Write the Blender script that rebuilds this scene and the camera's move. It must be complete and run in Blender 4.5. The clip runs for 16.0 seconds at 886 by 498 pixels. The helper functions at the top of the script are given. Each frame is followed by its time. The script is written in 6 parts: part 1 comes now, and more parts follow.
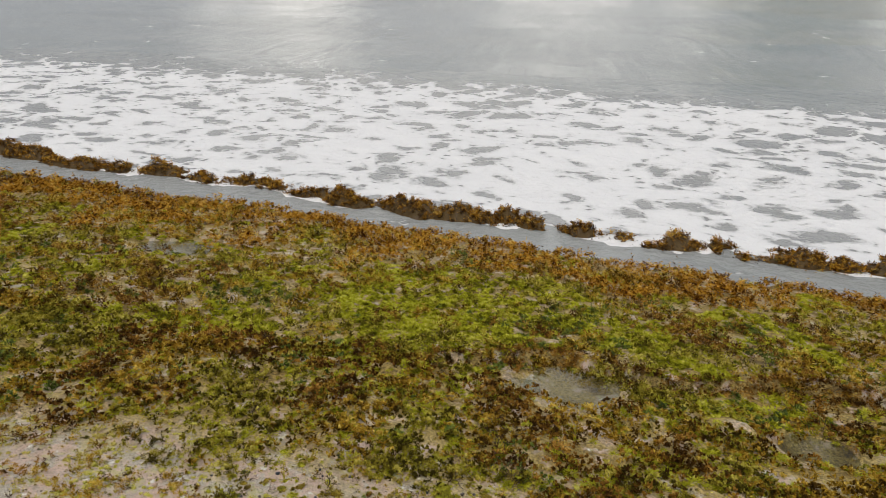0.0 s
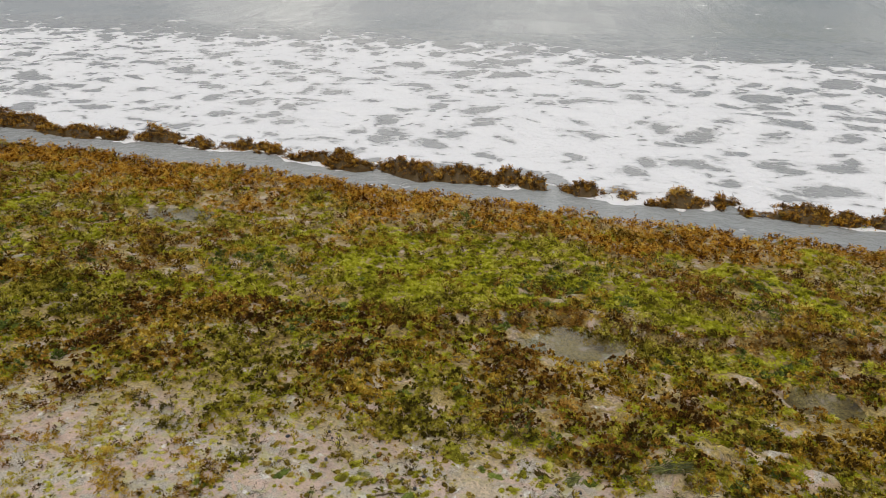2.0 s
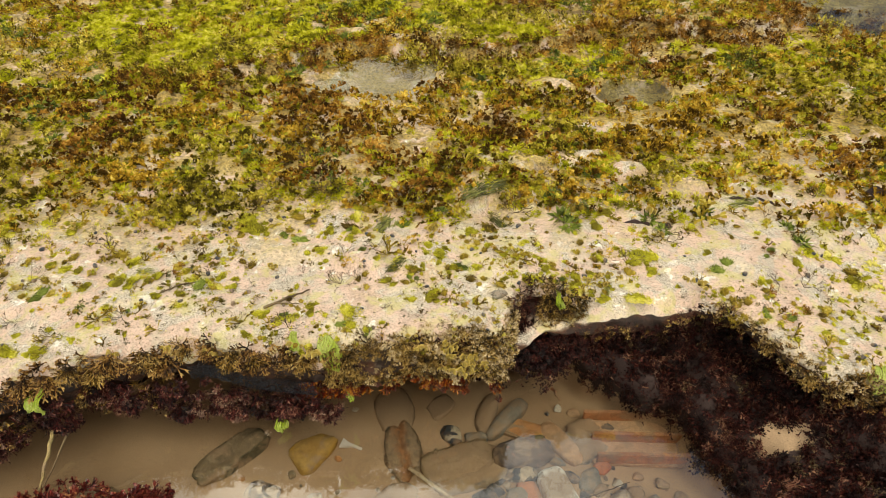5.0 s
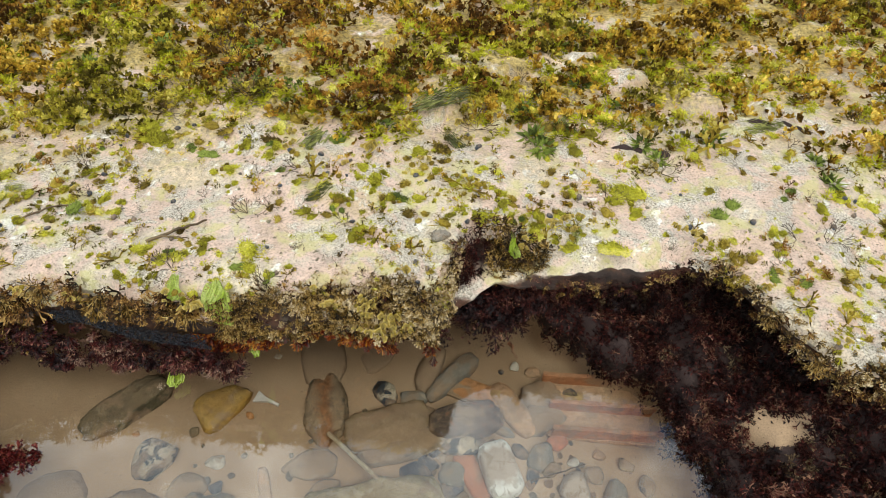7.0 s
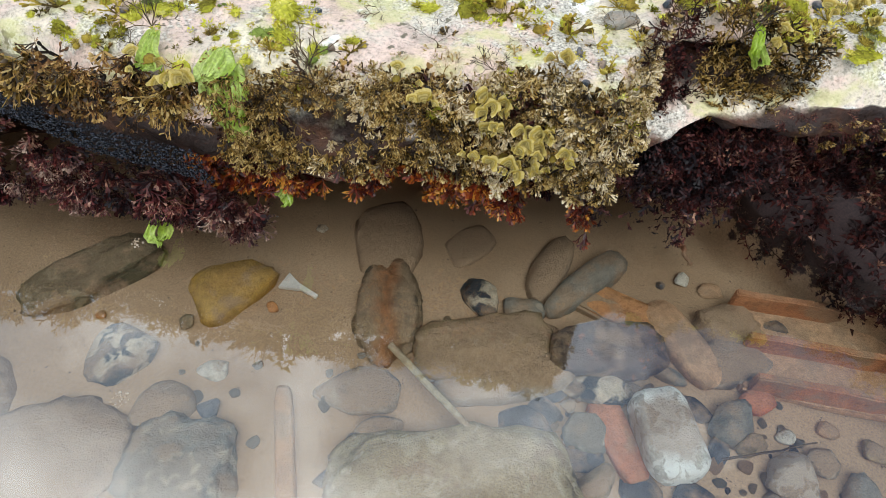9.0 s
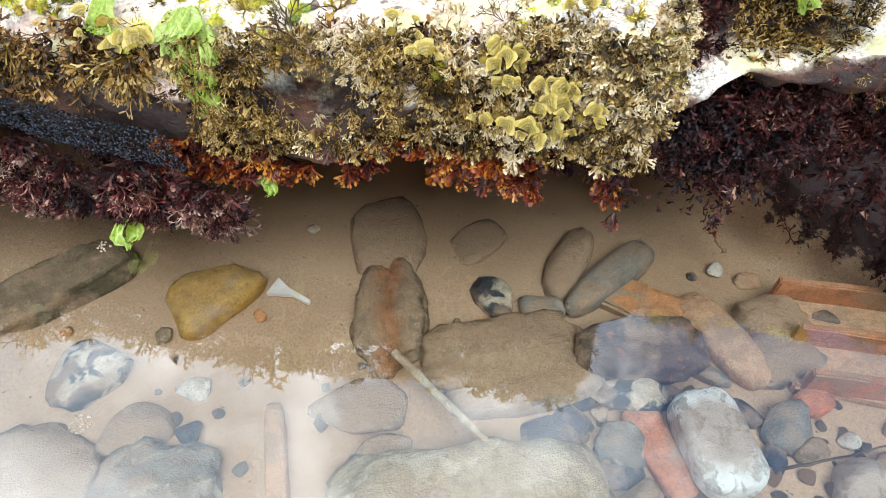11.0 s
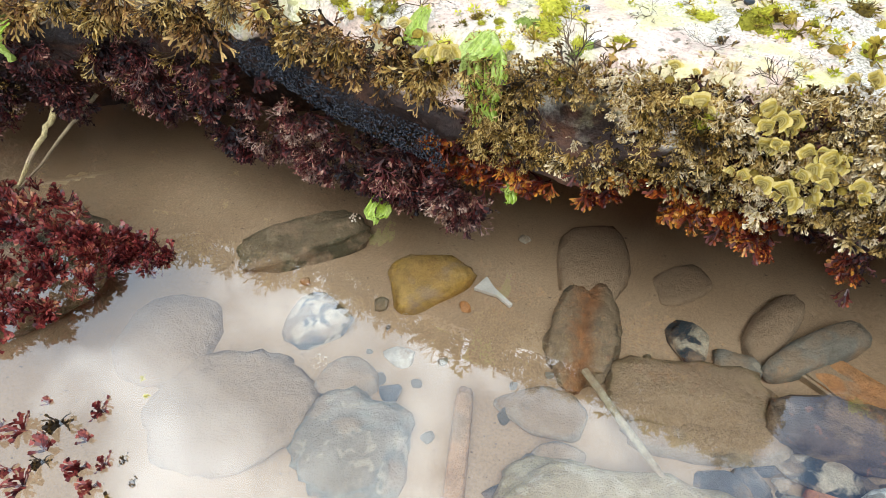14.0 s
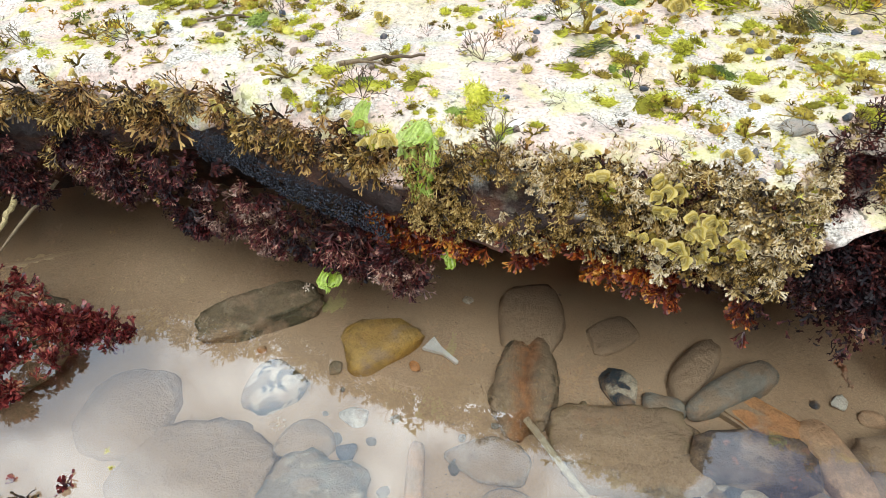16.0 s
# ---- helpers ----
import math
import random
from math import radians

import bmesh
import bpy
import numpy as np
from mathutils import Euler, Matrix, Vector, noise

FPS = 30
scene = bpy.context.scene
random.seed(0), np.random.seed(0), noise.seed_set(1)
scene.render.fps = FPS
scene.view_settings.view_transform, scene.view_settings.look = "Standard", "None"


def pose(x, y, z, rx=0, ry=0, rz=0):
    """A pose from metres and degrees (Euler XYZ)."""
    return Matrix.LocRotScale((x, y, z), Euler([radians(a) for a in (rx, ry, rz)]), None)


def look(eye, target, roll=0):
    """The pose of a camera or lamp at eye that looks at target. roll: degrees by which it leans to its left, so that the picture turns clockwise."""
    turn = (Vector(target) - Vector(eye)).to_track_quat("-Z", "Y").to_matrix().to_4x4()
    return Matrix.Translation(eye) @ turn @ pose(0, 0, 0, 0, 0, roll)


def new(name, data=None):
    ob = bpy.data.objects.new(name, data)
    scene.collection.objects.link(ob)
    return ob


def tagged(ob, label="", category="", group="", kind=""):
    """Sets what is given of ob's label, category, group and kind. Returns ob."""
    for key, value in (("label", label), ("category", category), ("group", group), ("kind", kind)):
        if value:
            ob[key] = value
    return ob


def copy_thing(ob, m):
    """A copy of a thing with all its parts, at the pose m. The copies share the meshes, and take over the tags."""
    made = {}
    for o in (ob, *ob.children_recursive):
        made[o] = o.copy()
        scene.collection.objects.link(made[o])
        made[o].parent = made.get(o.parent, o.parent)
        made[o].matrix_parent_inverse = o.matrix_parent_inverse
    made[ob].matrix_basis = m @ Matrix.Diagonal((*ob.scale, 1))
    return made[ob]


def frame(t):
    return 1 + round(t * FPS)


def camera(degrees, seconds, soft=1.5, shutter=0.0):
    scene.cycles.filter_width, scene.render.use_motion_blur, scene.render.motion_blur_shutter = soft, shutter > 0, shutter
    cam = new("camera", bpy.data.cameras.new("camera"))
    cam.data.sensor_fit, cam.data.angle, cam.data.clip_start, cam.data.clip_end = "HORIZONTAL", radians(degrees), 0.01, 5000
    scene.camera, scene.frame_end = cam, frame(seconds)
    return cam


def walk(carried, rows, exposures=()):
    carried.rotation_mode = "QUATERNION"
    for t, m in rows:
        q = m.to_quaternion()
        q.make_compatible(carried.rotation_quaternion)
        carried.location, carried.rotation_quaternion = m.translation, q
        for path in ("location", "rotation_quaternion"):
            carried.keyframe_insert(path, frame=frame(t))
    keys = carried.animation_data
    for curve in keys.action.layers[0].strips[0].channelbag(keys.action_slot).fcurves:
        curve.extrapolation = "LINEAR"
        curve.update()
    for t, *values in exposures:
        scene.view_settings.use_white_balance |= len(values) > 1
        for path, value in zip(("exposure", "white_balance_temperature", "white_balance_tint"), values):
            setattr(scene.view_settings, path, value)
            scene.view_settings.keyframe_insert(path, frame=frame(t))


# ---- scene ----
cam = camera(68.6, 16.0, soft=0.7)
PATH = [
    (0, (0.218, 0.253, 1.510), (-0.126, 2.054, 0.713), 0.98),
    (0.5, (0.242, 0.267, 1.506), (0.131, 2.071, 0.648), 0.63),
    (1, (0.217, 0.274, 1.498), (0.094, 2.056, 0.598), 0.93),
    (1.5, (0.177, 0.265, 1.501), (-0.265, 2.017, 0.644), 0.07),
    (2, (0.202, 0.267, 1.496), (-0.133, 2.022, 0.595), -0.08),
    (2.5, (0.236, 0.276, 1.493), (0.180, 2.030, 0.532), 0.29),
    (3, (0.239, 0.284, 1.438), (0.349, 1.913, 0.283), 0.47),
    (3.5, (0.245, 0.320, 1.410), (0.399, 1.821, 0.096), 0.60),
    (4, (0.270, 0.351, 1.393), (0.443, 1.801, 0.026), 0.17),
    (4.2, (0.291, 0.370, 1.386), (0.433, 1.795, -0.010), -1.18),
    (6.3, (0.396, 0.611, 1.220), (0.466, 1.745, -0.426), -1.33),
    (6.5, (0.418, 0.630, 1.200), (0.446, 1.747, -0.459), -3.27),
    (7, (0.508, 0.657, 1.169), (0.536, 1.721, -0.524), -1.74),
    (7.5, (0.483, 0.702, 1.096), (0.495, 1.640, -0.670), -2.50),
    (8, (0.431, 0.719, 0.972), (0.337, 1.647, -0.797), -4.95),
    (8.5, (0.423, 0.756, 0.816), (0.262, 1.722, -0.928), -6.59),
    (8.7, (0.407, 0.760, 0.768), (0.290, 1.688, -1.000), -3.53),
    (10.8, (0.392, 0.777, 0.642), (0.276, 1.777, -1.086), -5.14),
    (11, (0.389, 0.776, 0.638), (0.278, 1.765, -1.097), -5.02),
    (11.5, (0.394, 0.777, 0.630), (0.295, 1.742, -1.119), -5.45),
    (12, (0.407, 0.758, 0.664), (0.291, 1.724, -1.083), -7.11),
    (12.5, (0.405, 0.731, 0.695), (0.119, 1.712, -1.024), -12.49),
    (13, (0.361, 0.725, 0.686), (-0.074, 1.695, -1.008), -11.51),
    (13.5, (0.360, 0.738, 0.673), (-0.087, 1.701, -1.022), -12.20),
    (14, (0.339, 0.739, 0.684), (-0.241, 1.679, -0.983), -14.06),
    (14.5, (0.346, 0.724, 0.705), (-0.200, 1.766, -0.912), -11.34),
    (15, (0.368, 0.720, 0.738), (-0.126, 1.810, -0.865), -10.21),
    (15.5, (0.367, 0.716, 0.735), (-0.128, 1.832, -0.849), -10.10),
    (16, (0.365, 0.714, 0.736), (-0.118, 1.846, -0.841), -9.57),
]
walk(cam, [(t, look(eye, target, roll)) for t, eye, target, roll in PATH],
     exposures=[(0, -0.52, 7050, 10), (2.5, -0.5, 7000, 10), (3.0, -0.32, 7300, 10), (3.4, 0.0, 8500, 10), (4.2, 0.36, 8900, 9), (6.3, 0.40, 7400, 5), (8.0, 0.38, 6350, 5), (11.0, 1.27, 5900, 5), (12.3, 1.31, 5900, 5), (13.3, 1.18, 6000, 5), (16.0, 0.95, 6050, 5)])

# ---- sky and sun: broken overcast, light from high over the sea ----
world = bpy.data.worlds.new("overcast_sky")
scene.world = world
world.use_nodes = True
wn, wlk = world.node_tree.nodes, world.node_tree.links
bg = wn["Background"]
sky = wn.new("ShaderNodeTexSky")
sky.sky_type, sky.sun_disc = "NISHITA", False
SUN_EL, SUN_AZ = radians(66), radians(140)
sky.sun_elevation, sky.sun_rotation = SUN_EL, SUN_AZ
tc = wn.new("ShaderNodeTexCoord")
cl = wn.new("ShaderNodeTexNoise")
cl.inputs["Scale"].default_value, cl.inputs["Detail"].default_value, cl.inputs["Roughness"].default_value = 2.6, 6, 0.55
wlk.new(tc.outputs["Generated"], cl.inputs["Vector"])
cr = wn.new("ShaderNodeValToRGB")
cr.color_ramp.elements[0].position, cr.color_ramp.elements[1].position = 0.34, 0.52
axes = wn.new("ShaderNodeSeparateXYZ")
wlk.new(tc.outputs["Generated"], axes.inputs["Vector"])
east = wn.new("ShaderNodeMath")
east.operation = "MULTIPLY_ADD"
wlk.new(axes.outputs["X"], east.inputs[0])
east.inputs[1].default_value = -0.44
wlk.new(cl.outputs["Fac"], east.inputs[2])
wlk.new(east.outputs["Value"], cr.inputs["Fac"])
shade = wn.new("ShaderNodeTexNoise")
shade.inputs["Scale"].default_value, shade.inputs["Detail"].default_value = 4.5, 5
wlk.new(tc.outputs["Generated"], shade.inputs["Vector"])
tone = wn.new("ShaderNodeValToRGB")
tone.color_ramp.elements[0].position, tone.color_ramp.elements[1].position = 0.37, 0.6
tone.color_ramp.elements[0].color, tone.color_ramp.elements[1].color = (6.0, 6.6, 7.6, 1), (23.0, 23.1, 23.3, 1)
west = wn.new("ShaderNodeMath")
west.operation, west.use_clamp = "MULTIPLY_ADD", True
wlk.new(axes.outputs["X"], west.inputs[0])
west.inputs[1].default_value, west.inputs[2].default_value = -2.4, -0.95
dim = wn.new("ShaderNodeMath")
dim.operation = "MULTIPLY_ADD"
wlk.new(west.outputs["Value"], dim.inputs[0])
dim.inputs[1].default_value = -0.42
wlk.new(shade.outputs["Fac"], dim.inputs[2])
wlk.new(dim.outputs["Value"], tone.inputs["Fac"])
mx = wn.new("ShaderNodeMixRGB")
wlk.new(cr.outputs["Color"], mx.inputs["Fac"])
wlk.new(sky.outputs["Color"], mx.inputs["Color1"])
wlk.new(tone.outputs["Color"], mx.inputs["Color2"])
wlk.new(mx.outputs["Color"], bg.inputs["Color"])
bg.inputs["Strength"].default_value = 0.091
sun = new("sun", bpy.data.lights.new("sun", "SUN"))
sun.data.energy, sun.data.angle, sun.data.color = 1.2, radians(36), (1.0, 0.97, 0.92)
sun.rotation_euler = Vector((-math.sin(SUN_AZ) * math.cos(SUN_EL), -math.cos(SUN_AZ) * math.cos(SUN_EL), -math.sin(SUN_EL))).to_track_quat("-Z", "Y").to_euler()


# ---- materials ----
def shader(name, rough=0.6, spec=0.5):
    m = bpy.data.materials.new(name)
    m.use_nodes = True
    b = m.node_tree.nodes["Principled BSDF"]
    b.inputs["Roughness"].default_value = rough
    b.inputs["Specular IOR Level"].default_value = spec
    return m, m.node_tree.nodes, m.node_tree.links, b


def texnoise(n, l, vec, scale, detail=4, rough=0.55, distort=0.0):
    t = n.new("ShaderNodeTexNoise")
    t.inputs["Scale"].default_value, t.inputs["Detail"].default_value = scale, detail
    t.inputs["Roughness"].default_value, t.inputs["Distortion"].default_value = rough, distort
    l.new(vec, t.inputs["Vector"])
    return t.outputs["Fac"]


def ramp(n, l, fac, stops):
    r = n.new("ShaderNodeValToRGB")
    e = r.color_ramp.elements
    while len(e) < len(stops):
        e.new(0.5)
    for el, (p, c) in zip(e, stops):
        el.position = p
        el.color = (*c, 1) if isinstance(c, tuple) else (c, c, c, 1)
    l.new(fac, r.inputs["Fac"])
    return r.outputs["Color"]


def mix(n, l, fac, a, b, mode="MIX"):
    m = n.new("ShaderNodeMixRGB")
    m.blend_type = mode
    for sock, v in zip(m.inputs, (fac, a, b)):
        if isinstance(v, tuple):
            sock.default_value = (*v, 1)
        elif isinstance(v, (int, float)):
            sock.default_value = v
        else:
            l.new(v, sock)
    return m.outputs["Color"]


def calc(n, l, op, a, b=0.0, clamp=False):
    m = n.new("ShaderNodeMath")
    m.operation, m.use_clamp = op, clamp
    for sock, v in zip(m.inputs, (a, b)):
        if isinstance(v, (int, float)):
            sock.default_value = v
        else:
            l.new(v, sock)
    return m.outputs["Value"]


def relief(n, l, b, height, strength=0.5, dist=0.01):
    k = n.new("ShaderNodeBump")
    k.inputs["Strength"].default_value, k.inputs["Distance"].default_value = strength, dist
    l.new(height, k.inputs["Height"])
    l.new(k.outputs["Normal"], b.inputs["Normal"])


def place(n, world_space=True):
    return n.new("ShaderNodeNewGeometry").outputs["Position"] if world_space else n.new("ShaderNodeTexCoord").outputs["Object"]


def weed_shader(name, stops, rough=0.5, gloss=0.4, soak=0.25, patch=9.0, tips=0.0, single=0.0, lump=1.3):
    """Living algae: colour varies from blade to blade and from patch to patch; thin blades let some light through."""
    m, n, l, b = shader(name, rough, gloss)
    p = place(n)
    rnd = n.new("ShaderNodeNewGeometry").outputs["Random Per Island"]
    big = texnoise(n, l, p, patch, 3)
    clump = texnoise(n, l, p, 32, 2)
    blade = 0.75 if lump < 2 else 0.22
    f = calc(n, l, "ADD", calc(n, l, "MULTIPLY", rnd, blade), calc(n, l, "SUBTRACT", calc(n, l, "MULTIPLY", big, 1.2), 0.68 - (0.75 - blade) / 2))
    if tips:
        # fronds bleach towards their tips
        far = n.new("ShaderNodeVectorMath")
        far.operation = "LENGTH"
        l.new(place(n, False), far.inputs[0])
        f = calc(n, l, "ADD", f, calc(n, l, "MULTIPLY", calc(n, l, "SUBTRACT", far.outputs["Value"], 0.62), tips))
    if single:
        own = n.new("ShaderNodeObjectInfo").outputs["Random"]
        f = calc(n, l, "ADD", f, calc(n, l, "MULTIPLY", calc(n, l, "SUBTRACT", own, 0.45), single))
    f = calc(n, l, "ADD", f, calc(n, l, "MULTIPLY", calc(n, l, "SUBTRACT", clump, 0.42 if lump < 2 else 0.47), lump), True)
    fine = ramp(n, l, texnoise(n, l, p, 350, 3), [(0.35, 0.75), (0.65, 1.15)])
    col = mix(n, l, 1.0, ramp(n, l, f, stops), fine, "MULTIPLY")
    l.new(col, b.inputs["Base Color"])
    if soak:
        tr = n.new("ShaderNodeBsdfTranslucent")
        l.new(col, tr.inputs["Color"])
        ms = n.new("ShaderNodeMixShader")
        ms.inputs["Fac"].default_value = soak
        l.new(b.outputs["BSDF"], ms.inputs[1])
        l.new(tr.outputs["BSDF"], ms.inputs[2])
        l.new(ms.outputs["Shader"], n["Material Output"].inputs["Surface"])
    return m


def stone_shader(name, dark, light, spot=None, spot_at=0.6, scale=14.0, rough=0.55, fine=520, spot_scale=45, heart=0.0, dust=0.5, vein=None):
    m, n, l, b = shader(name, rough, 0.4)
    p = place(n, False)
    rnd = n.new("ShaderNodeObjectInfo").outputs["Random"]
    v = n.new("ShaderNodeVectorMath")
    v.operation = "ADD"
    l.new(p, v.inputs[0])
    l.new(rnd, v.inputs[1])
    p = v.outputs["Vector"]
    a = texnoise(n, l, p, scale, 5, 0.6)
    g = texnoise(n, l, p, fine, 3, 0.7)
    col = ramp(n, l, a, [(0.3, dark), (0.7, light)])
    col = mix(n, l, 0.38, col, ramp(n, l, g, [(0.32, 0.35), (0.5, 1.0), (0.68, 1.4)]), "MULTIPLY")
    col = mix(n, l, 0.55, col, ramp(n, l, texnoise(n, l, p, 95, 4, 0.65), [(0.34, 0.5), (0.5, 1.0), (0.66, 1.25)]), "MULTIPLY")
    if spot:
        s = ramp(n, l, texnoise(n, l, p, spot_scale, 3, 0.5, 0.6), [(spot_at - 0.04, 0.0), (spot_at + 0.03, 1.0)])
        col = mix(n, l, s, col, spot)
    silt = ramp(n, l, texnoise(n, l, p, 26, 4, 0.6), [(0.46, 0.0), (0.62, 0.8)])
    up = n.new("ShaderNodeSeparateXYZ")
    l.new(n.new("ShaderNodeNewGeometry").outputs["Normal"], up.inputs["Vector"])
    lie = calc(n, l, "ADD", up.outputs["Z"], calc(n, l, "MULTIPLY", calc(n, l, "SUBTRACT", texnoise(n, l, p, 34, 4, 0.65), 0.5), 1.1))
    silt = mix(n, l, 1.0, silt, mix(n, l, 1.0, ramp(n, l, lie, [(0.62, 0.0), (0.9, 1.0)]), (dust, dust, dust), "MULTIPLY"), "LIGHTEN")
    if heart:
        # sand lies on the middle of the top, the worn rim stays clean
        away = n.new("ShaderNodeVectorMath")
        away.operation = "LENGTH"
        l.new(place(n, False), away.inputs[0])
        reach = calc(n, l, "ADD", away.outputs["Value"], calc(n, l, "MULTIPLY", texnoise(n, l, p, 60, 3), 0.02))
        silt = ramp(n, l, calc(n, l, "DIVIDE", reach, heart), [(0.8, 0.75), (1.0, 0.0)])
    col = mix(n, l, silt, col, mix(n, l, 0.3, (0.40, 0.28, 0.18), ramp(n, l, g, [(0.32, 0.35), (0.5, 1.0), (0.68, 1.5)]), "MULTIPLY"))
    if vein:
        # a stained seam along the length of the stone
        axis = n.new("ShaderNodeSeparateXYZ")
        l.new(place(n, False), axis.inputs["Vector"])
        off = calc(n, l, "ABSOLUTE", calc(n, l, "ADD", axis.outputs["Y"], calc(n, l, "MULTIPLY", calc(n, l, "SUBTRACT", texnoise(n, l, p, 30, 4, 0.6), 0.5), 0.05)), 0.0)
        col = mix(n, l, ramp(n, l, calc(n, l, "MULTIPLY", off, 42.0), [(0.1, 0.7), (0.8, 0.0)]), col, mix(n, l, 0.6, vein, ramp(n, l, texnoise(n, l, p, 120, 3, 0.6), [(0.35, 0.3), (0.65, 1.4)]), "MULTIPLY"))
    l.new(col, b.inputs["Base Color"])
    relief(n, l, b, calc(n, l, "ADD", a, calc(n, l, "ADD", calc(n, l, "MULTIPLY", g, 0.3), calc(n, l, "MULTIPLY", texnoise(n, l, p, 75, 5, 0.65), 0.7))), 0.9, 0.009)
    return m


def rock_shader():
    """Pale pinkish limestone with coralline crust, grey grit, ochre film; turf-stained further out."""
    m, n, l, b = shader("pale_reef_rock", 0.6, 0.35)
    p = place(n)
    a = texnoise(n, l, p, 9, 6, 0.65)
    c = texnoise(n, l, p, 38, 4, 0.6)
    g = texnoise(n, l, p, 260, 3, 0.7)
    col = ramp(n, l, a, [(0.28, (0.56, 0.43, 0.27)), (0.42, (0.60, 0.445, 0.35)), (0.50, (0.64, 0.48, 0.395)), (0.56, (0.56, 0.465, 0.375)), (0.66, (0.70, 0.61, 0.45)), (0.78, (0.60, 0.51, 0.29))])
    # grey gritty crust in patches, cream-white lime spots, yellow-green film
    crust = ramp(n, l, texnoise(n, l, p, 15, 5, 0.65, 0.5), [(0.50, 0.0), (0.57, 0.85)])
    grit = ramp(n, l, texnoise(n, l, p, 420, 2, 0.6), [(0.35, (0.18, 0.165, 0.13)), (0.5, (0.52, 0.48, 0.40)), (0.65, (0.72, 0.67, 0.57))])
    col = mix(n, l, crust, col, grit)
    lime = ramp(n, l, texnoise(n, l, p, 30, 3, 0.55, 0.3), [(0.64, 0.0), (0.68, 0.9)])
    col = mix(n, l, lime, col, (0.80, 0.78, 0.72))
    col = mix(n, l, 0.55, col, ramp(n, l, c, [(0.3, 0.6), (0.5, 0.98), (0.7, 1.15)]), "MULTIPLY")
    col = mix(n, l, 0.5, col, ramp(n, l, g, [(0.32, 0.15), (0.48, 1.0), (0.7, 1.4)]), "MULTIPLY")
    spots = ramp(n, l, texnoise(n, l, p, 85, 2, 0.5), [(0.665, 0.0), (0.70, 0.9)])
    col = mix(n, l, spots, col, (0.12, 0.10, 0.06))
    film = ramp(n, l, texnoise(n, l, p, 24, 4, 0.6, 0.4), [(0.52, 0.0), (0.64, 0.6)])
    col = mix(n, l, film, col, (0.55, 0.52, 0.20))
    sx = n.new("ShaderNodeSeparateXYZ")
    l.new(p, sx.inputs["Vector"])
    out = calc(n, l, "ADD", sx.outputs["Y"], calc(n, l, "MULTIPLY", calc(n, l, "SUBTRACT", a, 0.5), 1.2))
    turf = ramp(n, l, calc(n, l, "MULTIPLY", calc(n, l, "SUBTRACT", out, 1.40), 1.8), [(0.0, 0.0), (0.5, 1.0)])
    turf = mix(n, l, 1.0, turf, ramp(n, l, texnoise(n, l, p, 13, 4, 0.6), [(0.54, 1.0), (0.62, 0.0)]), "MULTIPLY")
    tc2 = ramp(n, l, texnoise(n, l, p, 9, 4, 0.6), [(0.3, (0.17, 0.11, 0.035)), (0.42, (0.34, 0.235, 0.065)), (0.55, (0.46, 0.35, 0.13)), (0.66, (0.60, 0.46, 0.31))])
    tc2 = mix(n, l, 0.9, tc2, ramp(n, l, texnoise(n, l, p, 110, 4, 0.75), [(0.35, 0.25), (0.5, 0.9), (0.65, 1.5)]), "MULTIPLY")
    col = mix(n, l, turf, col, tc2)
    col = mix(n, l, ramp(n, l, calc(n, l, "SUBTRACT", sx.outputs["Y"], 4.2), [(0.0, 0.0), (0.4, 0.9)]), col, mix(n, l, 1.0, (0.09, 0.05, 0.014), ramp(n, l, g, [(0.3, 0.4), (0.7, 1.6)]), "MULTIPLY"))
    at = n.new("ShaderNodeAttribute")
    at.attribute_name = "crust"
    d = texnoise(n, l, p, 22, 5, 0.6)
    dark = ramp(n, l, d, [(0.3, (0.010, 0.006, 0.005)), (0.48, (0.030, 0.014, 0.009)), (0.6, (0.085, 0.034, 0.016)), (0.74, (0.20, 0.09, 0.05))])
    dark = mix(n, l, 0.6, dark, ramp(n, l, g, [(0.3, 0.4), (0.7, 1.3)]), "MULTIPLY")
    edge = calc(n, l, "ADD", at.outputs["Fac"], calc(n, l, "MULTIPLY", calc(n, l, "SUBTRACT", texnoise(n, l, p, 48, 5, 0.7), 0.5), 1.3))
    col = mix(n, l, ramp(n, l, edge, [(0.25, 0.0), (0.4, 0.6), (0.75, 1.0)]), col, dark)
    l.new(col, b.inputs["Base Color"])
    relief(n, l, b, calc(n, l, "ADD", c, calc(n, l, "MULTIPLY", g, 0.25)), 0.7, 0.009)
    return m


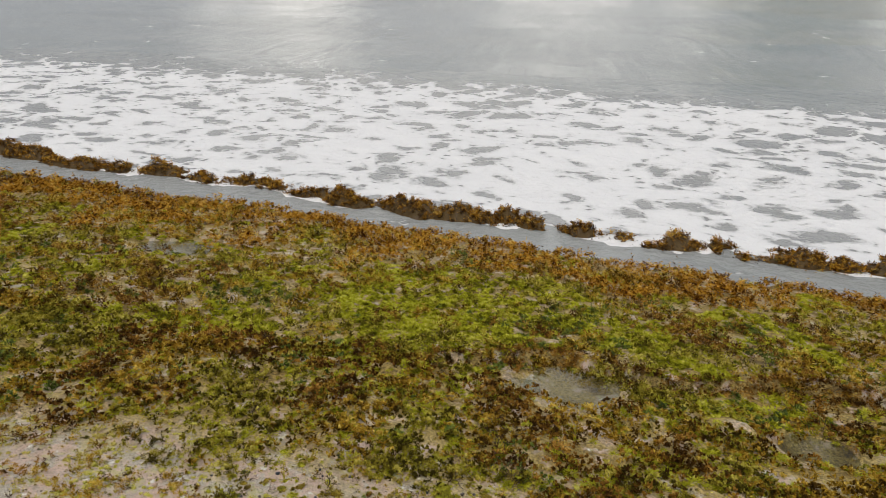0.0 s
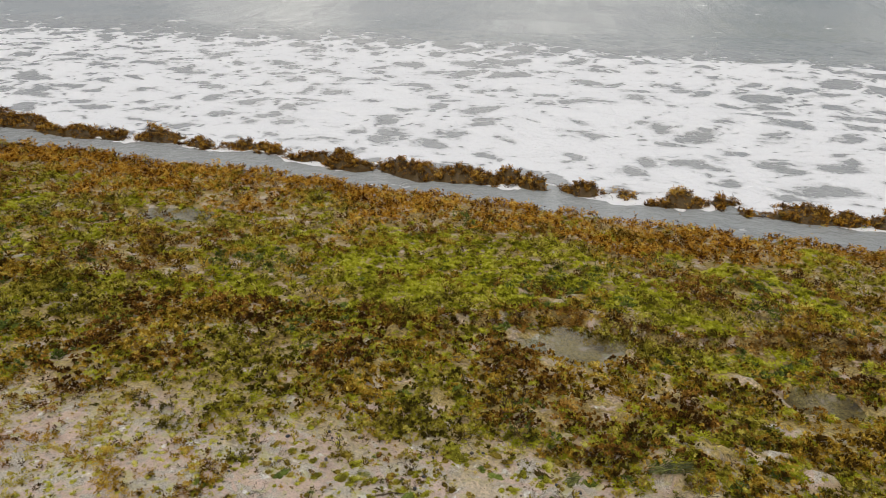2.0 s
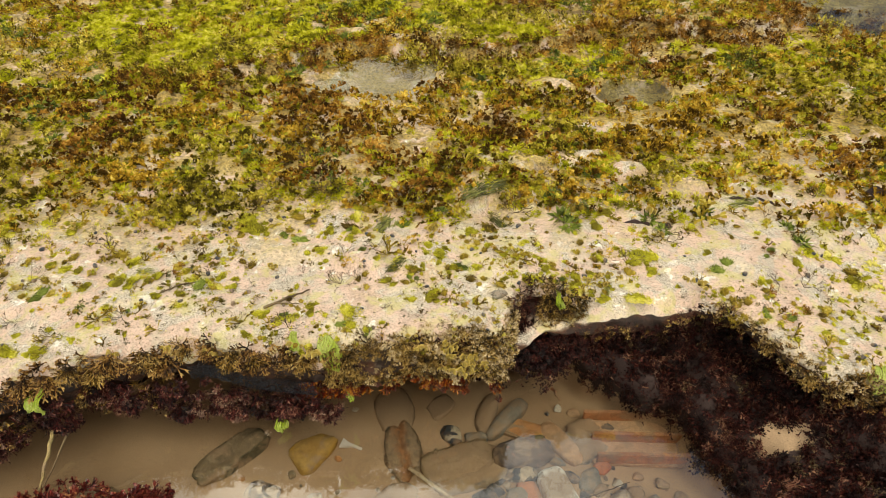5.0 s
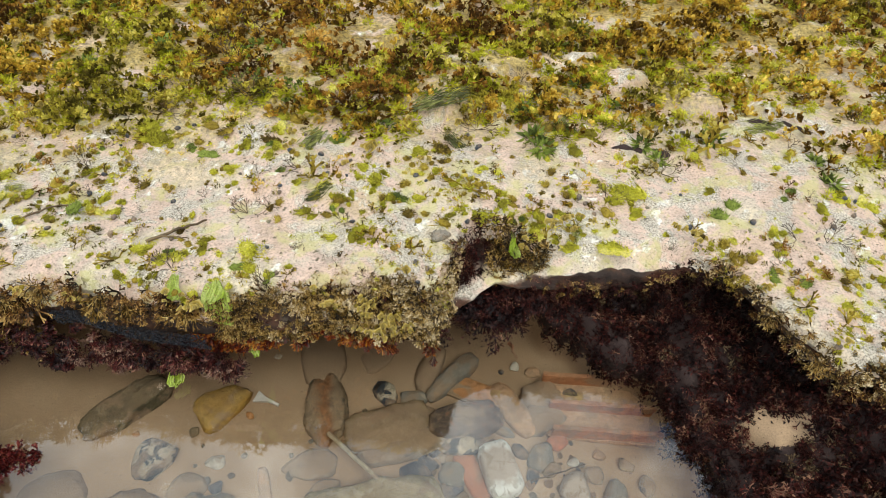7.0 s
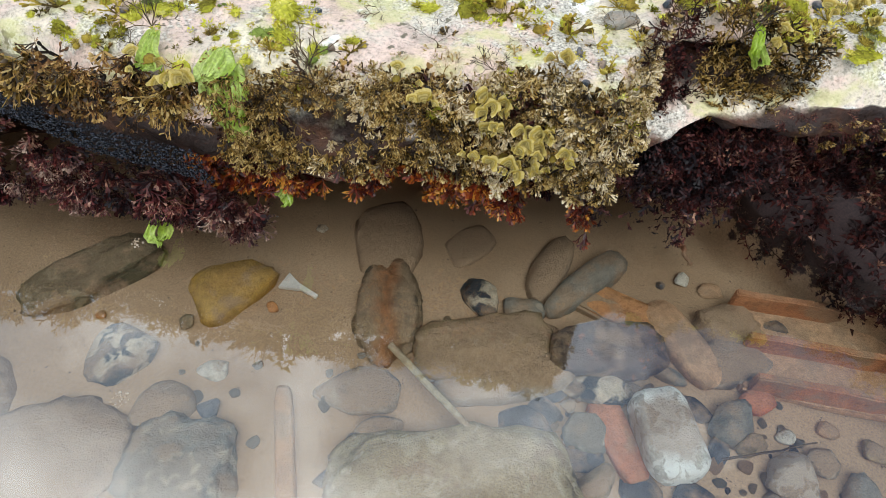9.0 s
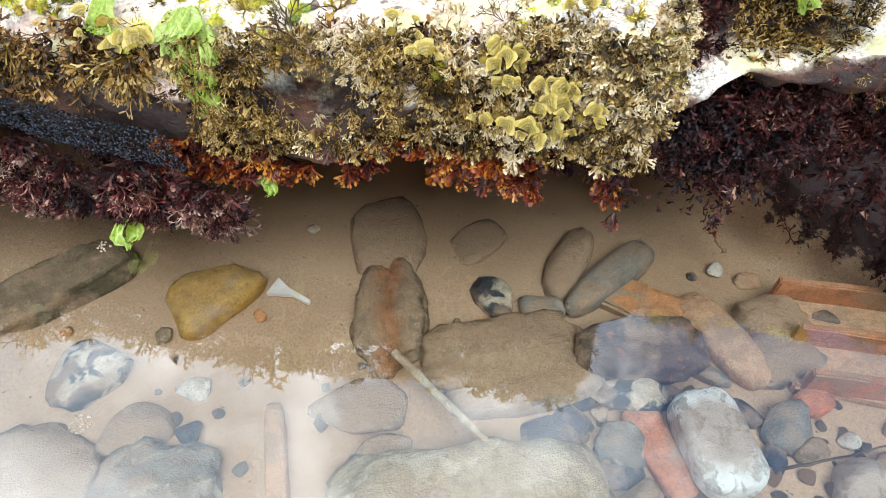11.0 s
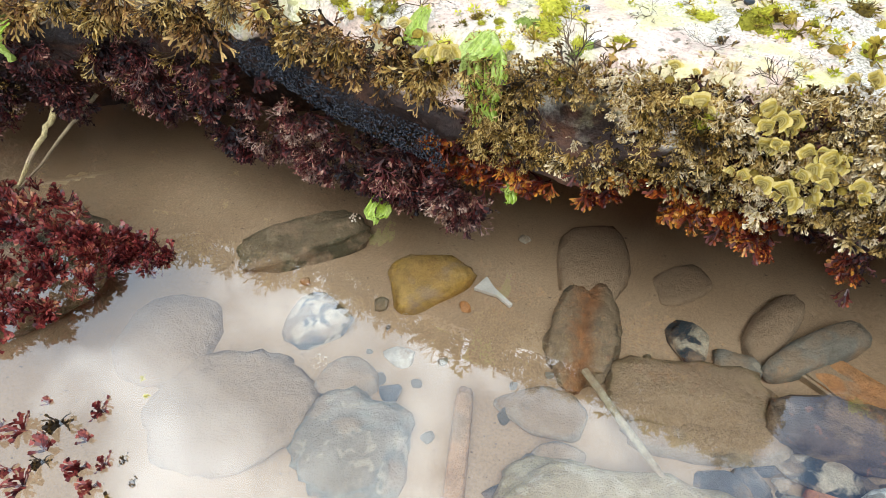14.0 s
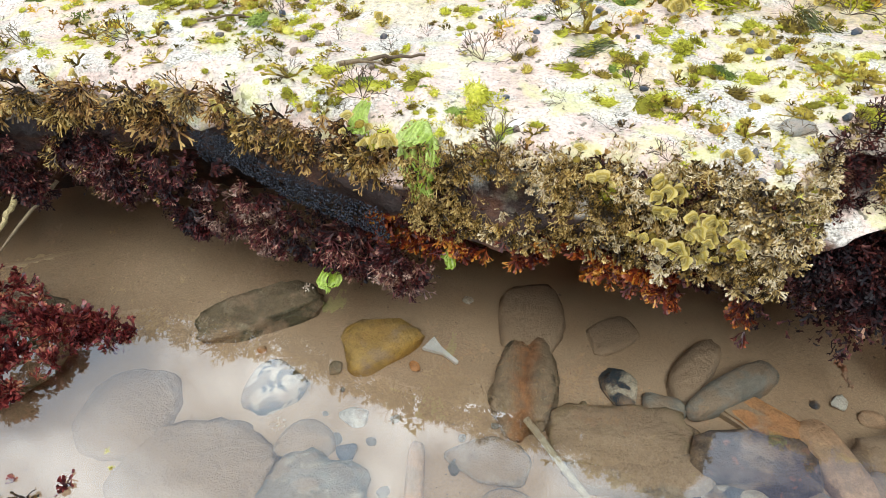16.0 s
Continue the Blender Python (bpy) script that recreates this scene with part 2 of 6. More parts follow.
def sand_shader():
    m, n, l, b = shader("wet_brown_sand", 0.7, 0.3)
    p = place(n)
    a = texnoise(n, l, p, 5, 4)
    g = texnoise(n, l, p, 420, 3, 0.75)
    s = texnoise(n, l, p, 190, 2, 0.5)
    col = ramp(n, l, a, [(0.3, (0.34, 0.228, 0.136)), (0.7, (0.46, 0.325, 0.208))])
    col = mix(n, l, 0.42, col, ramp(n, l, g, [(0.32, 0.4), (0.5, 1.0), (0.68, 1.45)]), "MULTIPLY")
    col = mix(n, l, ramp(n, l, s, [(0.70, 0.0), (0.74, 0.7)]), col, (0.05, 0.035, 0.03))
    at = n.new("ShaderNodeAttribute")
    at.attribute_name = "crust"
    edge = calc(n, l, "ADD", at.outputs["Fac"], calc(n, l, "MULTIPLY", calc(n, l, "SUBTRACT", texnoise(n, l, p, 60, 5, 0.7), 0.5), 1.6))
    col = mix(n, l, ramp(n, l, edge, [(0.42, 0.0), (0.58, 1.0)]), col, mix(n, l, 1.0, (0.035, 0.02, 0.018), ramp(n, l, g, [(0.3, 0.4), (0.7, 1.6)]), "MULTIPLY"))
    l.new(col, b.inputs["Base Color"])
    relief(n, l, b, calc(n, l, "ADD", a, calc(n, l, "MULTIPLY", g, 0.06)), 0.35, 0.012)
    return m


def water_shader(name, tint, ripple=0.05, scale=4.0, gain=1.0):
    """Clear still water: see-through, with a mirror gloss that grows at low angles."""
    m, n, l, b = shader(name)
    n.remove(b)
    p = place(n)
    tr = n.new("ShaderNodeBsdfTransparent")
    tr.inputs["Color"].default_value = (*tint, 1)
    gl = n.new("ShaderNodeBsdfGlossy")
    gl.inputs["Roughness"].default_value = 0.015
    fr = n.new("ShaderNodeFresnel")
    fr.inputs["IOR"].default_value = 1.33
    k = n.new("ShaderNodeBump")
    k.inputs["Strength"].default_value, k.inputs["Distance"].default_value = ripple, 0.02
    l.new(texnoise(n, l, p, scale, 2), k.inputs["Height"])
    l.new(k.outputs["Normal"], gl.inputs["Normal"])
    l.new(k.outputs["Normal"], fr.inputs["Normal"])
    f = calc(n, l, "MULTIPLY", fr.outputs["Fac"], gain, True)
    ms = n.new("ShaderNodeMixShader")
    l.new(f, ms.inputs["Fac"])
    l.new(tr.outputs["BSDF"], ms.inputs[1])
    l.new(gl.outputs["BSDF"], ms.inputs[2])
    l.new(ms.outputs["Shader"], n["Material Output"].inputs["Surface"])
    return m


def sea_shader():
    m, n, l, b = shader("grey_green_sea_with_foam", 0.12, 0.5)
    p = place(n)
    sx = n.new("ShaderNodeSeparateXYZ")
    l.new(p, sx.inputs["Vector"])
    mp = n.new("ShaderNodeMapping")
    mp.inputs["Scale"].default_value = (0.75, 1.0, 1.0)
    l.new(p, mp.inputs["Vector"])
    q = mp.outputs["Vector"]
    warp = texnoise(n, l, q, 1.1, 4, 0.6)
    fine = texnoise(n, l, q, 14, 4, 0.6, 0.6)
    bend = n.new("ShaderNodeTexNoise")
    bend.inputs["Scale"].default_value, bend.inputs["Detail"].default_value = 1.9, 5
    l.new(q, bend.inputs["Vector"])
    vm = n.new("ShaderNodeVectorMath")
    vm.operation = "MULTIPLY_ADD"
    l.new(bend.outputs["Color"], vm.inputs[0])
    vm.inputs[1].default_value = (0.8, 0.8, 0.0)
    l.new(q, vm.inputs[2])
    cells = []
    for sc in (2.3, 5.2):
        vo = n.new("ShaderNodeTexVoronoi")
        vo.voronoi_dimensions, vo.feature = "2D", "F1"
        vo.inputs["Scale"].default_value = sc
        l.new(vm.outputs["Vector"], vo.inputs["Vector"])
        cells.append(vo.outputs["Distance"])
    # open water shows as lens-shaped holes in the foam, large ones and small ones
    holes = calc(n, l, "MINIMUM", cells[0], calc(n, l, "ADD", calc(n, l, "MULTIPLY", cells[1], 0.75), 0.16))
    f = calc(n, l, "ADD", holes, calc(n, l, "MULTIPLY", calc(n, l, "SUBTRACT", fine, 0.5), 0.45))
    f = calc(n, l, "ADD", f, calc(n, l, "MULTIPLY", calc(n, l, "SUBTRACT", warp, 0.5), 0.9))
    # foam lies from the reef out to the back of the spent wave
    edge = calc(n, l, "ADD", sx.outputs["Y"], calc(n, l, "MULTIPLY", calc(n, l, "SUBTRACT", warp, 0.5), 3.0))
    edge = calc(n, l, "ADD", edge, calc(n, l, "MULTIPLY", sx.outputs["X"], 0.1))
    band = ramp(n, l, calc(n, l, "MULTIPLY", calc(n, l, "SUBTRACT", edge, 10.2), 0.5), [(0.0, 1.0), (1.0, 0.0)])
    shore = calc(n, l, "ADD", sx.outputs["Y"], calc(n, l, "MULTIPLY", sx.outputs["X"], 0.143))
    shore = calc(n, l, "ADD", shore, calc(n, l, "MULTIPLY", calc(n, l, "SUBTRACT", texnoise(n, l, p, 2.2, 3, 0.5), 0.5), 0.75))
    inner = ramp(n, l, calc(n, l, "SUBTRACT", shore, 5.0), [(0.0, 0.0), (0.05, 1.0)])
    rim = ramp(n, l, calc(n, l, "SUBTRACT", shore, 5.0), [(0.0, 0.0), (0.02, 0.5), (0.12, 0.0)])
    band = mix(n, l, 1.0, band, inner, "MULTIPLY")
    lift = calc(n, l, "SUBTRACT", calc(n, l, "ADD", f, rim), calc(n, l, "MULTIPLY", calc(n, l, "SUBTRACT", 1.0, band), 0.6))
    lift = calc(n, l, "ADD", lift, ramp(n, l, calc(n, l, "MULTIPLY", calc(n, l, "SUBTRACT", shore, 5.0), 0.25), [(0.0, 0.06), (1.0, 0.0)]))
    foam = ramp(n, l, lift, [(0.20, 0.0), (0.25, 0.55), (0.32, 0.92), (0.5, 1.0)])
    deep = ramp(n, l, texnoise(n, l, q, 0.5, 3), [(0.3, (0.36, 0.385, 0.38)), (0.7, (0.45, 0.465, 0.46))])
    deep = mix(n, l, calc(n, l, "MULTIPLY", band, 0.75), deep, (0.44, 0.44, 0.44))
    l.new(mix(n, l, foam, deep, (0.97, 0.97, 0.98)), b.inputs["Base Color"])
    l.new(ramp(n, l, foam, [(0.0, 0.1), (0.6, 0.85)]), b.inputs["Roughness"])
    relief(n, l, b, calc(n, l, "ADD", calc(n, l, "MULTIPLY", foam, 0.5), calc(n, l, "MULTIPLY", fine, 0.7)), 0.6, 0.09)
    return m


M_ROCK, M_SAND, M_SEA = rock_shader(), sand_shader(), sea_shader()
M_POOL = water_shader("clear_pool_water", (0.90, 0.92, 0.90), 0.03, 5.0, 7.8)
M_LITTLE = water_shader("shallow_rock_pool_water", (0.70, 0.75, 0.70), 0.06, 6.0, 2.4)
M_GOLD = weed_shader("golden_brown_weed", [(0.13, (0.09, 0.048, 0.009)), (0.31, (0.35, 0.205, 0.026)), (0.57, (0.67, 0.44, 0.055)), (0.82, (0.92, 0.73, 0.18))], 0.75, 0.08, 0.28, 6.0, lump=2.3)
M_OLIVE = weed_shader("olive_weed", [(0.13, (0.09, 0.07, 0.012)), (0.31, (0.30, 0.245, 0.032)), (0.58, (0.58, 0.50, 0.065)), (0.82, (0.84, 0.74, 0.19))], 0.75, 0.08, 0.28, 8.0, lump=2.3)
M_LIME = weed_shader("lime_green_weed", [(0.06, (0.17, 0.16, 0.014)), (0.28, (0.42, 0.42, 0.027)), (0.6, (0.66, 0.65, 0.055)), (0.9, (0.84, 0.79, 0.20))], 0.75, 0.08, 0.4, 7.0, lump=2.3)
M_RUST = weed_shader("rust_orange_weed", [(0.10, (0.07, 0.024, 0.004)), (0.3, (0.46, 0.20, 0.02)), (0.55, (0.78, 0.44, 0.05)), (0.85, (0.92, 0.68, 0.17))], 0.75, 0.08, 0.28, 5.0, lump=2.3)
M_UMBER = weed_shader("dark_umber_weed", [(0.16, (0.075, 0.036, 0.010)), (0.39, (0.28, 0.135, 0.027)), (0.68, (0.56, 0.30, 0.055)), (0.9, (0.82, 0.55, 0.15))], 0.75, 0.08, 0.28, 6.0, lump=2.3)
M_GREEN = weed_shader("dark_green_weed", [(0.05, (0.065, 0.085, 0.018)), (0.45, (0.18, 0.235, 0.04)), (0.9, (0.36, 0.43, 0.09))], 0.7, 0.2, 0.3)
M_MOSS = weed_shader("yellow_green_mossy_weed", [(0.0, (0.21, 0.18, 0.016)), (0.3, (0.42, 0.40, 0.03)), (0.6, (0.63, 0.60, 0.06)), (0.9, (0.82, 0.76, 0.22))], 0.65, 0.25, 0.4, 12.0, tips=0.35, single=0.3)
M_TAWNY = weed_shader("tawny_mossy_weed", [(0.0, (0.09, 0.058, 0.010)), (0.35, (0.31, 0.22, 0.028)), (0.7, (0.52, 0.40, 0.055)), (0.95, (0.68, 0.58, 0.16))], 0.65, 0.25, 0.35, 12.0, tips=0.35, single=0.5)
M_TEAL = weed_shader("grey_green_combed_weed", [(0.05, (0.08, 0.085, 0.03)), (0.5, (0.20, 0.215, 0.065)), (0.95, (0.42, 0.42, 0.13))], 0.65, 0.25, 0.25, 12.0, single=0.5)
M_BROWN = weed_shader("brown_frilled_weed", [(0.15, (0.022, 0.012, 0.004)), (0.44, (0.145, 0.080, 0.015)), (0.72, (0.34, 0.20, 0.038)), (0.98, (0.62, 0.45, 0.17))], 0.42, 0.4, 0.3, 22.0, tips=0.5, single=0.7)
M_BLEACH = weed_shader("bleached_frilled_weed", [(0.14, (0.06, 0.035, 0.010)), (0.42, (0.27, 0.17, 0.045)), (0.70, (0.48, 0.345, 0.135)), (0.98, (0.78, 0.65, 0.43))], 0.42, 0.4, 0.3, 22.0, tips=0.45, single=0.7)
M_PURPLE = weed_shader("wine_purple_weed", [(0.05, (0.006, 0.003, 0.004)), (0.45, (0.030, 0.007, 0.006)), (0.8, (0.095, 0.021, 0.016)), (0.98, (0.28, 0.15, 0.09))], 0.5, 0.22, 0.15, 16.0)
M_WINE = weed_shader("wine_red_weed", [(0.08, (0.016, 0.004, 0.004)), (0.45, (0.065, 0.010, 0.010)), (0.78, (0.14, 0.030, 0.023)), (0.98, (0.34, 0.18, 0.12))], 0.45, 0.28, 0.2, 16.0, tips=0.3, single=0.5)
M_MAUVE = weed_shader("faded_mauve_weed", [(0.05, (0.05, 0.018, 0.014)), (0.5, (0.17, 0.082, 0.06)), (0.95, (0.42, 0.29, 0.21))], 0.45, 0.35, 0.2, 16.0)
M_ORANGE = weed_shader("orange_red_weed", [(0.1, (0.05, 0.006, 0.005)), (0.5, (0.15, 0.020, 0.008)), (0.8, (0.36, 0.08, 0.012)), (0.98, (0.62, 0.28, 0.035))], 0.35, 0.5, 0.4, 20.0, tips=0.4, single=0.6)
M_DUSKY = weed_shader("dusky_brown_weed", [(0.10, (0.014, 0.007, 0.003)), (0.38, (0.085, 0.036, 0.010)), (0.65, (0.21, 0.095, 0.022)), (0.96, (0.50, 0.31, 0.10))], 0.45, 0.3, 0.25, 22.0, tips=0.5, single=0.8)
M_ULVA = weed_shader("bright_green_sea_lettuce", [(0.05, (0.25, 0.35, 0.02)), (0.5, (0.40, 0.54, 0.05)), (0.9, (0.60, 0.70, 0.20))], 0.22, 0.5, 0.45)
M_WIRY = weed_shader("dark_wiry_weed", [(0.05, (0.035, 0.02, 0.014)), (0.5, (0.13, 0.085, 0.045)), (0.9, (0.26, 0.19, 0.10))], 0.55, 0.3, 0.1)
M_CRIMSON = weed_shader("crimson_bushy_weed", [(0.05, (0.03, 0.004, 0.005)), (0.45, (0.15, 0.018, 0.016)), (0.75, (0.30, 0.06, 0.045)), (0.95, (0.42, 0.20, 0.09))], 0.36, 0.5, 0.25, 20.0)


def padina_shader():
    """Olive-cream fan with faint concentric bands and a pale margin."""
    m, n, l, b = shader("banded_fan_weed", 0.45, 0.35)
    p = place(n, False)
    d = n.new("ShaderNodeVectorMath")
    d.operation = "LENGTH"
    l.new(p, d.inputs[0])
    wob = calc(n, l, "ADD", d.outputs["Value"], calc(n, l, "MULTIPLY", texnoise(n, l, p, 6, 2), 0.06))
    band = n.new("ShaderNodeMath")
    band.operation = "SINE"
    l.new(calc(n, l, "MULTIPLY", wob, 34.0), band.inputs[0])
    col = ramp(n, l, calc(n, l, "ADD", calc(n, l, "MULTIPLY", band.outputs["Value"], 0.3), 0.5), [(0.2, (0.27, 0.21, 0.055)), (0.8, (0.47, 0.385, 0.14))])
    col = mix(n, l, ramp(n, l, wob, [(0.0, 0.0), (0.80, 0.0), (0.92, 0.8)]), col, (0.46, 0.33, 0.035))
    col = mix(n, l, ramp(n, l, wob, [(0.0, 0.0), (1.04, 0.0), (1.09, 0.9)]), col, (0.64, 0.51, 0.17))
    col = mix(n, l, ramp(n, l, n.new("ShaderNodeObjectInfo").outputs["Random"], [(0.0, 0.0), (1.0, 0.35)]), col, (0.30, 0.20, 0.04))
    col = mix(n, l, 0.5, col, ramp(n, l, texnoise(n, l, p, 9, 4), [(0.3, 0.6), (0.7, 1.2)]), "MULTIPLY")
    l.new(col, b.inputs["Base Color"])
    tr = n.new("ShaderNodeBsdfTranslucent")
    l.new(col, tr.inputs["Color"])
    ms = n.new("ShaderNodeMixShader")
    ms.inputs["Fac"].default_value = 0.3
    l.new(b.outputs["BSDF"], ms.inputs[1])
    l.new(tr.outputs["BSDF"], ms.inputs[2])
    l.new(ms.outputs["Shader"], n["Material Output"].inputs["Surface"])
    return m


M_PADINA = padina_shader()


# ---- the shape of the shore ----
def ss(a, b, v):
    t = np.clip((v - a) / (b - a), 0, 1)
    return t * t * (3 - 2 * t)


SEA = -0.35
RIM = ([-9, -3, -1.2, -0.7, -0.46, -0.37, -0.27, -0.17, -0.06, 0.0, 0.04, 0.17, 0.28, 0.36, 0.45, 0.50, 0.52, 0.535, 0.552, 0.585, 0.64, 0.675, 0.72, 0.9, 0.963, 1.025, 1.07, 1.13, 1.6, 3, 9],
       [0.8, 0.85, 0.98, 1.04, 1.10, 1.116, 1.15, 1.155, 1.165, 1.146, 1.135, 1.12, 1.12, 1.125, 1.125, 1.105, 1.12, 1.165, 1.215, 1.25, 1.235, 1.195, 1.172, 1.172, 1.135, 1.02, 0.965, 0.947, 0.86, 0.8, 0.8])
POOLS = [(0.33, 2.25, 0.15, 0.12), (0.12, 2.24, 0.07, 0.05), (1.10, 2.11, 0.13, 0.08), (2.25, 2.62, 0.28, 0.16), (-1.98, 3.32, 0.25, 0.13)]


def rim_y(x):
    return np.interp(x, *RIM)


def lip_y(x):
    cave = np.interp(x, [0.50, 0.53, 0.60, 0.72, 0.86, 0.9], [1.10, 1.125, 1.145, 1.152, 1.152, 1.16])
    return np.where((x > 0.5) & (x < 0.9), cave, rim_y(x) - 0.006)


def lip_z(x):
    return np.interp(x, [-0.6, -0.3, 0.0, 0.15, 0.48, 0.52, 0.54, 0.6, 0.67, 0.75, 0.83, 0.87, 0.92, 1.0, 1.13, 1.6], [0.22, 0.225, 0.225, 0.205, 0.205, 0.222, 0.228, 0.230, 0.228, 0.226, 0.224, 0.248, 0.266, 0.262, 0.26, 0.22])


def back_y(x):
    return rim_y(x) + np.interp(x, [-1, -0.3, 0.13, 0.3, 0.5, 0.56, 0.7, 0.95, 1.05, 1.4, 2], [0.14, 0.15, 0.20, 0.22, 0.22, 0.22, 0.26, 0.3, 0.34, 0.32, 0.1])


def pool_z(x, y):
    """Level of the pool's surface."""
    return 0.126 - 0.1763 * (y - 0.964) - 0.0349 * (x - 0.293)


def fbm(x, y, s, octaves=4, z=0.0):
    return np.array([noise.fractal((a * s, b * s, z), 0.9, 2.0, octaves) for a, b in zip(x, y)])


def channel_y(x):
    return np.interp(x, [-9, -5, -2.1, 0.3, 2.3, 9], [5.3, 5.0, 4.72, 4.42, 4.3, 4.0])


RIDGE = ((-7.6, -6.3), (-5.9, -4.95), (-4.42, -3.84), (-3.74, -3.42), (-2.74, -2.54), (-1.74, -0.46), (-0.26, 0.14), (0.95, 1.22), (1.27, 1.56), (1.6, 2.1), (2.25, 3.1), (3.6, 4.4))


def ridge_y(x):
    return np.interp(x, [-7.5, -5.5, -4.4, -3.4, -2.6, -1.7, -1.1, -0.5, 0.1, 1.0, 1.5, 2.05, 3.0, 4.5], [6.1, 5.84, 5.62, 5.60, 5.50, 5.24, 5.13, 5.09, 5.03, 4.86, 4.84, 4.77, 4.68, 4.5])


def ridge_z(x, y):
    """Low outer ridge: separate weed-grown knolls that just break the water."""
    m = np.full(len(x), 0.86)
    for a, b in RIDGE:
        m = np.maximum(m, ss(a - 0.05, a + 0.07, x) * (1 - ss(b - 0.07, b + 0.05, x)))
    q = (y - ridge_y(x) - 0.04 + 0.07 * fbm(x, y, 3.0, 2, 7.0)) / 0.18
    return -0.55 + (0.239 + 0.11 * fbm(x, y, 4.0, 3, 8.0)) * m * np.exp(-q ** 4)


OUTCROPS = ((0.30, 1.85, 0.035), (0.45, 1.80, 0.03), (0.67, 1.71, 0.05), (0.92, 1.64, 0.045), (0.32, 1.63, 0.025), (0.55, 1.57, 0.035), (1.10, 1.83, 0.03), (1.05, 1.55, 0.035), (-0.28, 1.67, 0.03), (0.37, 1.97, 0.03), (1.39, 1.82, 0.04), (0.65, 1.96, 0.04), (0.85, 1.72, 0.03), (1.17, 1.53, 0.03), (-0.34, 2.18, 0.035), (0.21, 2.57, 0.06), (-0.15, 2.31, 0.05), (0.85, 2.17, 0.06))


def knobs(x, y):
    """1 on the small bare outcrops among the growth."""
    k = 0.0 * x
    for px, py, a in OUTCROPS:
        d = np.sqrt(((x - px) / (1.35 * a)) ** 2 + ((y - py) / a) ** 2) + 0.5 * fbm(x, y, 24.0, 2, 13.0)
        k = np.maximum(k, 1 - ss(0.45, 1.05, d))
    return k


def top_z(x, y):
    """Height of the reef top: a gentle fall to the sea, dents with pools, then a channel and an outer weed-grown ridge."""
    z = 0.3305 - 0.1763 * (y - 1.13) - 0.0349 * x
    k = ss(0.0, 0.25, y - rim_y(x))
    z = z + k * (0.022 * fbm(x, y, 1.6) + 0.010 * fbm(x, y, 7.0, 3, 5.0)) + 0.004 * fbm(x, y, 22.0, 3, 9.0)
    for px, py, a, b in POOLS:
        r = np.sqrt(((x - px) / a) ** 2 + ((y - py) / b) ** 2) + 0.25 * fbm(x, y, 6.0, 2, 3.0)
        z = z - 0.035 * (1 - ss(0.65, 1.25, r))
    z = z + 0.022 * knobs(x, y)
    # a low step behind the two middle pools
    step = y - (2.36 + 0.06 * np.sin(x * 7) + 0.10 * x)
    z = z + 0.055 * ss(-0.012, 0.012, step) * np.exp(-np.maximum(step, 0) / 0.5) * ss(-0.4, 0.1, x)
    d = y - channel_y(x) + 0.10 * fbm(x, y, 1.3, 3, 2.0)
    z = z * (1 - ss(-0.15, 0.0, d)) + (-0.42) * ss(-0.15, 0.0, d) - 0.35 * ss(0.9, 2.0, d)
    return np.maximum(z, ridge_z(x, y))


def floor_z(x, y):
    z = 0.005 - 0.1763 * (y - 1.074) - 0.0354 * (x - 0.3)
    z = z + 0.006 * fbm(x, y, 4.0, 3, 11.0)
    # a weed-grown hump of rock rises out of the water under and beside the arch
    behind = y - np.interp(x, [0.60, 0.66, 0.69, 0.72, 0.76, 0.80, 0.86, 0.89, 0.95], [1.34, 1.26, 1.215, 1.17, 1.14, 1.11, 1.065, 1.035, 1.025])
    beside = x - np.interp(y, [0.6, 0.84, 0.91, 0.95, 1.0, 1.02], [1.0, 0.94, 0.91, 0.905, 0.90, 0.90])
    s = np.where(x > 0.55, np.maximum(behind, beside), -1.0) + 0.02 * fbm(x, y, 14.0, 2, 17.0)
    k = ss(-0.035, 0.018, s) * ss(0.45, 0.62, y)
    return z * (1 - k) + (pool_z(x, np.minimum(y, 1.2)) + 0.042 + 0.016 * ss(1.05, 1.12, y) + 0.052 * fbm(x, y, 11.0, 3, 19.0) + 0.10 * ss(0.05, 0.35, s)) * k


def link_mesh(name, verts, faces, mats, index=None, smooth=True, parent=None):
    """One mesh object from arrays of vertices and of triangles or quads."""
    me = bpy.data.meshes.new(name)
    verts, faces = np.asarray(verts, np.float32), np.asarray(faces, np.int32)
    k = faces.shape[1]
    me.vertices.add(len(verts))
    me.vertices.foreach_set("co", verts.ravel())
    me.loops.add(faces.size)
    me.loops.foreach_set("vertex_index", faces.ravel())
    me.polygons.add(len(faces))
    me.polygons.foreach_set("loop_start", np.arange(0, faces.size, k, dtype=np.int32))
    for m in mats:
        me.materials.append(m)
    if index is not None:
        me.polygons.foreach_set("material_index", np.asarray(index, np.int32))
    me.polygons.foreach_set("use_smooth", np.full(len(faces), smooth))
    me.update(calc_edges=True)
    me.validate()
    ob = new(name, me)
    ob.parent = parent
    return ob


def grid_faces(nu, nv):
    i = np.arange((nu - 1) * (nv - 1))
    a = (i // (nv - 1)) * nv + i % (nv - 1)
    return np.stack([a, a + 1, a + nv + 1, a + nv], 1)


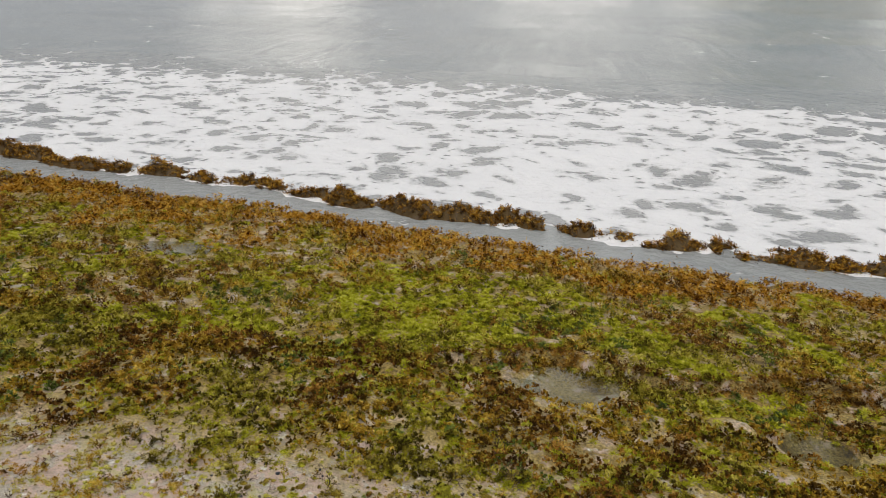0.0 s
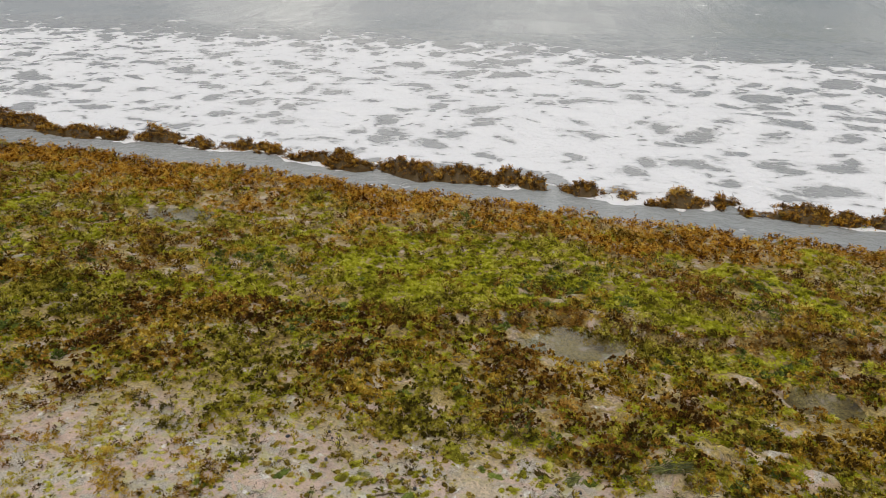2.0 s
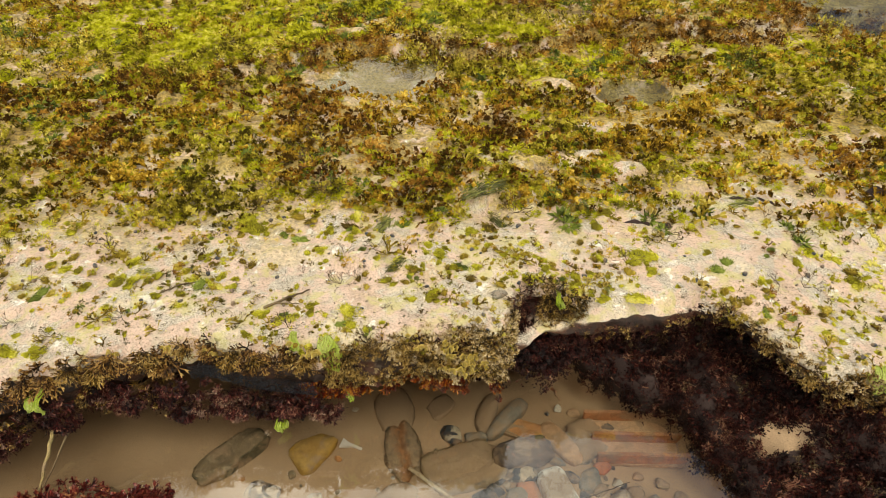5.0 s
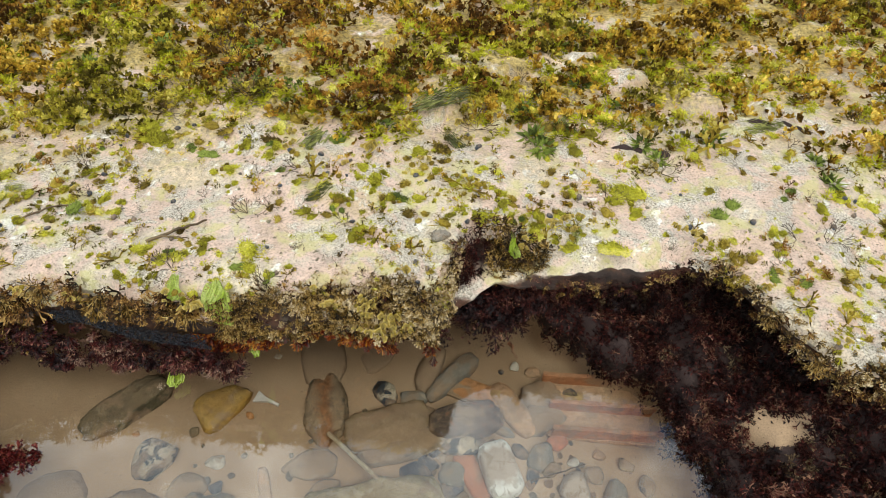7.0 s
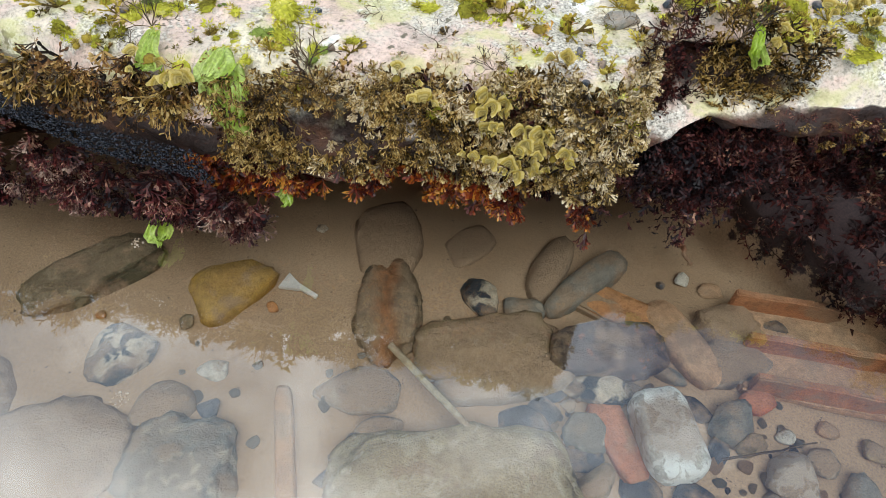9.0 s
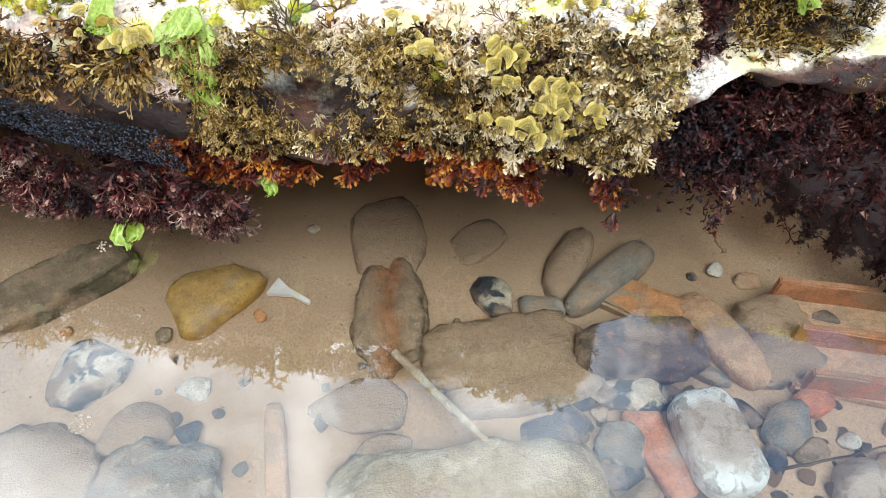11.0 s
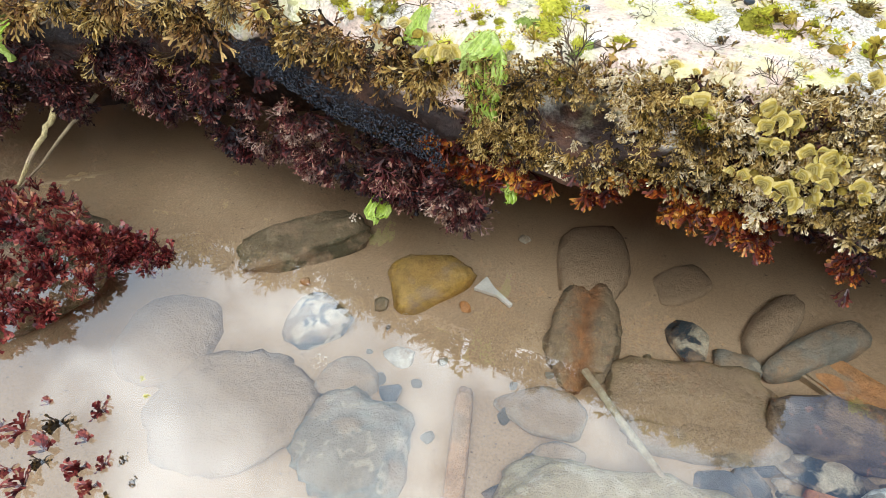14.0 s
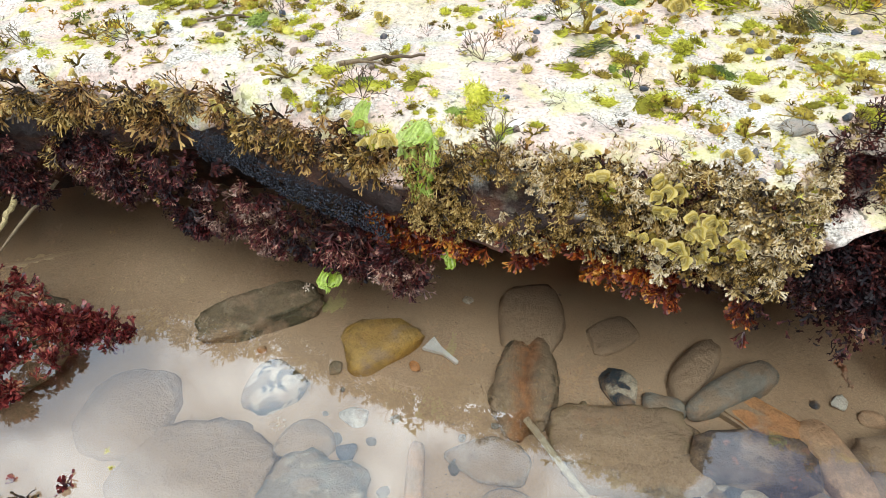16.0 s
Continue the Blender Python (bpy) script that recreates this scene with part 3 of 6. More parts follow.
def build_platform():
    xs = np.concatenate([np.arange(-9, -2, 0.12), np.arange(-2, -0.8, 0.03), np.arange(-0.8, 1.6, 0.009), np.arange(1.6, 3, 0.04), np.arange(3, 9.1, 0.15)])
    far = np.concatenate([np.arange(5.8, 3.4, -0.05), np.arange(3.4, 0.5, -0.03), np.arange(0.5, 0.05, -0.012), np.arange(0.05, -0.001, -0.005)])
    X = np.repeat(xs, len(far))
    D = np.tile(far, len(xs))
    Y = rim_y(X) + 0.008 + D
    Z = top_z(X, Y) - 0.022 * np.clip(1 - D / 0.035, 0, 1) ** 2
    nt = len(far)
    top = np.stack([X, Y, Z], 1).reshape(len(xs), nt, 3)
    ny, lz, ly, by = rim_y(xs), lip_z(xs), lip_y(xs), back_y(xs)
    zt = top[:, -1, 2]
    # a small alcove above the pale lip where the arch begins
    w = (np.clip((xs - 0.53) / 0.02, 0, 1) * np.clip((0.70 - xs) / 0.05, 0, 1))
    m1y, m1z = ny * 0.7 + ly * 0.3, zt * 0.7 + lz * 0.3 + 0.008
    m2y, m2z = ny * 0.35 + ly * 0.65, zt * 0.35 + lz * 0.65 + 0.02
    m1y, m1z = m1y * (1 - w) + (ny + 0.03) * w, m1z * (1 - w) + (lz + 0.012) * w
    m2y, m2z = m2y * (1 - w) + (ly + 0.03) * w, m2z * (1 - w) + (lz + 0.020) * w
    pair = lambda a, b: np.stack([a, b], 1)
    knots = np.stack([pair(ny, zt), pair(m1y, m1z), pair(m2y, m2z), pair(ly, lz + 0.013), pair(ly + 0.012, lz), pair(ly * 0.5 + by * 0.5, lz - 0.02),
                      pair(by, lz - 0.09), pair(by + 0.01, lz * 0 + 0.05), pair(by + 0.01, lz * 0 - 0.25)], 1)
    steps = []
    for k, cnt in enumerate((8, 6, 5, 4, 8, 8, 8, 5)):
        for s in range(1, cnt + 1):
            f = s / cnt
            steps.append(knots[:, k] * (1 - f) + knots[:, k + 1] * f)
    face = np.stack(steps, 1)
    nf = face.shape[1]
    F = np.concatenate([np.repeat(xs, nf)[:, None].reshape(len(xs), nf, 1), face], 2)
    flat = F.reshape(-1, 3)
    near = (np.abs(flat[:, 0] - 0.3) < 1.6)
    push = np.zeros(len(flat))
    push[near] = [0.022 * noise.fractal((a * 9, b * 9, c * 9), 0.8, 2.0, 4) for a, b, c in flat[near]]
    flat[:, 1] += push + 0.06 * np.exp(-(((flat[:, 0] - 0.262) / 0.034) ** 2 + ((flat[:, 2] - 0.285) / 0.024) ** 2) ** 2)
    flat[:, 2] += 0.3 * push * (flat[:, 2] > 0.1)
    V = np.concatenate([top, flat.reshape(len(xs), nf, 3)], 1)
    nv = nt + nf
    faces = grid_faces(len(xs), nv)
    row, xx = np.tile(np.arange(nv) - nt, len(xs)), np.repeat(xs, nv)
    # dark encrusted rock below the lip and under the arch; the alcove equally dark
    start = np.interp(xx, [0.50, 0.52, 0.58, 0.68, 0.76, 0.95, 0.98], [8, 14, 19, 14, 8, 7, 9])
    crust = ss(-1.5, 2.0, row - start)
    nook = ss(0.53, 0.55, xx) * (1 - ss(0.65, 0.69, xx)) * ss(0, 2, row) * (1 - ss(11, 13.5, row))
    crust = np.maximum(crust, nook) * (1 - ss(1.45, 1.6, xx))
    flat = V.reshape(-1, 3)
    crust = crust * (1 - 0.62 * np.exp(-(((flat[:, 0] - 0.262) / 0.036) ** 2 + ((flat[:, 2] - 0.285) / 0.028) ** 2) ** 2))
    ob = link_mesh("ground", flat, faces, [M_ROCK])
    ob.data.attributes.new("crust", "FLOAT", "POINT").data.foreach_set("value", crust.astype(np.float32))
    return tagged(ob, "pale pinkish limestone reef platform sloping to the sea", "ground", kind="structure")


platform = build_platform()


def build_floor():
    xs = np.concatenate([[-400, -60, -12, -5], np.arange(-3, -0.8, 0.1), np.arange(-0.8, 1.6, 0.012), np.arange(1.6, 3, 0.1), [5, 12, 60, 400]])
    ys = np.concatenate([[-900, -80, -15, -5, -2, -1, -0.5], np.arange(-0.2, 0.5, 0.1), np.arange(0.5, 1.5, 0.012), [1.55, 1.7]])
    X, Y = np.repeat(xs, len(ys)), np.tile(ys, len(xs))
    Yc = np.maximum(Y, -0.6)
    Z = floor_z(np.clip(X, -2, 2), Yc) + 0.02 * np.minimum(-0.6 - np.minimum(Y, -0.6), 0) * -1
    Z = np.where(Y > 1.5, Z - 0.3, Z)
    faces = grid_faces(len(xs), len(ys))[:, ::-1]
    rocky = ss(-0.075, -0.015, Z - pool_z(X, Y)) * ss(0.55, 0.62, X) * (Y > 0.55) * (X < 3) * (1 - np.exp(-(((X - 1.02) / 0.05) ** 2 + ((Y - 0.93) / 0.036) ** 2) ** 2))
    ob = link_mesh("pool_floor", np.stack([X, Y, Z], 1), faces, [M_SAND])
    ob.data.attributes.new("crust", "FLOAT", "POINT").data.foreach_set("value", rocky.astype(np.float32))
    return tagged(ob, "brown wet sand at the bottom of a tide pool", "sand", kind="structure")


build_floor()


water = link_mesh("water_pool", [(x, y, float(pool_z(x, y))) for x, y in ((-4, 0.2), (4, 0.2), (4, 1.36), (-4, 1.36))], [(0, 1, 2, 3)], [M_POOL], smooth=False)
water.visible_shadow = False
tagged(water, "clear still tide pool water mirroring the clouds", "water", kind="structure")


def build_sea():
    xs = np.concatenate([-np.geomspace(3000, 12, 24), np.arange(-11.9, 8, 0.09), np.geomspace(8.1, 3000, 24)])
    ys = np.concatenate([np.arange(4.1, 13, 0.07), np.geomspace(13.1, 4000, 60)])
    X, Y = np.repeat(xs, len(ys)), np.tile(ys, len(xs))
    near = (Y < 60) & (np.abs(X) < 60)
    Z = np.full(len(X), SEA)
    n1 = np.zeros(len(X))
    n1[near] = fbm(X[near] * 0.45, Y[near], 0.9, 3, 1.0)
    n2 = np.zeros(len(X))
    n2[near] = fbm(X[near] * 0.7, Y[near], 4.5, 3, 4.0)
    q = Y + 0.27 * X
    Z = Z + ss(5.2, 7.0, Y) * (0.05 * n1 + 0.018 * n2) + 0.004 * n2
    Z = Z + 0.10 * np.exp(-((q - 10.6 - 0.5 * n1) / 0.7) ** 2) + 0.16 * np.exp(-((q - 21 - n1) / 1.4) ** 2) + 0.2 * np.exp(-((q - 36 - n1) / 2.0) ** 2)
    ob = link_mesh("sea", np.stack([X, Y, Z], 1), grid_faces(len(xs), len(ys))[:, ::-1], [M_SEA])
    return tagged(ob, "grey-green sea with a spent wave spreading white foam", "sea", kind="structure")


build_sea()
for i, (px, py, a, b) in enumerate(POOLS):
    t = np.linspace(0, 2 * np.pi, 25)[:-1]
    z = float(top_z(np.array([px]), np.array([py]))[0]) + 0.016
    V = np.stack([px + a * 1.25 * np.cos(t), py + b * 1.3 * np.sin(t), np.full(24, z)], 1)
    V = np.concatenate([V, [(px, py, z)]])
    ob = link_mesh("water_rock_pool", V, [(k, (k + 1) % 24, 24) for k in range(24)], [M_LITTLE], smooth=False)
    ob.visible_shadow = False
    tagged(ob, "shallow clear puddle lying in a dent of the reef", "water", kind="structure")


# ---- algae ----
rng = np.random.default_rng(7)


class Cloth:
    """Gathers vertices and triangles of one growth."""

    def __init__(self):
        self.v, self.f, self.n = [], [], 0

    def add(self, v, f):
        self.v.append(np.asarray(v, float))
        self.f.append(np.asarray(f, int) + self.n)
        self.n += len(v)

    def arrays(self):
        return np.concatenate(self.v), np.concatenate(self.f)


def unit(v):
    return v / (np.linalg.norm(v) + 1e-9)


def strip(c, pts, side, widths):
    """A ribbon along pts, ending in a point where its width is 0."""
    pts = np.asarray(pts)
    a = []
    for p, w in zip(pts, widths):
        a += [p - side * w / 2, p + side * w / 2]
    f = []
    for i in range(len(pts) - 1):
        f += [(2 * i, 2 * i + 1, 2 * i + 3), (2 * i, 2 * i + 3, 2 * i + 2)]
    c.add(a, f)


def fork(c, p, d, side, length, width, depth, r, spread=0.45):
    """A flat frond that forks again and again, as brown and red algae do."""
    q = p + d * length
    bend = unit(np.cross(side, d)) * length * r.normal(0, 0.18)
    last = depth == 0
    if last:
        strip(c, [p, (p + q) / 2 + bend, q + bend * 0.6], side, [width * 0.6, width * 1.25, width * 1.0])
    else:
        strip(c, [p, q + bend * 0.6], side, [width * 0.75, width * 1.1])
    if not last:
        for s in (-1, 1):
            d2 = unit(d + s * side * spread * r.uniform(0.6, 1.4) + r.normal(0, 0.16, 3))
            sd = unit(side - d2 * (side @ d2) + r.normal(0, 0.18, 3))
            fork(c, q + bend * 0.6, d2, sd, length * r.uniform(0.65, 0.9), width * 0.92, depth - 1, r, spread)


def aim(r, lean):
    a = r.uniform(0, 2 * np.pi)
    t = r.uniform(0, 1) ** 0.7 * lean
    return np.array([math.cos(a) * math.sin(t), math.sin(a) * math.sin(t), math.cos(t)])


def any_side(d, r):
    return unit(np.cross(d, unit(r.normal(0, 1, 3))))


def tuft_forked(r, fronds=9, depth=2, width=0.11, lean=1.15):
    c = Cloth()
    for _ in range(fronds):
        d = aim(r, lean)
        fork(c, d * 0.02, d, any_side(d, r), r.uniform(0.28, 0.42), width * r.uniform(0.8, 1.2), depth, r)
    return c.arrays()


def tuft_bushy(r, stems=8, leaves=8, lean=1.25, leaf=0.26, simple=False):
    c = Cloth()
    for _ in range(stems):
        d = aim(r, lean)
        L = r.uniform(0.6, 1.05)
        up = np.array([0, 0, 0.25 * L])
        path = [np.zeros(3), d * L * 0.5 + up * 0.1, d * L + up * 0.6]
        s = any_side(d, r)
        if not simple:
            strip(c, [path[0], path[2]], s, [0.035, 0.02])
        for k in range(leaves):
            t = (k + r.uniform(0.2, 1.1)) / leaves
            b = d * L * t + up * 0.6 * t * t
            e = unit(d * 0.7 + r.normal(0, 0.75, 3) + [0, 0, 0.25])
            sd = any_side(e, r)
            ll = leaf * r.uniform(0.6, 1.2)
            w = ll * r.uniform(0.3, 0.5)
            if simple:
                c.add([b + e * ll * 0.3 - sd * w * 0.6, b + e * ll * 0.3 + sd * w * 0.6, b + e * ll], [(0, 1, 2)])
            else:
                c.add([b, b + e * ll * 0.55 - sd * w / 2, b + e * ll, b + e * ll * 0.55 + sd * w / 2], [(0, 1, 2), (0, 2, 3)])
    return c.arrays()


def tuft_hair(r, n=26, lean=1.2, width=0.03, curl=0.35):
    c = Cloth()
    for _ in range(n):
        d = aim(r, lean)
        L = r.uniform(0.55, 1.0)
        s = any_side(d, r)
        k = r.normal(0, curl, 3)
        strip(c, [r.normal(0, 0.06, 3) * [1, 1, 0], d * L * 0.5 + k * 0.25, d * L + k * 0.6], s, [width, width * 0.9, width * 0.2])
    return c.arrays()


def tuft_cushion(r, n=64, long=0.5, slim=0.35):
    """A soft rounded cushion: short blades all over a low dome."""
    c = Cloth()
    for k in range(n):
        z = r.uniform(0.05, 1)
        a = r.uniform(0, 2 * np.pi)
        h = math.sqrt(1 - z * z)
        d = np.array([h * math.cos(a), h * math.sin(a), z])
        b = d * r.uniform(0.25, 0.55)
        e = unit(d + r.normal(0, 0.3, 3))
        sd = any_side(e, r)
        ll = long * r.uniform(0.7, 1.25)
        w = ll * slim * r.uniform(0.8, 1.2)
        c.add([b - sd * w / 2, b + sd * w / 2, b + e * ll], [(0, 1, 2)])
    return c.arrays()


def tuft_dome(r, lobes=3, hairs=190, long=0.2, slim=0.3):
    """A soft mossy tuft: a few merged low domes under a nap of short fine blades."""
    c = Cloth()
    spots = [(np.array([r.uniform(-0.6, 0.6), r.uniform(-0.4, 0.4), 0]), r.uniform(0.25, 0.5)) for _ in range(lobes)]
    comb = r.normal(0, 0.35, 3) * [1, 1, 0.3]
    for o, rad in spots:
        nu, nv = 9, 4
        V, F = [o + [0, 0, rad * 0.52]], []
        for j in range(1, nv + 1):
            t = j / nv * 1.65
            for i in range(nu):
                a = 2 * math.pi * i / nu
                q = rad * (1 + r.normal(0, 0.09))
                V.append(o + np.array([math.cos(a) * math.sin(t), math.sin(a) * math.sin(t), 0.72 * math.cos(t)]) * q * 0.72)
        for i in range(nu):
            F.append((0, 1 + i, 1 + (i + 1) % nu))
            for j in range(nv - 1):
                a, b = 1 + j * nu + i, 1 + j * nu + (i + 1) % nu
                F += [(a, a + nu, b + nu), (a, b + nu, b)]
        c.add(V, F)
        for _ in range(hairs // lobes):
            z, a = r.uniform(0.0, 1), r.uniform(0, 2 * np.pi)
            h = math.sqrt(1 - z * z)
            d = np.array([h * math.cos(a), h * math.sin(a), z * 0.72])
            b = o + d * rad * r.uniform(0.55, 0.9)
            e = unit(d + comb + r.normal(0, 0.45, 3))
            sd = any_side(e, r)
            ll = long * r.uniform(0.5, 1.3)
            w = ll * slim
            c.add([b - sd * w / 2, b + sd * w / 2, b + e * ll], [(0, 1, 2)])
    return c.arrays()


def tuft_swath(r, n=170):
    """A flat swath of fine weed combed one way."""
    c = Cloth()
    for _ in range(n):
        o = np.array([r.uniform(-1, 0.8), r.normal(0, 0.24) * 0.8, 0.02 + r.uniform(0, 0.16)])
        d = unit(np.array([1.0, r.normal(0, 0.25), r.normal(0.08, 0.16)]))
        s = any_side(d, r)
        L = r.uniform(0.25, 0.6)
        k = np.array([0, 0, 0.06])
        strip(c, [o, o + d * L * 0.5 + k, o + d * L], s, np.array([0.05, 0.06, 0.01]))
    return c.arrays()


def tuft_tress(r, n=72):
    """A hanging tress: small forked leaves crowding along a limp stem."""
    c = Cloth()
    sway = r.normal(0, 0.16, 3) * [1, 1, 0]
    for k in range(n):
        t = (k + r.uniform(0, 1)) / n
        p = np.array([0, 0, t]) + sway * t * t + r.normal(0, 0.05, 3)
        d = unit(np.array([r.normal(0, 0.8), r.normal(0, 0.8), 0.55]))
        fork(c, p, d, any_side(d, r), r.uniform(0.03, 0.055), r.uniform(0.014, 0.026), 1, r, 0.6)
    return c.arrays()


def variants(maker, count, seed, **kw):
    return [maker(np.random.default_rng(seed + i), **kw) for i in range(count)]


def basis_from(up, spin):
    """Rotation matrices (N,3,3) whose third axis is up, spun by an angle."""
    up = up / np.linalg.norm(up, axis=1, keepdims=True)
    ref = np.where(np.abs(up[:, 2:3]) < 0.9, np.array([[0, 0, 1.0]]), np.array([[1.0, 0, 0]]))
    a = np.cross(ref, up)
    a /= np.linalg.norm(a, axis=1, keepdims=True)
    b = np.cross(up, a)
    cs, sn = np.cos(spin)[:, None], np.sin(spin)[:, None]
    return np.stack([a * cs + b * sn, b * cs - a * sn, up], 2)


def scatter(name, tufts, pos, up, size, m, label, category, squash=1.0, kind="stuff", r=rng):
    """Many growths of one kind, as one object: a random tuft at each place."""
    pos, up, size = np.asarray(pos, float), np.asarray(up, float), np.asarray(size, float)
    if up.ndim == 1:
        up = np.tile(up, (len(pos), 1))
    up = up + r.normal(0, 0.15, up.shape)
    R = basis_from(up, r.uniform(0, 2 * np.pi, len(pos)))
    pick = r.integers(0, len(tufts), len(pos))
    V, F, n = [], [], 0
    for k, (tv, tf) in enumerate(tufts):
        idx = np.where(pick == k)[0]
        if not len(idx):
            continue
        t = tv * [1, 1, squash]
        w = np.einsum("nij,vj->nvi", R[idx], t) * size[idx, None, None] + pos[idx, None, :]
        V.append(w.reshape(-1, 3))
        F.append((tf[None] + (np.arange(len(idx)) * len(tv))[:, None, None]).reshape(-1, 3) + n)
        n += len(idx) * len(tv)
    ob = link_mesh(name, np.concatenate(V), np.concatenate(F), [m], smooth=True)
    return tagged(ob, label, category, kind=kind)


def plant(name, tufts, pos, up, size, m, label, category, group, r=rng):
    """Growths that can be told apart: each is a thing of its own, on a few shared meshes."""
    up = np.asarray(up, float) + r.normal(0, 0.2, (len(pos), 3))
    R = basis_from(up, r.uniform(0, 2 * np.pi, len(pos)))
    shared = {}
    for k in range(len(pos)):
        i = int(r.integers(0, len(tufts)))
        if i in shared:
            ob = new(name, shared[i])
        else:
            ob = link_mesh(name, *tufts[i], [m])
            shared[i] = ob.data
        M = Matrix([list(row) for row in R[k]]).to_4x4()
        ob.matrix_basis = Matrix.Translation(pos[k]) @ M @ Matrix.Scale(float(size[k]), 4)
        tagged(ob, label, category, group=group)


T_BUSHY_FAR = variants(tuft_bushy, 6, 150, stems=7, leaves=6, lean=1.4, leaf=0.4, simple=True)
T_CUSH = variants(tuft_cushion, 6, 250, n=46, long=0.55, slim=0.55)
T_TUFT = variants(tuft_cushion, 6, 270, n=84, long=0.4, slim=0.34)
T_DROOP = variants(tuft_forked, 8, 280, fronds=6, depth=2, width=0.13, lean=1.0)
T_HAIR = variants(tuft_hair, 5, 300)
T_FORK = variants(tuft_forked, 6, 400, fronds=8)
T_WIDE = variants(tuft_forked, 6, 500, fronds=7, depth=2, width=0.2, lean=1.2)
T_FINE = variants(tuft_forked, 6, 600, fronds=4, depth=3, width=0.06, lean=1.25)
T_DOME = variants(tuft_dome, 5, 800, lobes=3)
T_BLOB = variants(tuft_dome, 4, 820, lobes=1, hairs=150)
T_SPREAD = variants(tuft_dome, 3, 840, lobes=6, hairs=420)
T_DOME_FAR = variants(tuft_dome, 4, 810, lobes=2, hairs=70, slim=0.4)
T_KNOB = variants(tuft_dome, 3, 850, lobes=1, hairs=0)
T_SWATH = variants(tuft_swath, 3, 860)
T_TRESS = variants(tuft_tress, 6, 880)
T_FROND = variants(tuft_forked, 8, 900, fronds=3, depth=3, width=0.058, lean=0.8)
T_LEAF = variants(tuft_forked, 8, 930, fronds=6, depth=2, width=0.12, lean=1.25)
T_CRISP = variants(tuft_bushy, 8, 960, stems=8, leaves=10, lean=1.4, leaf=0.26, simple=True)
T_BUSH = variants(tuft_forked, 8, 190, fronds=7, depth=1, width=0.2, lean=1.25)
T_SPRIG = variants(tuft_bushy, 8, 180, stems=6, leaves=5, lean=1.4, leaf=0.52, simple=True)
T_SPRAY = variants(tuft_forked, 8, 740, fronds=4, depth=2, width=0.095, lean=1.1)
T_TWIGGY = variants(tuft_forked, 4, 700, fronds=4, depth=3, width=0.035, lean=1.3)


def on_top(n, y0, y1, seed, density=None):
    """Random places on the reef top inside the stretch that is seen, thinned by a density of (x, y)."""
    r = np.random.default_rng(seed)
    y = r.uniform(y0, y1, n)
    x0, x1 = -1.15 * y + 0.1, 0.8 * y + 0.5
    keep = r.uniform(0, 1, n) < (x1 - x0) / (1.95 * y1 + 0.4)
    x = (x0 + (x1 - x0) * r.uniform(0, 1, n))[keep]
    y = y[keep]
    y = y + (rim_y(np.clip(x, -0.7, 1.3)) - 1.12) * np.clip(1 - (y - 1.1), 0, 1)
    if density is not None:
        k = r.uniform(0, 1, len(x)) < density(x, y)
        x, y = x[k], y[k]
    wet = np.zeros(len(x), bool)
    for px, py, a, b in POOLS:
        wet |= ((x - px) / a) ** 2 + ((y - py) / b) ** 2 + 0.5 * fbm(x, y, 9.0, 2, 4.0) < 1.15
    x, y = x[~wet], y[~wet]
    return np.stack([x, y, top_z(x, y)], 1), r


def edge_gap(x, y):
    """Distance behind the ragged line where the thick growth begins."""
    return (y - np.interp(x, [-2, -0.67, -0.24, 0.0, 0.29, 0.54, 0.7, 1.0, 1.3, 3], [1.50, 1.49, 1.55, 1.55, 1.47, 1.42, 1.34, 1.40, 1.31, 1.30]) + 0.17 * fbm(x, y, 4.0, 3, 21.0))


def edge_in(x, y):
    """0 on the bare strip along the rim, 1 in the thick growth behind it."""
    return ss(-0.03, 0.13, edge_gap(x, y))


def bald_at(x, y):
    """Scattered bare patches of pale rock among the growth."""
    return np.maximum(knobs(x, y), ss(0.15, 0.30, fbm(x, y, 6.5, 3, 61.0)) * (1 - 0.3 * ss(0.1, -0.3, x)) * (1 - 0.6 * ss(1.8, 2.3, y) - 0.4 * ss(3.2, 3.7, y)))


def lime_at(x, y):
    g = 1.4 * np.exp(-(((x + 0.25) / 0.75) ** 2 + ((y - 2.8) / 0.5) ** 2))
    return np.clip(g + 0.08 + 1.1 * fbm(x, y, 2.0, 3, 31.0), 0.05, 0.9)


def rust_at(x, y):
    return ss(3.25, 3.9, y + 1.1 * fbm(x, y, 1.4, 3, 41.0) + 0.05 * x)


def mound(x, y):
    """Where the growth swells into clumps."""
    return np.clip(0.35 + 2.6 * fbm(x, y, 6.0, 2, 111.0), 0, 1)


def heaped(p, high=0.022):
    p[:, 2] += high * mound(p[:, 0], p[:, 1])
    return p


UP = np.array([0.0, 0.0, 1.0])
full = lambda x, y: edge_in(x, y) * (1 - 0.96 * bald_at(x, y))
CARPET = ((M_GOLD, "golden_weed", "golden-brown bushy seaweed clumps on the reef"), (M_OLIVE, "olive_weed", "olive bushy seaweed clumps on the reef"),
          (M_UMBER, "umber_weed", "dark umber bushes of seaweed on the reef"), (M_GREEN, "dark_green_weed", "dark green bushy seaweed clumps on the reef"), (M_RUST, "rust_weed", "rust-orange bushy seaweed clumps on the reef"))


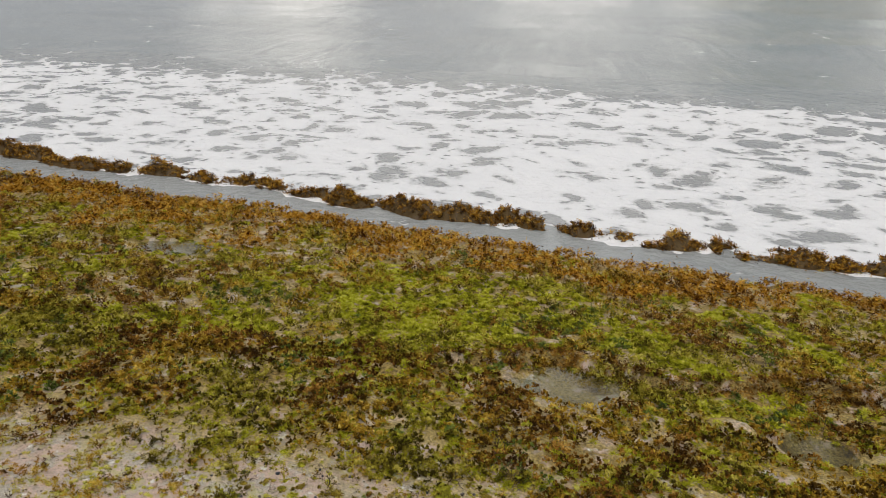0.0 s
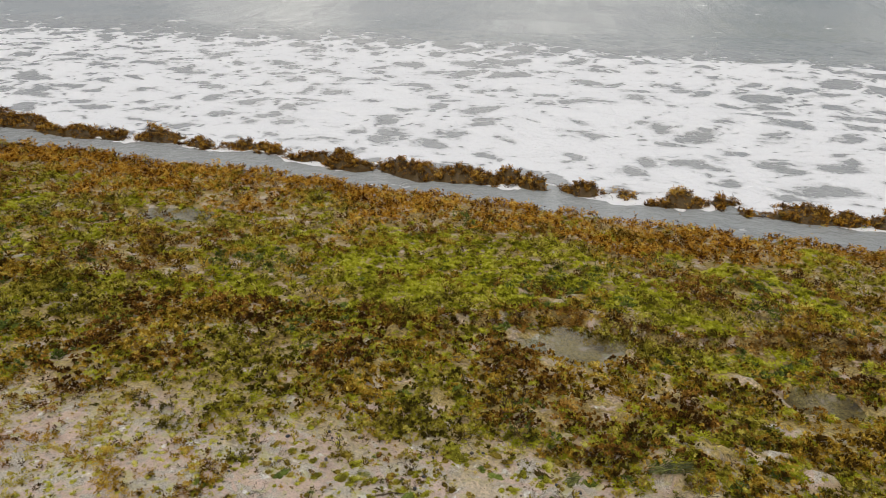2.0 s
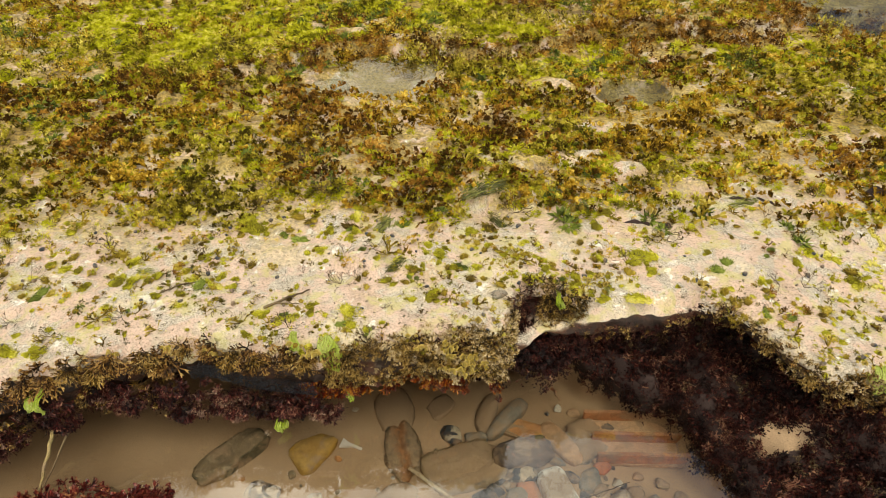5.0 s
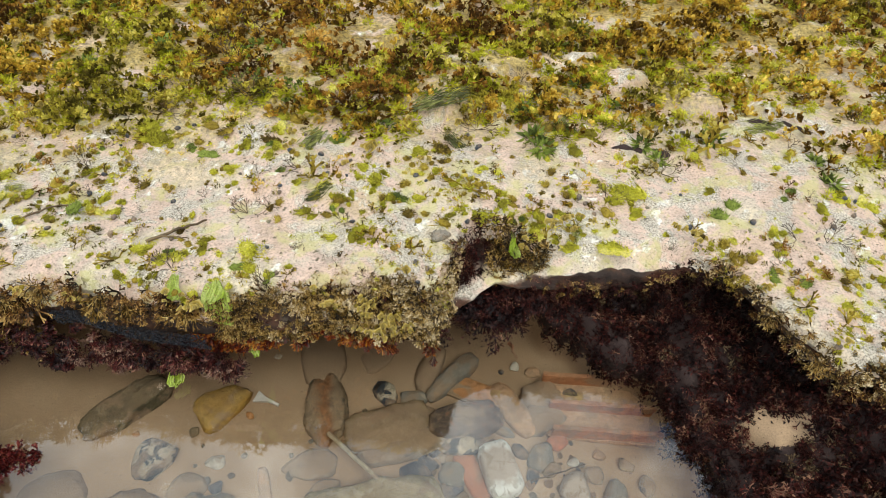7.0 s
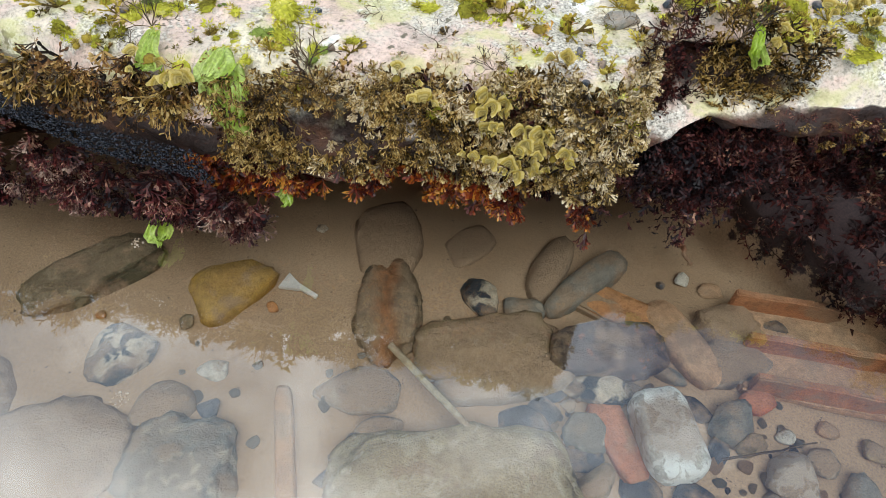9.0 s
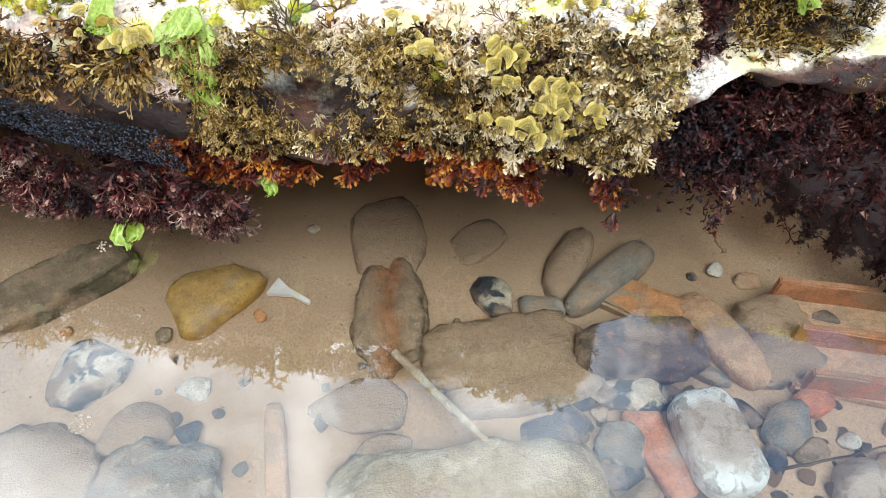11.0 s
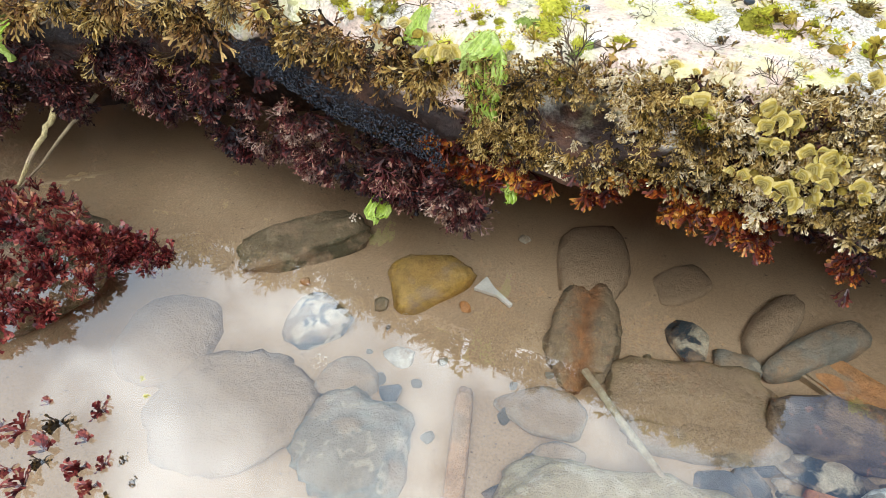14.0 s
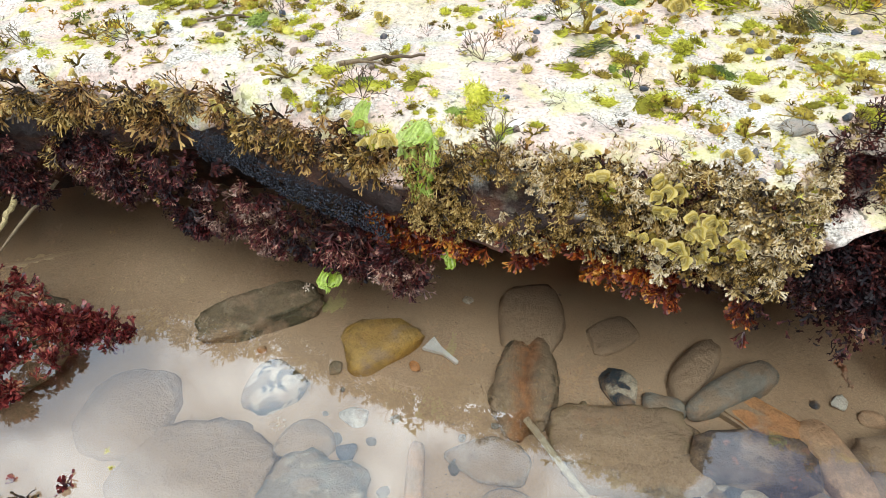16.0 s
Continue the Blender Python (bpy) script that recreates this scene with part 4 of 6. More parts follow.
def clumps(n, y0, y1, seed, density, rad, tuft, tufts, pack, tint, where):
    """Rounded clumps of one colour each: small tufts crowd over a low dome."""
    c, r = on_top(n, y0, y1, seed, density)
    R = np.exp(r.uniform(np.log(rad[0]), np.log(rad[1]), len(c)))
    hue = tint(c[:, 0], c[:, 1], r)
    for i, (m, nm, lab) in enumerate(CARPET):
        k = hue == i
        if not k.any():
            continue
        cnt = np.maximum(2, (pack * (R[k] / np.mean(tuft)) ** 2).astype(int))
        who = np.repeat(np.arange(k.sum()), cnt)
        q, a = np.sqrt(r.uniform(0, 1, len(who))), r.uniform(0, 2 * np.pi, len(who))
        off = np.stack([q * np.cos(a) * 1.25, q * np.sin(a) * 0.9], 1)
        P = c[k][who].copy()
        P[:, :2] += off * R[k][who, None]
        P[:, 2] += 0.6 * R[k][who] * (1 - q ** 2) - 0.002
        up = np.stack([off[:, 0], off[:, 1], np.full(len(who), 0.75)], 1)
        scatter(nm, tufts, P, up, r.uniform(*tuft, len(who)), m, lab + where, "seaweed", 0.95, r=r)


def tint_near(x, y, r):
    g = r.normal(0, 0.16, (5, len(x)))
    g[0] += 0.20 + fbm(x, y, 2.2, 2, 71.0)
    g[1] += 0.02 + 0.06 * ss(2.2, 2.8, y) + fbm(x, y, 2.2, 2, 171.0) + 0.3 * lime_at(x, y)
    g[2] += 0.10 + fbm(x, y, 2.6, 2, 81.0)
    g[3] += -0.20 + 0.6 * fbm(x, y, 3.6, 2, 51.0) - 0.15 * ss(2.6, 3.2, y)
    front = 1 - ss(1.9, 2.6, y)
    g[0] += 0.04 * front
    g[1] += 0.05 * front
    g[2] -= 0.08 * front
    g[3] -= 0.05 * front
    g[4] += -0.55 + 1.6 * rust_at(x, y)
    return np.argmax(g, 0)


clumps(6400, 1.45, 2.3, 1, lambda x, y: full(x, y) * (1 - 0.55 * lime_at(x, y)) + 0.01, (0.014, 0.042), (0.012, 0.023), T_BUSH, 2.2, tint_near, "")
bare = lambda x, y: (1 - edge_in(x, y)) * (np.clip(0.1 + 0.8 * fbm(x, y, 3.0, 2, 131.0), 0.03, 1) + 0.5 * np.exp(-np.minimum(edge_gap(x, y), 0) ** 2 / 0.012))
clumps(620, 1.2, 1.65, 7, lambda x, y: bare(x, y) * (x > -0.5), (0.010, 0.024), (0.008, 0.014), T_LEAF[:4], 1.6, tint_near, " on the bare rim")
clumps(900, 1.2, 1.6, 17, lambda x, y: np.clip(3 * bare(x, y) + 0.15, 0, 1) * (x <= -0.5), (0.010, 0.028), (0.009, 0.016), T_SPRIG, 2.6, tint_near, " along the bare rim")
clumps(5200, 2.25, 4.7, 2, lambda x, y: full(x, y) * (0.74 - 0.45 * lime_at(x, y) * (1 - rust_at(x, y))), (0.026, 0.07), (0.024, 0.04), T_BUSHY_FAR, 2.3, tint_near, " further out")
p, r = on_top(5200, 1.40, 2.2, 3, lambda x, y: np.clip(lime_at(x, y) + 0.36, 0, 1) * full(x, y))
scatter("lime_weed", T_TUFT, p, UP, r.uniform(0.016, 0.034, len(p)), M_LIME, "lime-green cushions of soft seaweed on the reef", "seaweed", 0.55)
p, r = on_top(21000, 2.2, 4.3, 33, lambda x, y: np.clip(lime_at(x, y) + 0.12, 0, 1) * full(x, y) * (1 - rust_at(x, y)))
scatter("lime_weed", T_CUSH, p, UP, r.uniform(0.022, 0.044, len(p)), M_LIME, "lime-green lawn of soft seaweed further out on the reef", "seaweed", 0.5)
p, r = on_top(1400, 3.2, 4.75, 34, rust_at)
scatter("olive_weed", T_BUSHY_FAR, p, UP, r.uniform(0.03, 0.06, len(p)), M_OLIVE, "olive seaweed scattered through the rust belt", "seaweed", 0.7)
p, r = on_top(1500, 3.2, 4.75, 4, rust_at)
scatter("rust_weed", T_BUSHY_FAR, heaped(p, 0.035), UP, r.uniform(0.042, 0.08, len(p)), M_RUST, "rust-orange seaweed belt along the seaward edge", "seaweed", 0.55)
p, r = on_top(3000, 1.36, 3.2, 5, lambda x, y: full(x, y) * np.clip(0.1 + 1.3 * fbm(x, y, 2.0, 2, 51.0), 0, 1))
scatter("dark_green_weed", T_CUSH, p, UP, r.uniform(0.02, 0.042, len(p)), M_GREEN, "dark green seaweed patches among the brown growth", "seaweed", 0.6)
p, r = on_top(5500, 1.3, 2.9, 39, lambda x, y: full(x, y))
low = variants(tuft_cushion, 6, 980, n=18, long=0.6, slim=0.4)
half = len(p) // 2
scatter("turf_weed", low, p[:half], UP, r.uniform(0.005, 0.012, half), M_OLIVE, "low olive turf filling the gaps of the carpet", "seaweed", 0.6)
scatter("turf_weed", low, p[half:], UP, r.uniform(0.005, 0.012, len(p) - half), M_GOLD, "low golden turf filling the gaps of the carpet", "seaweed", 0.6)
p, r = on_top(2600, 1.4, 3.6, 9, lambda x, y: full(x, y) * 0.16)
scatter("twiggy_weed", T_TWIGGY, p, UP, r.uniform(0.03, 0.05, len(p)), M_WIRY, "dark twiggy seaweed standing among the carpet", "seaweed", 0.8)
# the same growth goes on along the shore to both sides
r = np.random.default_rng(36)
x, y = r.uniform(-8.5, 8.5, 5200), r.uniform(1.5, 4.6, 5200)
k = (x < -1.15 * y + 0.1) | (x > 0.8 * y + 0.5)
x, y = x[k], y[k]
y = np.minimum(y, channel_y(x) - 0.2)
P = np.stack([x, y, top_z(x, y)], 1)
rusty = y > 3.4
scatter("rust_weed", T_BUSHY_FAR, P[rusty], UP, r.uniform(0.05, 0.11, rusty.sum()), M_RUST, "rust-orange seaweed belt along the shore", "seaweed", 0.6)
scatter("golden_weed", T_BUSHY_FAR, P[~rusty], UP, r.uniform(0.05, 0.11, (~rusty).sum()), M_GOLD, "golden-brown seaweed carpet along the shore", "seaweed", 0.5)
# the outer ridge
r = np.random.default_rng(6)
x = r.uniform(-7.5, 4.5, 8200)
y = ridge_y(x) + r.uniform(-0.18, 0.26, len(x))
z = ridge_z(x, y)
k = z > SEA - 0.01
scatter("ridge_weed", T_BUSHY_FAR, np.stack([x, y, z], 1)[k], UP, r.uniform(0.022, 0.042, k.sum()), M_UMBER, "rust-brown seaweed covering the low outer ridge", "seaweed", 0.9)
k = (z > SEA - 0.03) & (r.uniform(0, 1, len(x)) < 0.22)
scatter("ridge_weed", T_BUSHY_FAR, np.stack([x, y, z], 1)[k], UP, r.uniform(0.024, 0.038, k.sum()), M_WIRY, "dark seaweed tips breaking the water at the ridge", "seaweed", 1.0)
k = (z > SEA - 0.005) & (r.uniform(0, 1, len(x)) < 0.3)
scatter("ridge_weed", T_BUSHY_FAR, np.stack([x, y, z + 0.012], 1)[k], UP, r.uniform(0.025, 0.045, k.sum()), M_RUST, "orange-brown seaweed on top of the outer ridge", "seaweed", 0.9)

# small mossy tufts dotted over the bare rim, each a thing of its own
TUFTS = (("mossy_tuft", T_DOME[:3], M_MOSS, "soft yellow-green mossy seaweed tuft on pale rock", 0.30, 0.0125, 0.8), ("round_tuft", T_BLOB[:2], M_MOSS, "small round yellow-green seaweed tuft on pale rock", 0.24, 0.0105, 0.85),
         ("tawny_tuft", T_DOME[2:], M_TAWNY, "soft tawny-brown mossy seaweed tuft on pale rock", 0.13, 0.014, 0.85), ("tawny_tuft", T_BLOB[2:], M_TAWNY, "small round tawny seaweed tuft on pale rock", 0.11, 0.0105, 0.85),
         ("moss_patch", T_SPREAD, M_MOSS, "spreading lime-green mossy seaweed patch on rock", 0.02, 0.014, 0.6), ("combed_weed", T_SWATH, M_TEAL, "flat grey-green seaweed swath combed one way", 0.008, 0.02, 0.6), ("green_cushion", T_SPREAD[:2], M_GREEN, "dark green mossy seaweed cushion on pale rock", 0.025, 0.012, 0.8),
         ("dark_tuft", T_TWIGGY[:3], M_WIRY, "small dark wiry seaweed tuft on pale rock", 0.04, 0.015, 0.9), ("bushy_tuft", T_LEAF[:4], M_TAWNY, "small bushy tawny seaweed tuft on pale rock", 0.13, 0.014, 0.8))
tuft_things = []
for nm, makers, m, lab, share, size, sq in TUFTS:
    for v, f in makers:
        tuft_things.append((tagged(link_mesh(nm, v * [1, 1, sq], f, [m]), lab, "seaweed", group=nm + "s on the bare rim"), share / len(makers), size))
p, r = on_top(7000, 1.14, 1.66, 8, lambda x, y: (1 - 0.8 * edge_in(x, y)) * np.clip(0.6 + 1.1 * fbm(x, y, 5.0, 3, 91.0), 0.1, 1))
p = p[(p[:, 0] > -1.6) & (p[:, 0] < 1.8)][:1600]
p = p[np.argsort(np.hypot(p[:, 0] - 0.35, p[:, 1] - 1.2))]
rest, p = p[880:], p[:880]
half = len(rest) // 2
scatter("moss_tufts", T_DOME_FAR, rest[:half], UP, r.uniform(0.010, 0.024, half), M_MOSS, "yellow-green mossy seaweed tufts further along the rim", "seaweed", 0.8)
scatter("tawny_tufts", T_DOME_FAR + T_SPRIG[:4], rest[half:], UP, r.uniform(0.010, 0.024, len(rest) - half), M_TAWNY, "tawny seaweed tufts further along the rim", "seaweed", 0.8)
chance = np.array([t[1] for t in tuft_things])
used = set()
for q in p:
    i = int(r.choice(len(tuft_things), p=chance / chance.sum()))
    ob, _, s = tuft_things[i]
    s = s * np.exp(r.normal(0.17, 0.38))
    m = Matrix.Translation(q) @ Euler((r.normal(0, 0.15), r.normal(0, 0.15), r.uniform(0, 6.3))).to_matrix().to_4x4()
    if i in used:
        ob = copy_thing(ob, m)
    used.add(i)
    ob.matrix_basis = m @ Matrix.Diagonal((s * r.uniform(0.8, 1.6), s, s * r.uniform(0.7, 1.1), 1))
p, r = on_top(5200, 1.14, 1.75, 28, lambda x, y: (1 - 0.7 * edge_in(x, y)) * np.clip(0.55 + 1.2 * fbm(x, y, 5.0, 3, 91.0), 0.05, 1))
tiny = variants(tuft_cushion, 5, 950, n=22, long=0.5, slim=0.5)
half = len(p) // 2
scatter("moss_specks", tiny, p[:half], UP, r.uniform(0.004, 0.011, half), M_LIME, "countless tiny yellow-green seaweed tufts on the rim", "seaweed", 0.8)
scatter("moss_specks", tiny, p[half:], UP, r.uniform(0.004, 0.010, len(p) - half), M_OLIVE, "countless tiny tawny seaweed tufts on the rim", "seaweed", 0.8)
# brown growth under the low step behind the puddles
r = np.random.default_rng(29)
x = r.uniform(-0.35, 2.6, 900)
y = 2.36 + 0.06 * np.sin(x * 7) + 0.10 * x + r.normal(-0.005, 0.018, 900)
scatter("step_weed", T_BUSHY_FAR, np.stack([x, y, top_z(x, y)], 1), UP, r.uniform(0.016, 0.034, 900), M_UMBER, "dark golden seaweed along a low rock step", "seaweed", 0.8)
p, r = on_top(1500, 1.15, 1.6, 18, lambda x, y: 1 - edge_in(x, y))
scatter("dark_specks", T_HAIR, p[:200], UP, r.uniform(0.003, 0.006, min(200, len(p))), M_WIRY, "tiny dark seaweed specks on the bare rock", "seaweed", 0.7)


# growth on the rock face
def on_face(n, x0, x1, z0, z1, out0, out1, seed):
    """Places in front of the face: out is metres ahead of the rim line."""
    r = np.random.default_rng(seed)
    x = r.uniform(x0, x1, n)
    z = r.uniform(z0, z1, n)
    y = lip_y(x) - r.uniform(out0, out1, n) - 0.022 * ss(0.33, 0.44, x) * (1 - ss(0.5, 0.53, x)) * (1 - ss(0.3, 0.33, z))
    p = np.stack([x, y, z], 1)
    dent = ((x - 0.262) / 0.039) ** 2 + ((z - 0.286) / 0.029) ** 2 < 1
    return p[~dent], r


OUT = np.array([0.0, -0.75, -0.35])
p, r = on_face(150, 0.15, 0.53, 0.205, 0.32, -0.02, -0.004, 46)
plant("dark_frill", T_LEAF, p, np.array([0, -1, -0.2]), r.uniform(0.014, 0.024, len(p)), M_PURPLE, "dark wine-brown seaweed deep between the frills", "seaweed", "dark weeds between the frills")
p, r = on_face(330, 0.17, 0.37, 0.224, 0.332, -0.012, 0.016, 11)
plant("frilled_brown_weed", T_DROOP + T_FINE, p, np.array([0, -0.8, -0.45]), r.uniform(0.008, 0.015, len(p)), M_BROWN, "brown frilled seaweed crowding the rock face", "seaweed", "brown frills on the face")
p, r = on_face(230, 0.34, 0.53, 0.212, 0.33, -0.012, 0.016, 41)
p = p[p[:, 2] > np.interp(p[:, 0], [0.36, 0.53], [0.226, 0.258])]
plant("bulge_frill", T_DROOP + T_LEAF, p, np.array([-0.1, -0.75, -0.5]), r.uniform(0.008, 0.016, len(p)), M_BROWN, "brown frilled seaweed on the bulging rock face", "seaweed", "brown frills on the bulge")
p, r = on_face(420, 0.24, 0.535, 0.208, 0.335, -0.004, 0.022, 42)
k = ((p[:, 0] > 0.39) | (p[:, 2] < 0.25)) & (p[:, 2] > np.interp(p[:, 0], [0.36, 0.53], [0.226, 0.258]))
plant("bleached_weed", T_DROOP + T_LEAF[:4], p[k], np.array([-0.1, -0.8, -0.45]), r.uniform(0.007, 0.015, k.sum()), M_BLEACH, "bleached beige seaweed frills with pale tips", "seaweed", "bleached frills on the face")
p, r = on_face(1500, 0.17, 0.535, 0.212, 0.334, -0.014, 0.014, 141)
p = p[p[:, 2] > np.interp(p[:, 0], [0.17, 0.36, 0.53], [0.222, 0.226, 0.258])]
pale = fbm(p[:, 0], p[:, 2], 22.0, 2, 7.0) + 2.2 * (p[:, 0] - 0.40) > 0.02
for k, m, lab in ((pale, M_BLEACH, "small beige seaweed frills filling the rock face"), (~pale, M_BROWN, "small brown seaweed frills filling the rock face")):
    scatter("face_frills", T_DROOP + T_LEAF + T_FINE, p[k], np.array([-0.05, -0.8, -0.45]), r.uniform(0.006, 0.012, k.sum()), m, lab, "seaweed")
p, r = on_face(170, -0.75, 0.16, 0.275, 0.338, -0.016, 0.008, 12)
plant("rim_fringe", T_LEAF + T_FINE, p, np.array([0, -1, 0.0]), r.uniform(0.010, 0.020, len(p)), M_DUSKY, "dusky brown seaweed fringing the rim", "seaweed", "fringe along the rim")
p, r = on_face(80, 0.02, 0.165, 0.27, 0.325, -0.01, 0.012, 43)
plant("dusky_weed", T_DROOP + T_FINE, p, np.array([0, -0.8, -0.5]), r.uniform(0.011, 0.02, len(p)), M_DUSKY, "dusky brown seaweed frills under the rim", "seaweed", "dusky frills under the rim")
# frills creeping up onto the top of the rim
r = np.random.default_rng(45)
x = np.concatenate([r.uniform(0.2, 0.53, 110), r.uniform(0.93, 1.2, 50), r.uniform(0.40, 0.54, 70)])
y = rim_y(x) + np.abs(r.normal(0.0, 0.025, 230))
plant("rim_frill", T_LEAF + T_DROOP, np.stack([x, y, top_z(x, y) - 0.006], 1), np.array([0, -0.4, 0.9]), r.uniform(0.008, 0.016, 230), M_BLEACH, "pale beige seaweed frill creeping over the rim", "seaweed", "frills creeping over the rim")
# the corner beside the alcove, overgrown on its side too
u, w = r.uniform(0, 1, 70), r.uniform(0, 1, 70)
x = 0.512 + 0.035 * u + 0.006 * w
plant("corner_frill", T_LEAF, np.stack([x, rim_y(x) - 0.004, 0.235 + 0.095 * w], 1), np.array([0.5, -0.7, 0.2]), r.uniform(0.008, 0.017, 70), M_BLEACH, "bleached seaweed frills on the corner of the rim", "seaweed", "frills on the corner")
# cushions sitting on the very edge, bulging over it
r = np.random.default_rng(47)
x = np.concatenate([r.uniform(-0.75, 0.2, 80), r.uniform(0.2, 0.53, 40), r.uniform(0.9, 1.3, 26)])
y = rim_y(x) + r.uniform(-0.008, 0.02, 146)
Q = np.stack([x, y, top_z(x, y) - 0.012], 1)
for i, (m, lab) in enumerate(((M_DUSKY, "dusky brown frilled seaweed cushion bulging over the rim"), (M_BROWN, "brown leafy seaweed cushion bulging over the rim"), (M_MOSS, "yellow-green mossy seaweed cushion on the rim edge"))):
    pick = (np.arange(146) % 5 % 3 == i) & ((x > -0.03) if i else np.ones(146, bool)) & ((x > 0.1) | (i < 2))
    plant("rim_cushion", T_DROOP + T_LEAF if i < 2 else T_DOME, Q[pick], np.array([0, -0.6, 0.6]), r.uniform(0.012, 0.026, pick.sum()), m, lab, "seaweed", "cushions along the rim")
# single clumps that hang over the edge: a stem with several fronds
for x, z, s in ((-0.36, 0.325, 0.056), (-0.325, 0.315, 0.062), (-0.285, 0.318, 0.056), (-0.25, 0.30, 0.055), (-0.215, 0.325, 0.052), (-0.18, 0.312, 0.06), (-0.15, 0.325, 0.058), (-0.125, 0.305, 0.062), (-0.085, 0.326, 0.05), (-0.045, 0.325, 0.042), (-0.008, 0.312, 0.06), (0.045, 0.318, 0.042),
                (0.10, 0.315, 0.042), (0.135, 0.312, 0.05), (-0.41, 0.32, 0.06), (-0.47, 0.32, 0.065), (-0.54, 0.32, 0.065), (-0.62, 0.325, 0.065), (-0.70, 0.325, 0.065), (1.0, 0.30, 0.036), (1.045, 0.295, 0.046), (0.965, 0.30, 0.03), (0.225, 0.318, 0.035), (0.31, 0.322, 0.036), (0.50, 0.30, 0.034)):
    r = np.random.default_rng(int(abs(x) * 1000))
    base = new("hanging_weed")
    base.location = (x, float(rim_y(x)) - 0.004, z)
    m = (M_BROWN if r.uniform() < 0.3 else M_DUSKY) if x < -0.03 else (M_TAWNY if r.uniform() < 0.1 else M_BROWN)
    for j in range(13):
        v, f = T_FROND[int(r.integers(0, 8))]
        R = basis_from(np.array([[r.normal(0, 0.55), -0.8 + r.normal(0, 0.2), -0.6 + r.normal(0, 0.4)]]), np.array([r.uniform(0, 6)]))[0]
        ob = link_mesh("frond", v, f, [m], parent=base)
        ob.matrix_basis = Matrix([list(row) for row in R]).to_4x4() @ Matrix.Scale(float(s * r.uniform(0.42, 0.75)), 4)
    v, f = T_KNOB[j % 3]
    ob = link_mesh("holdfast", v * 0.4, f, [M_WIRY], parent=base)
    ob.matrix_basis = Matrix.Scale(s, 4)
    tagged(base, "olive-brown forked seaweed clump hanging over the rim", "seaweed", group="clumps hanging over the rim")
def on_lobes(n, seed, deep, pick):
    """Places on hanging lobes of weed: each lobe a bag that bulges out below the rim."""
    r = np.random.default_rng(77)
    cx = np.arange(-0.84, 0.17, 0.042) + r.normal(0, 0.01, 25)
    wide, out = r.uniform(0.022, 0.042, 25), r.uniform(-0.015, 0.03, 25)
    top = np.interp(cx, [-0.8, -0.2, -0.10, -0.06, 0.06, 0.15], [0.275, 0.275, 0.262, 0.226, 0.203, 0.205]) + r.normal(0, 0.006, 25)
    end = np.interp(cx, [-0.8, -0.3, -0.12, 0.03, 0.15], [0.155, 0.155, 0.135, 0.118, 0.122]) + r.uniform(-0.01, 0.032, 25)
    r = np.random.default_rng(seed)
    i = r.choice(np.array([k for k in range(25) if pick(k)]), n)
    u, a = r.uniform(0, 1, n), r.uniform(-1.4, 1.4, n)
    girth = wide[i] * (0.35 + 0.65 * np.sin(np.pi * np.clip(u * 0.8 + 0.12, 0, 1))) * deep
    P = np.stack([cx[i] + girth * np.sin(a), lip_y(cx[i]) - out[i] - girth * np.cos(a) * 0.9 + 0.008, top[i] + (end[i] - top[i]) * u], 1)
    return P, np.stack([np.sin(a) * 0.7, -np.cos(a) * 0.7, np.full(n, -0.5)], 1), r


p, up, r = on_lobes(780, 13, 0.85, lambda k: True)
scatter("purple_weed", T_CRISP + T_DROOP, p, up, r.uniform(0.012, 0.024, len(p)), M_PURPLE, "wine-purple seaweed mass hanging below the rim in lobes", "seaweed")
p, up, r = on_lobes(330, 48, 1.0, lambda k: k % 5 not in (1, 3))
plant("wine_red_weed", T_DROOP + T_FINE, p, up, r.uniform(0.012, 0.022, len(p)), M_WINE, "wine-red seaweed leaves over the purple mass", "seaweed", "wine-red leaves below the rim")
p, up, r = on_lobes(140, 44, 1.1, lambda k: k % 5 in (0, 3, 4))
plant("mauve_weed", T_DROOP + T_FINE, p, up, r.uniform(0.010, 0.019, len(p)), M_MAUVE, "faded mauve seaweed sprays among the purple mass", "seaweed", "mauve sprays")
p, up, r = on_lobes(90, 50, 1.0, lambda k: k < 19 and k % 3 == 1)
plant("frilled_brown_weed", T_DROOP + T_FINE, p, up, r.uniform(0.012, 0.022, len(p)), M_BROWN, "brown frilled seaweed hanging among the purple mass", "seaweed", "brown frills below the rim")
# tresses hanging into the pool at the left end of the face and from the lip
r = np.random.default_rng(49)
x = np.concatenate([r.uniform(0.03, 0.16, 22), r.uniform(0.50, 0.57, 16), r.uniform(0.66, 0.96, 120), r.normal(0.615, 0.026, 70)])
back = np.concatenate([r.uniform(-0.02, 0.02, 22), r.uniform(0.0, 0.04, 16), r.uniform(0.008, 0.14, 120), r.uniform(0.004, 0.05, 70)])
y = lip_y(x) + back
z = np.where(x < 0.2, 0.20, lip_z(x) - 0.004 - 0.25 * np.maximum(back - 0.01, 0))
s = r.uniform(0.05, 0.10, len(x)) * np.where((x > 0.66) & (back > 0.05), 1.2, np.where((x > 0.56) & (x < 0.67), 1.3, 0.9))
plant("hanging_tress", T_TRESS, np.stack([x, y, z], 1), np.array([0, -0.12, -1.0]), s, M_PURPLE, "dark purple seaweed tress hanging towards the pool", "seaweed", "hanging tresses")
p, r = on_face(480, 0.12, 0.5, 0.182, 0.234, -0.018, 0.010, 14)
k = fbm(p[:, 0], p[:, 2], 14.0, 2, 3.0) > -0.12
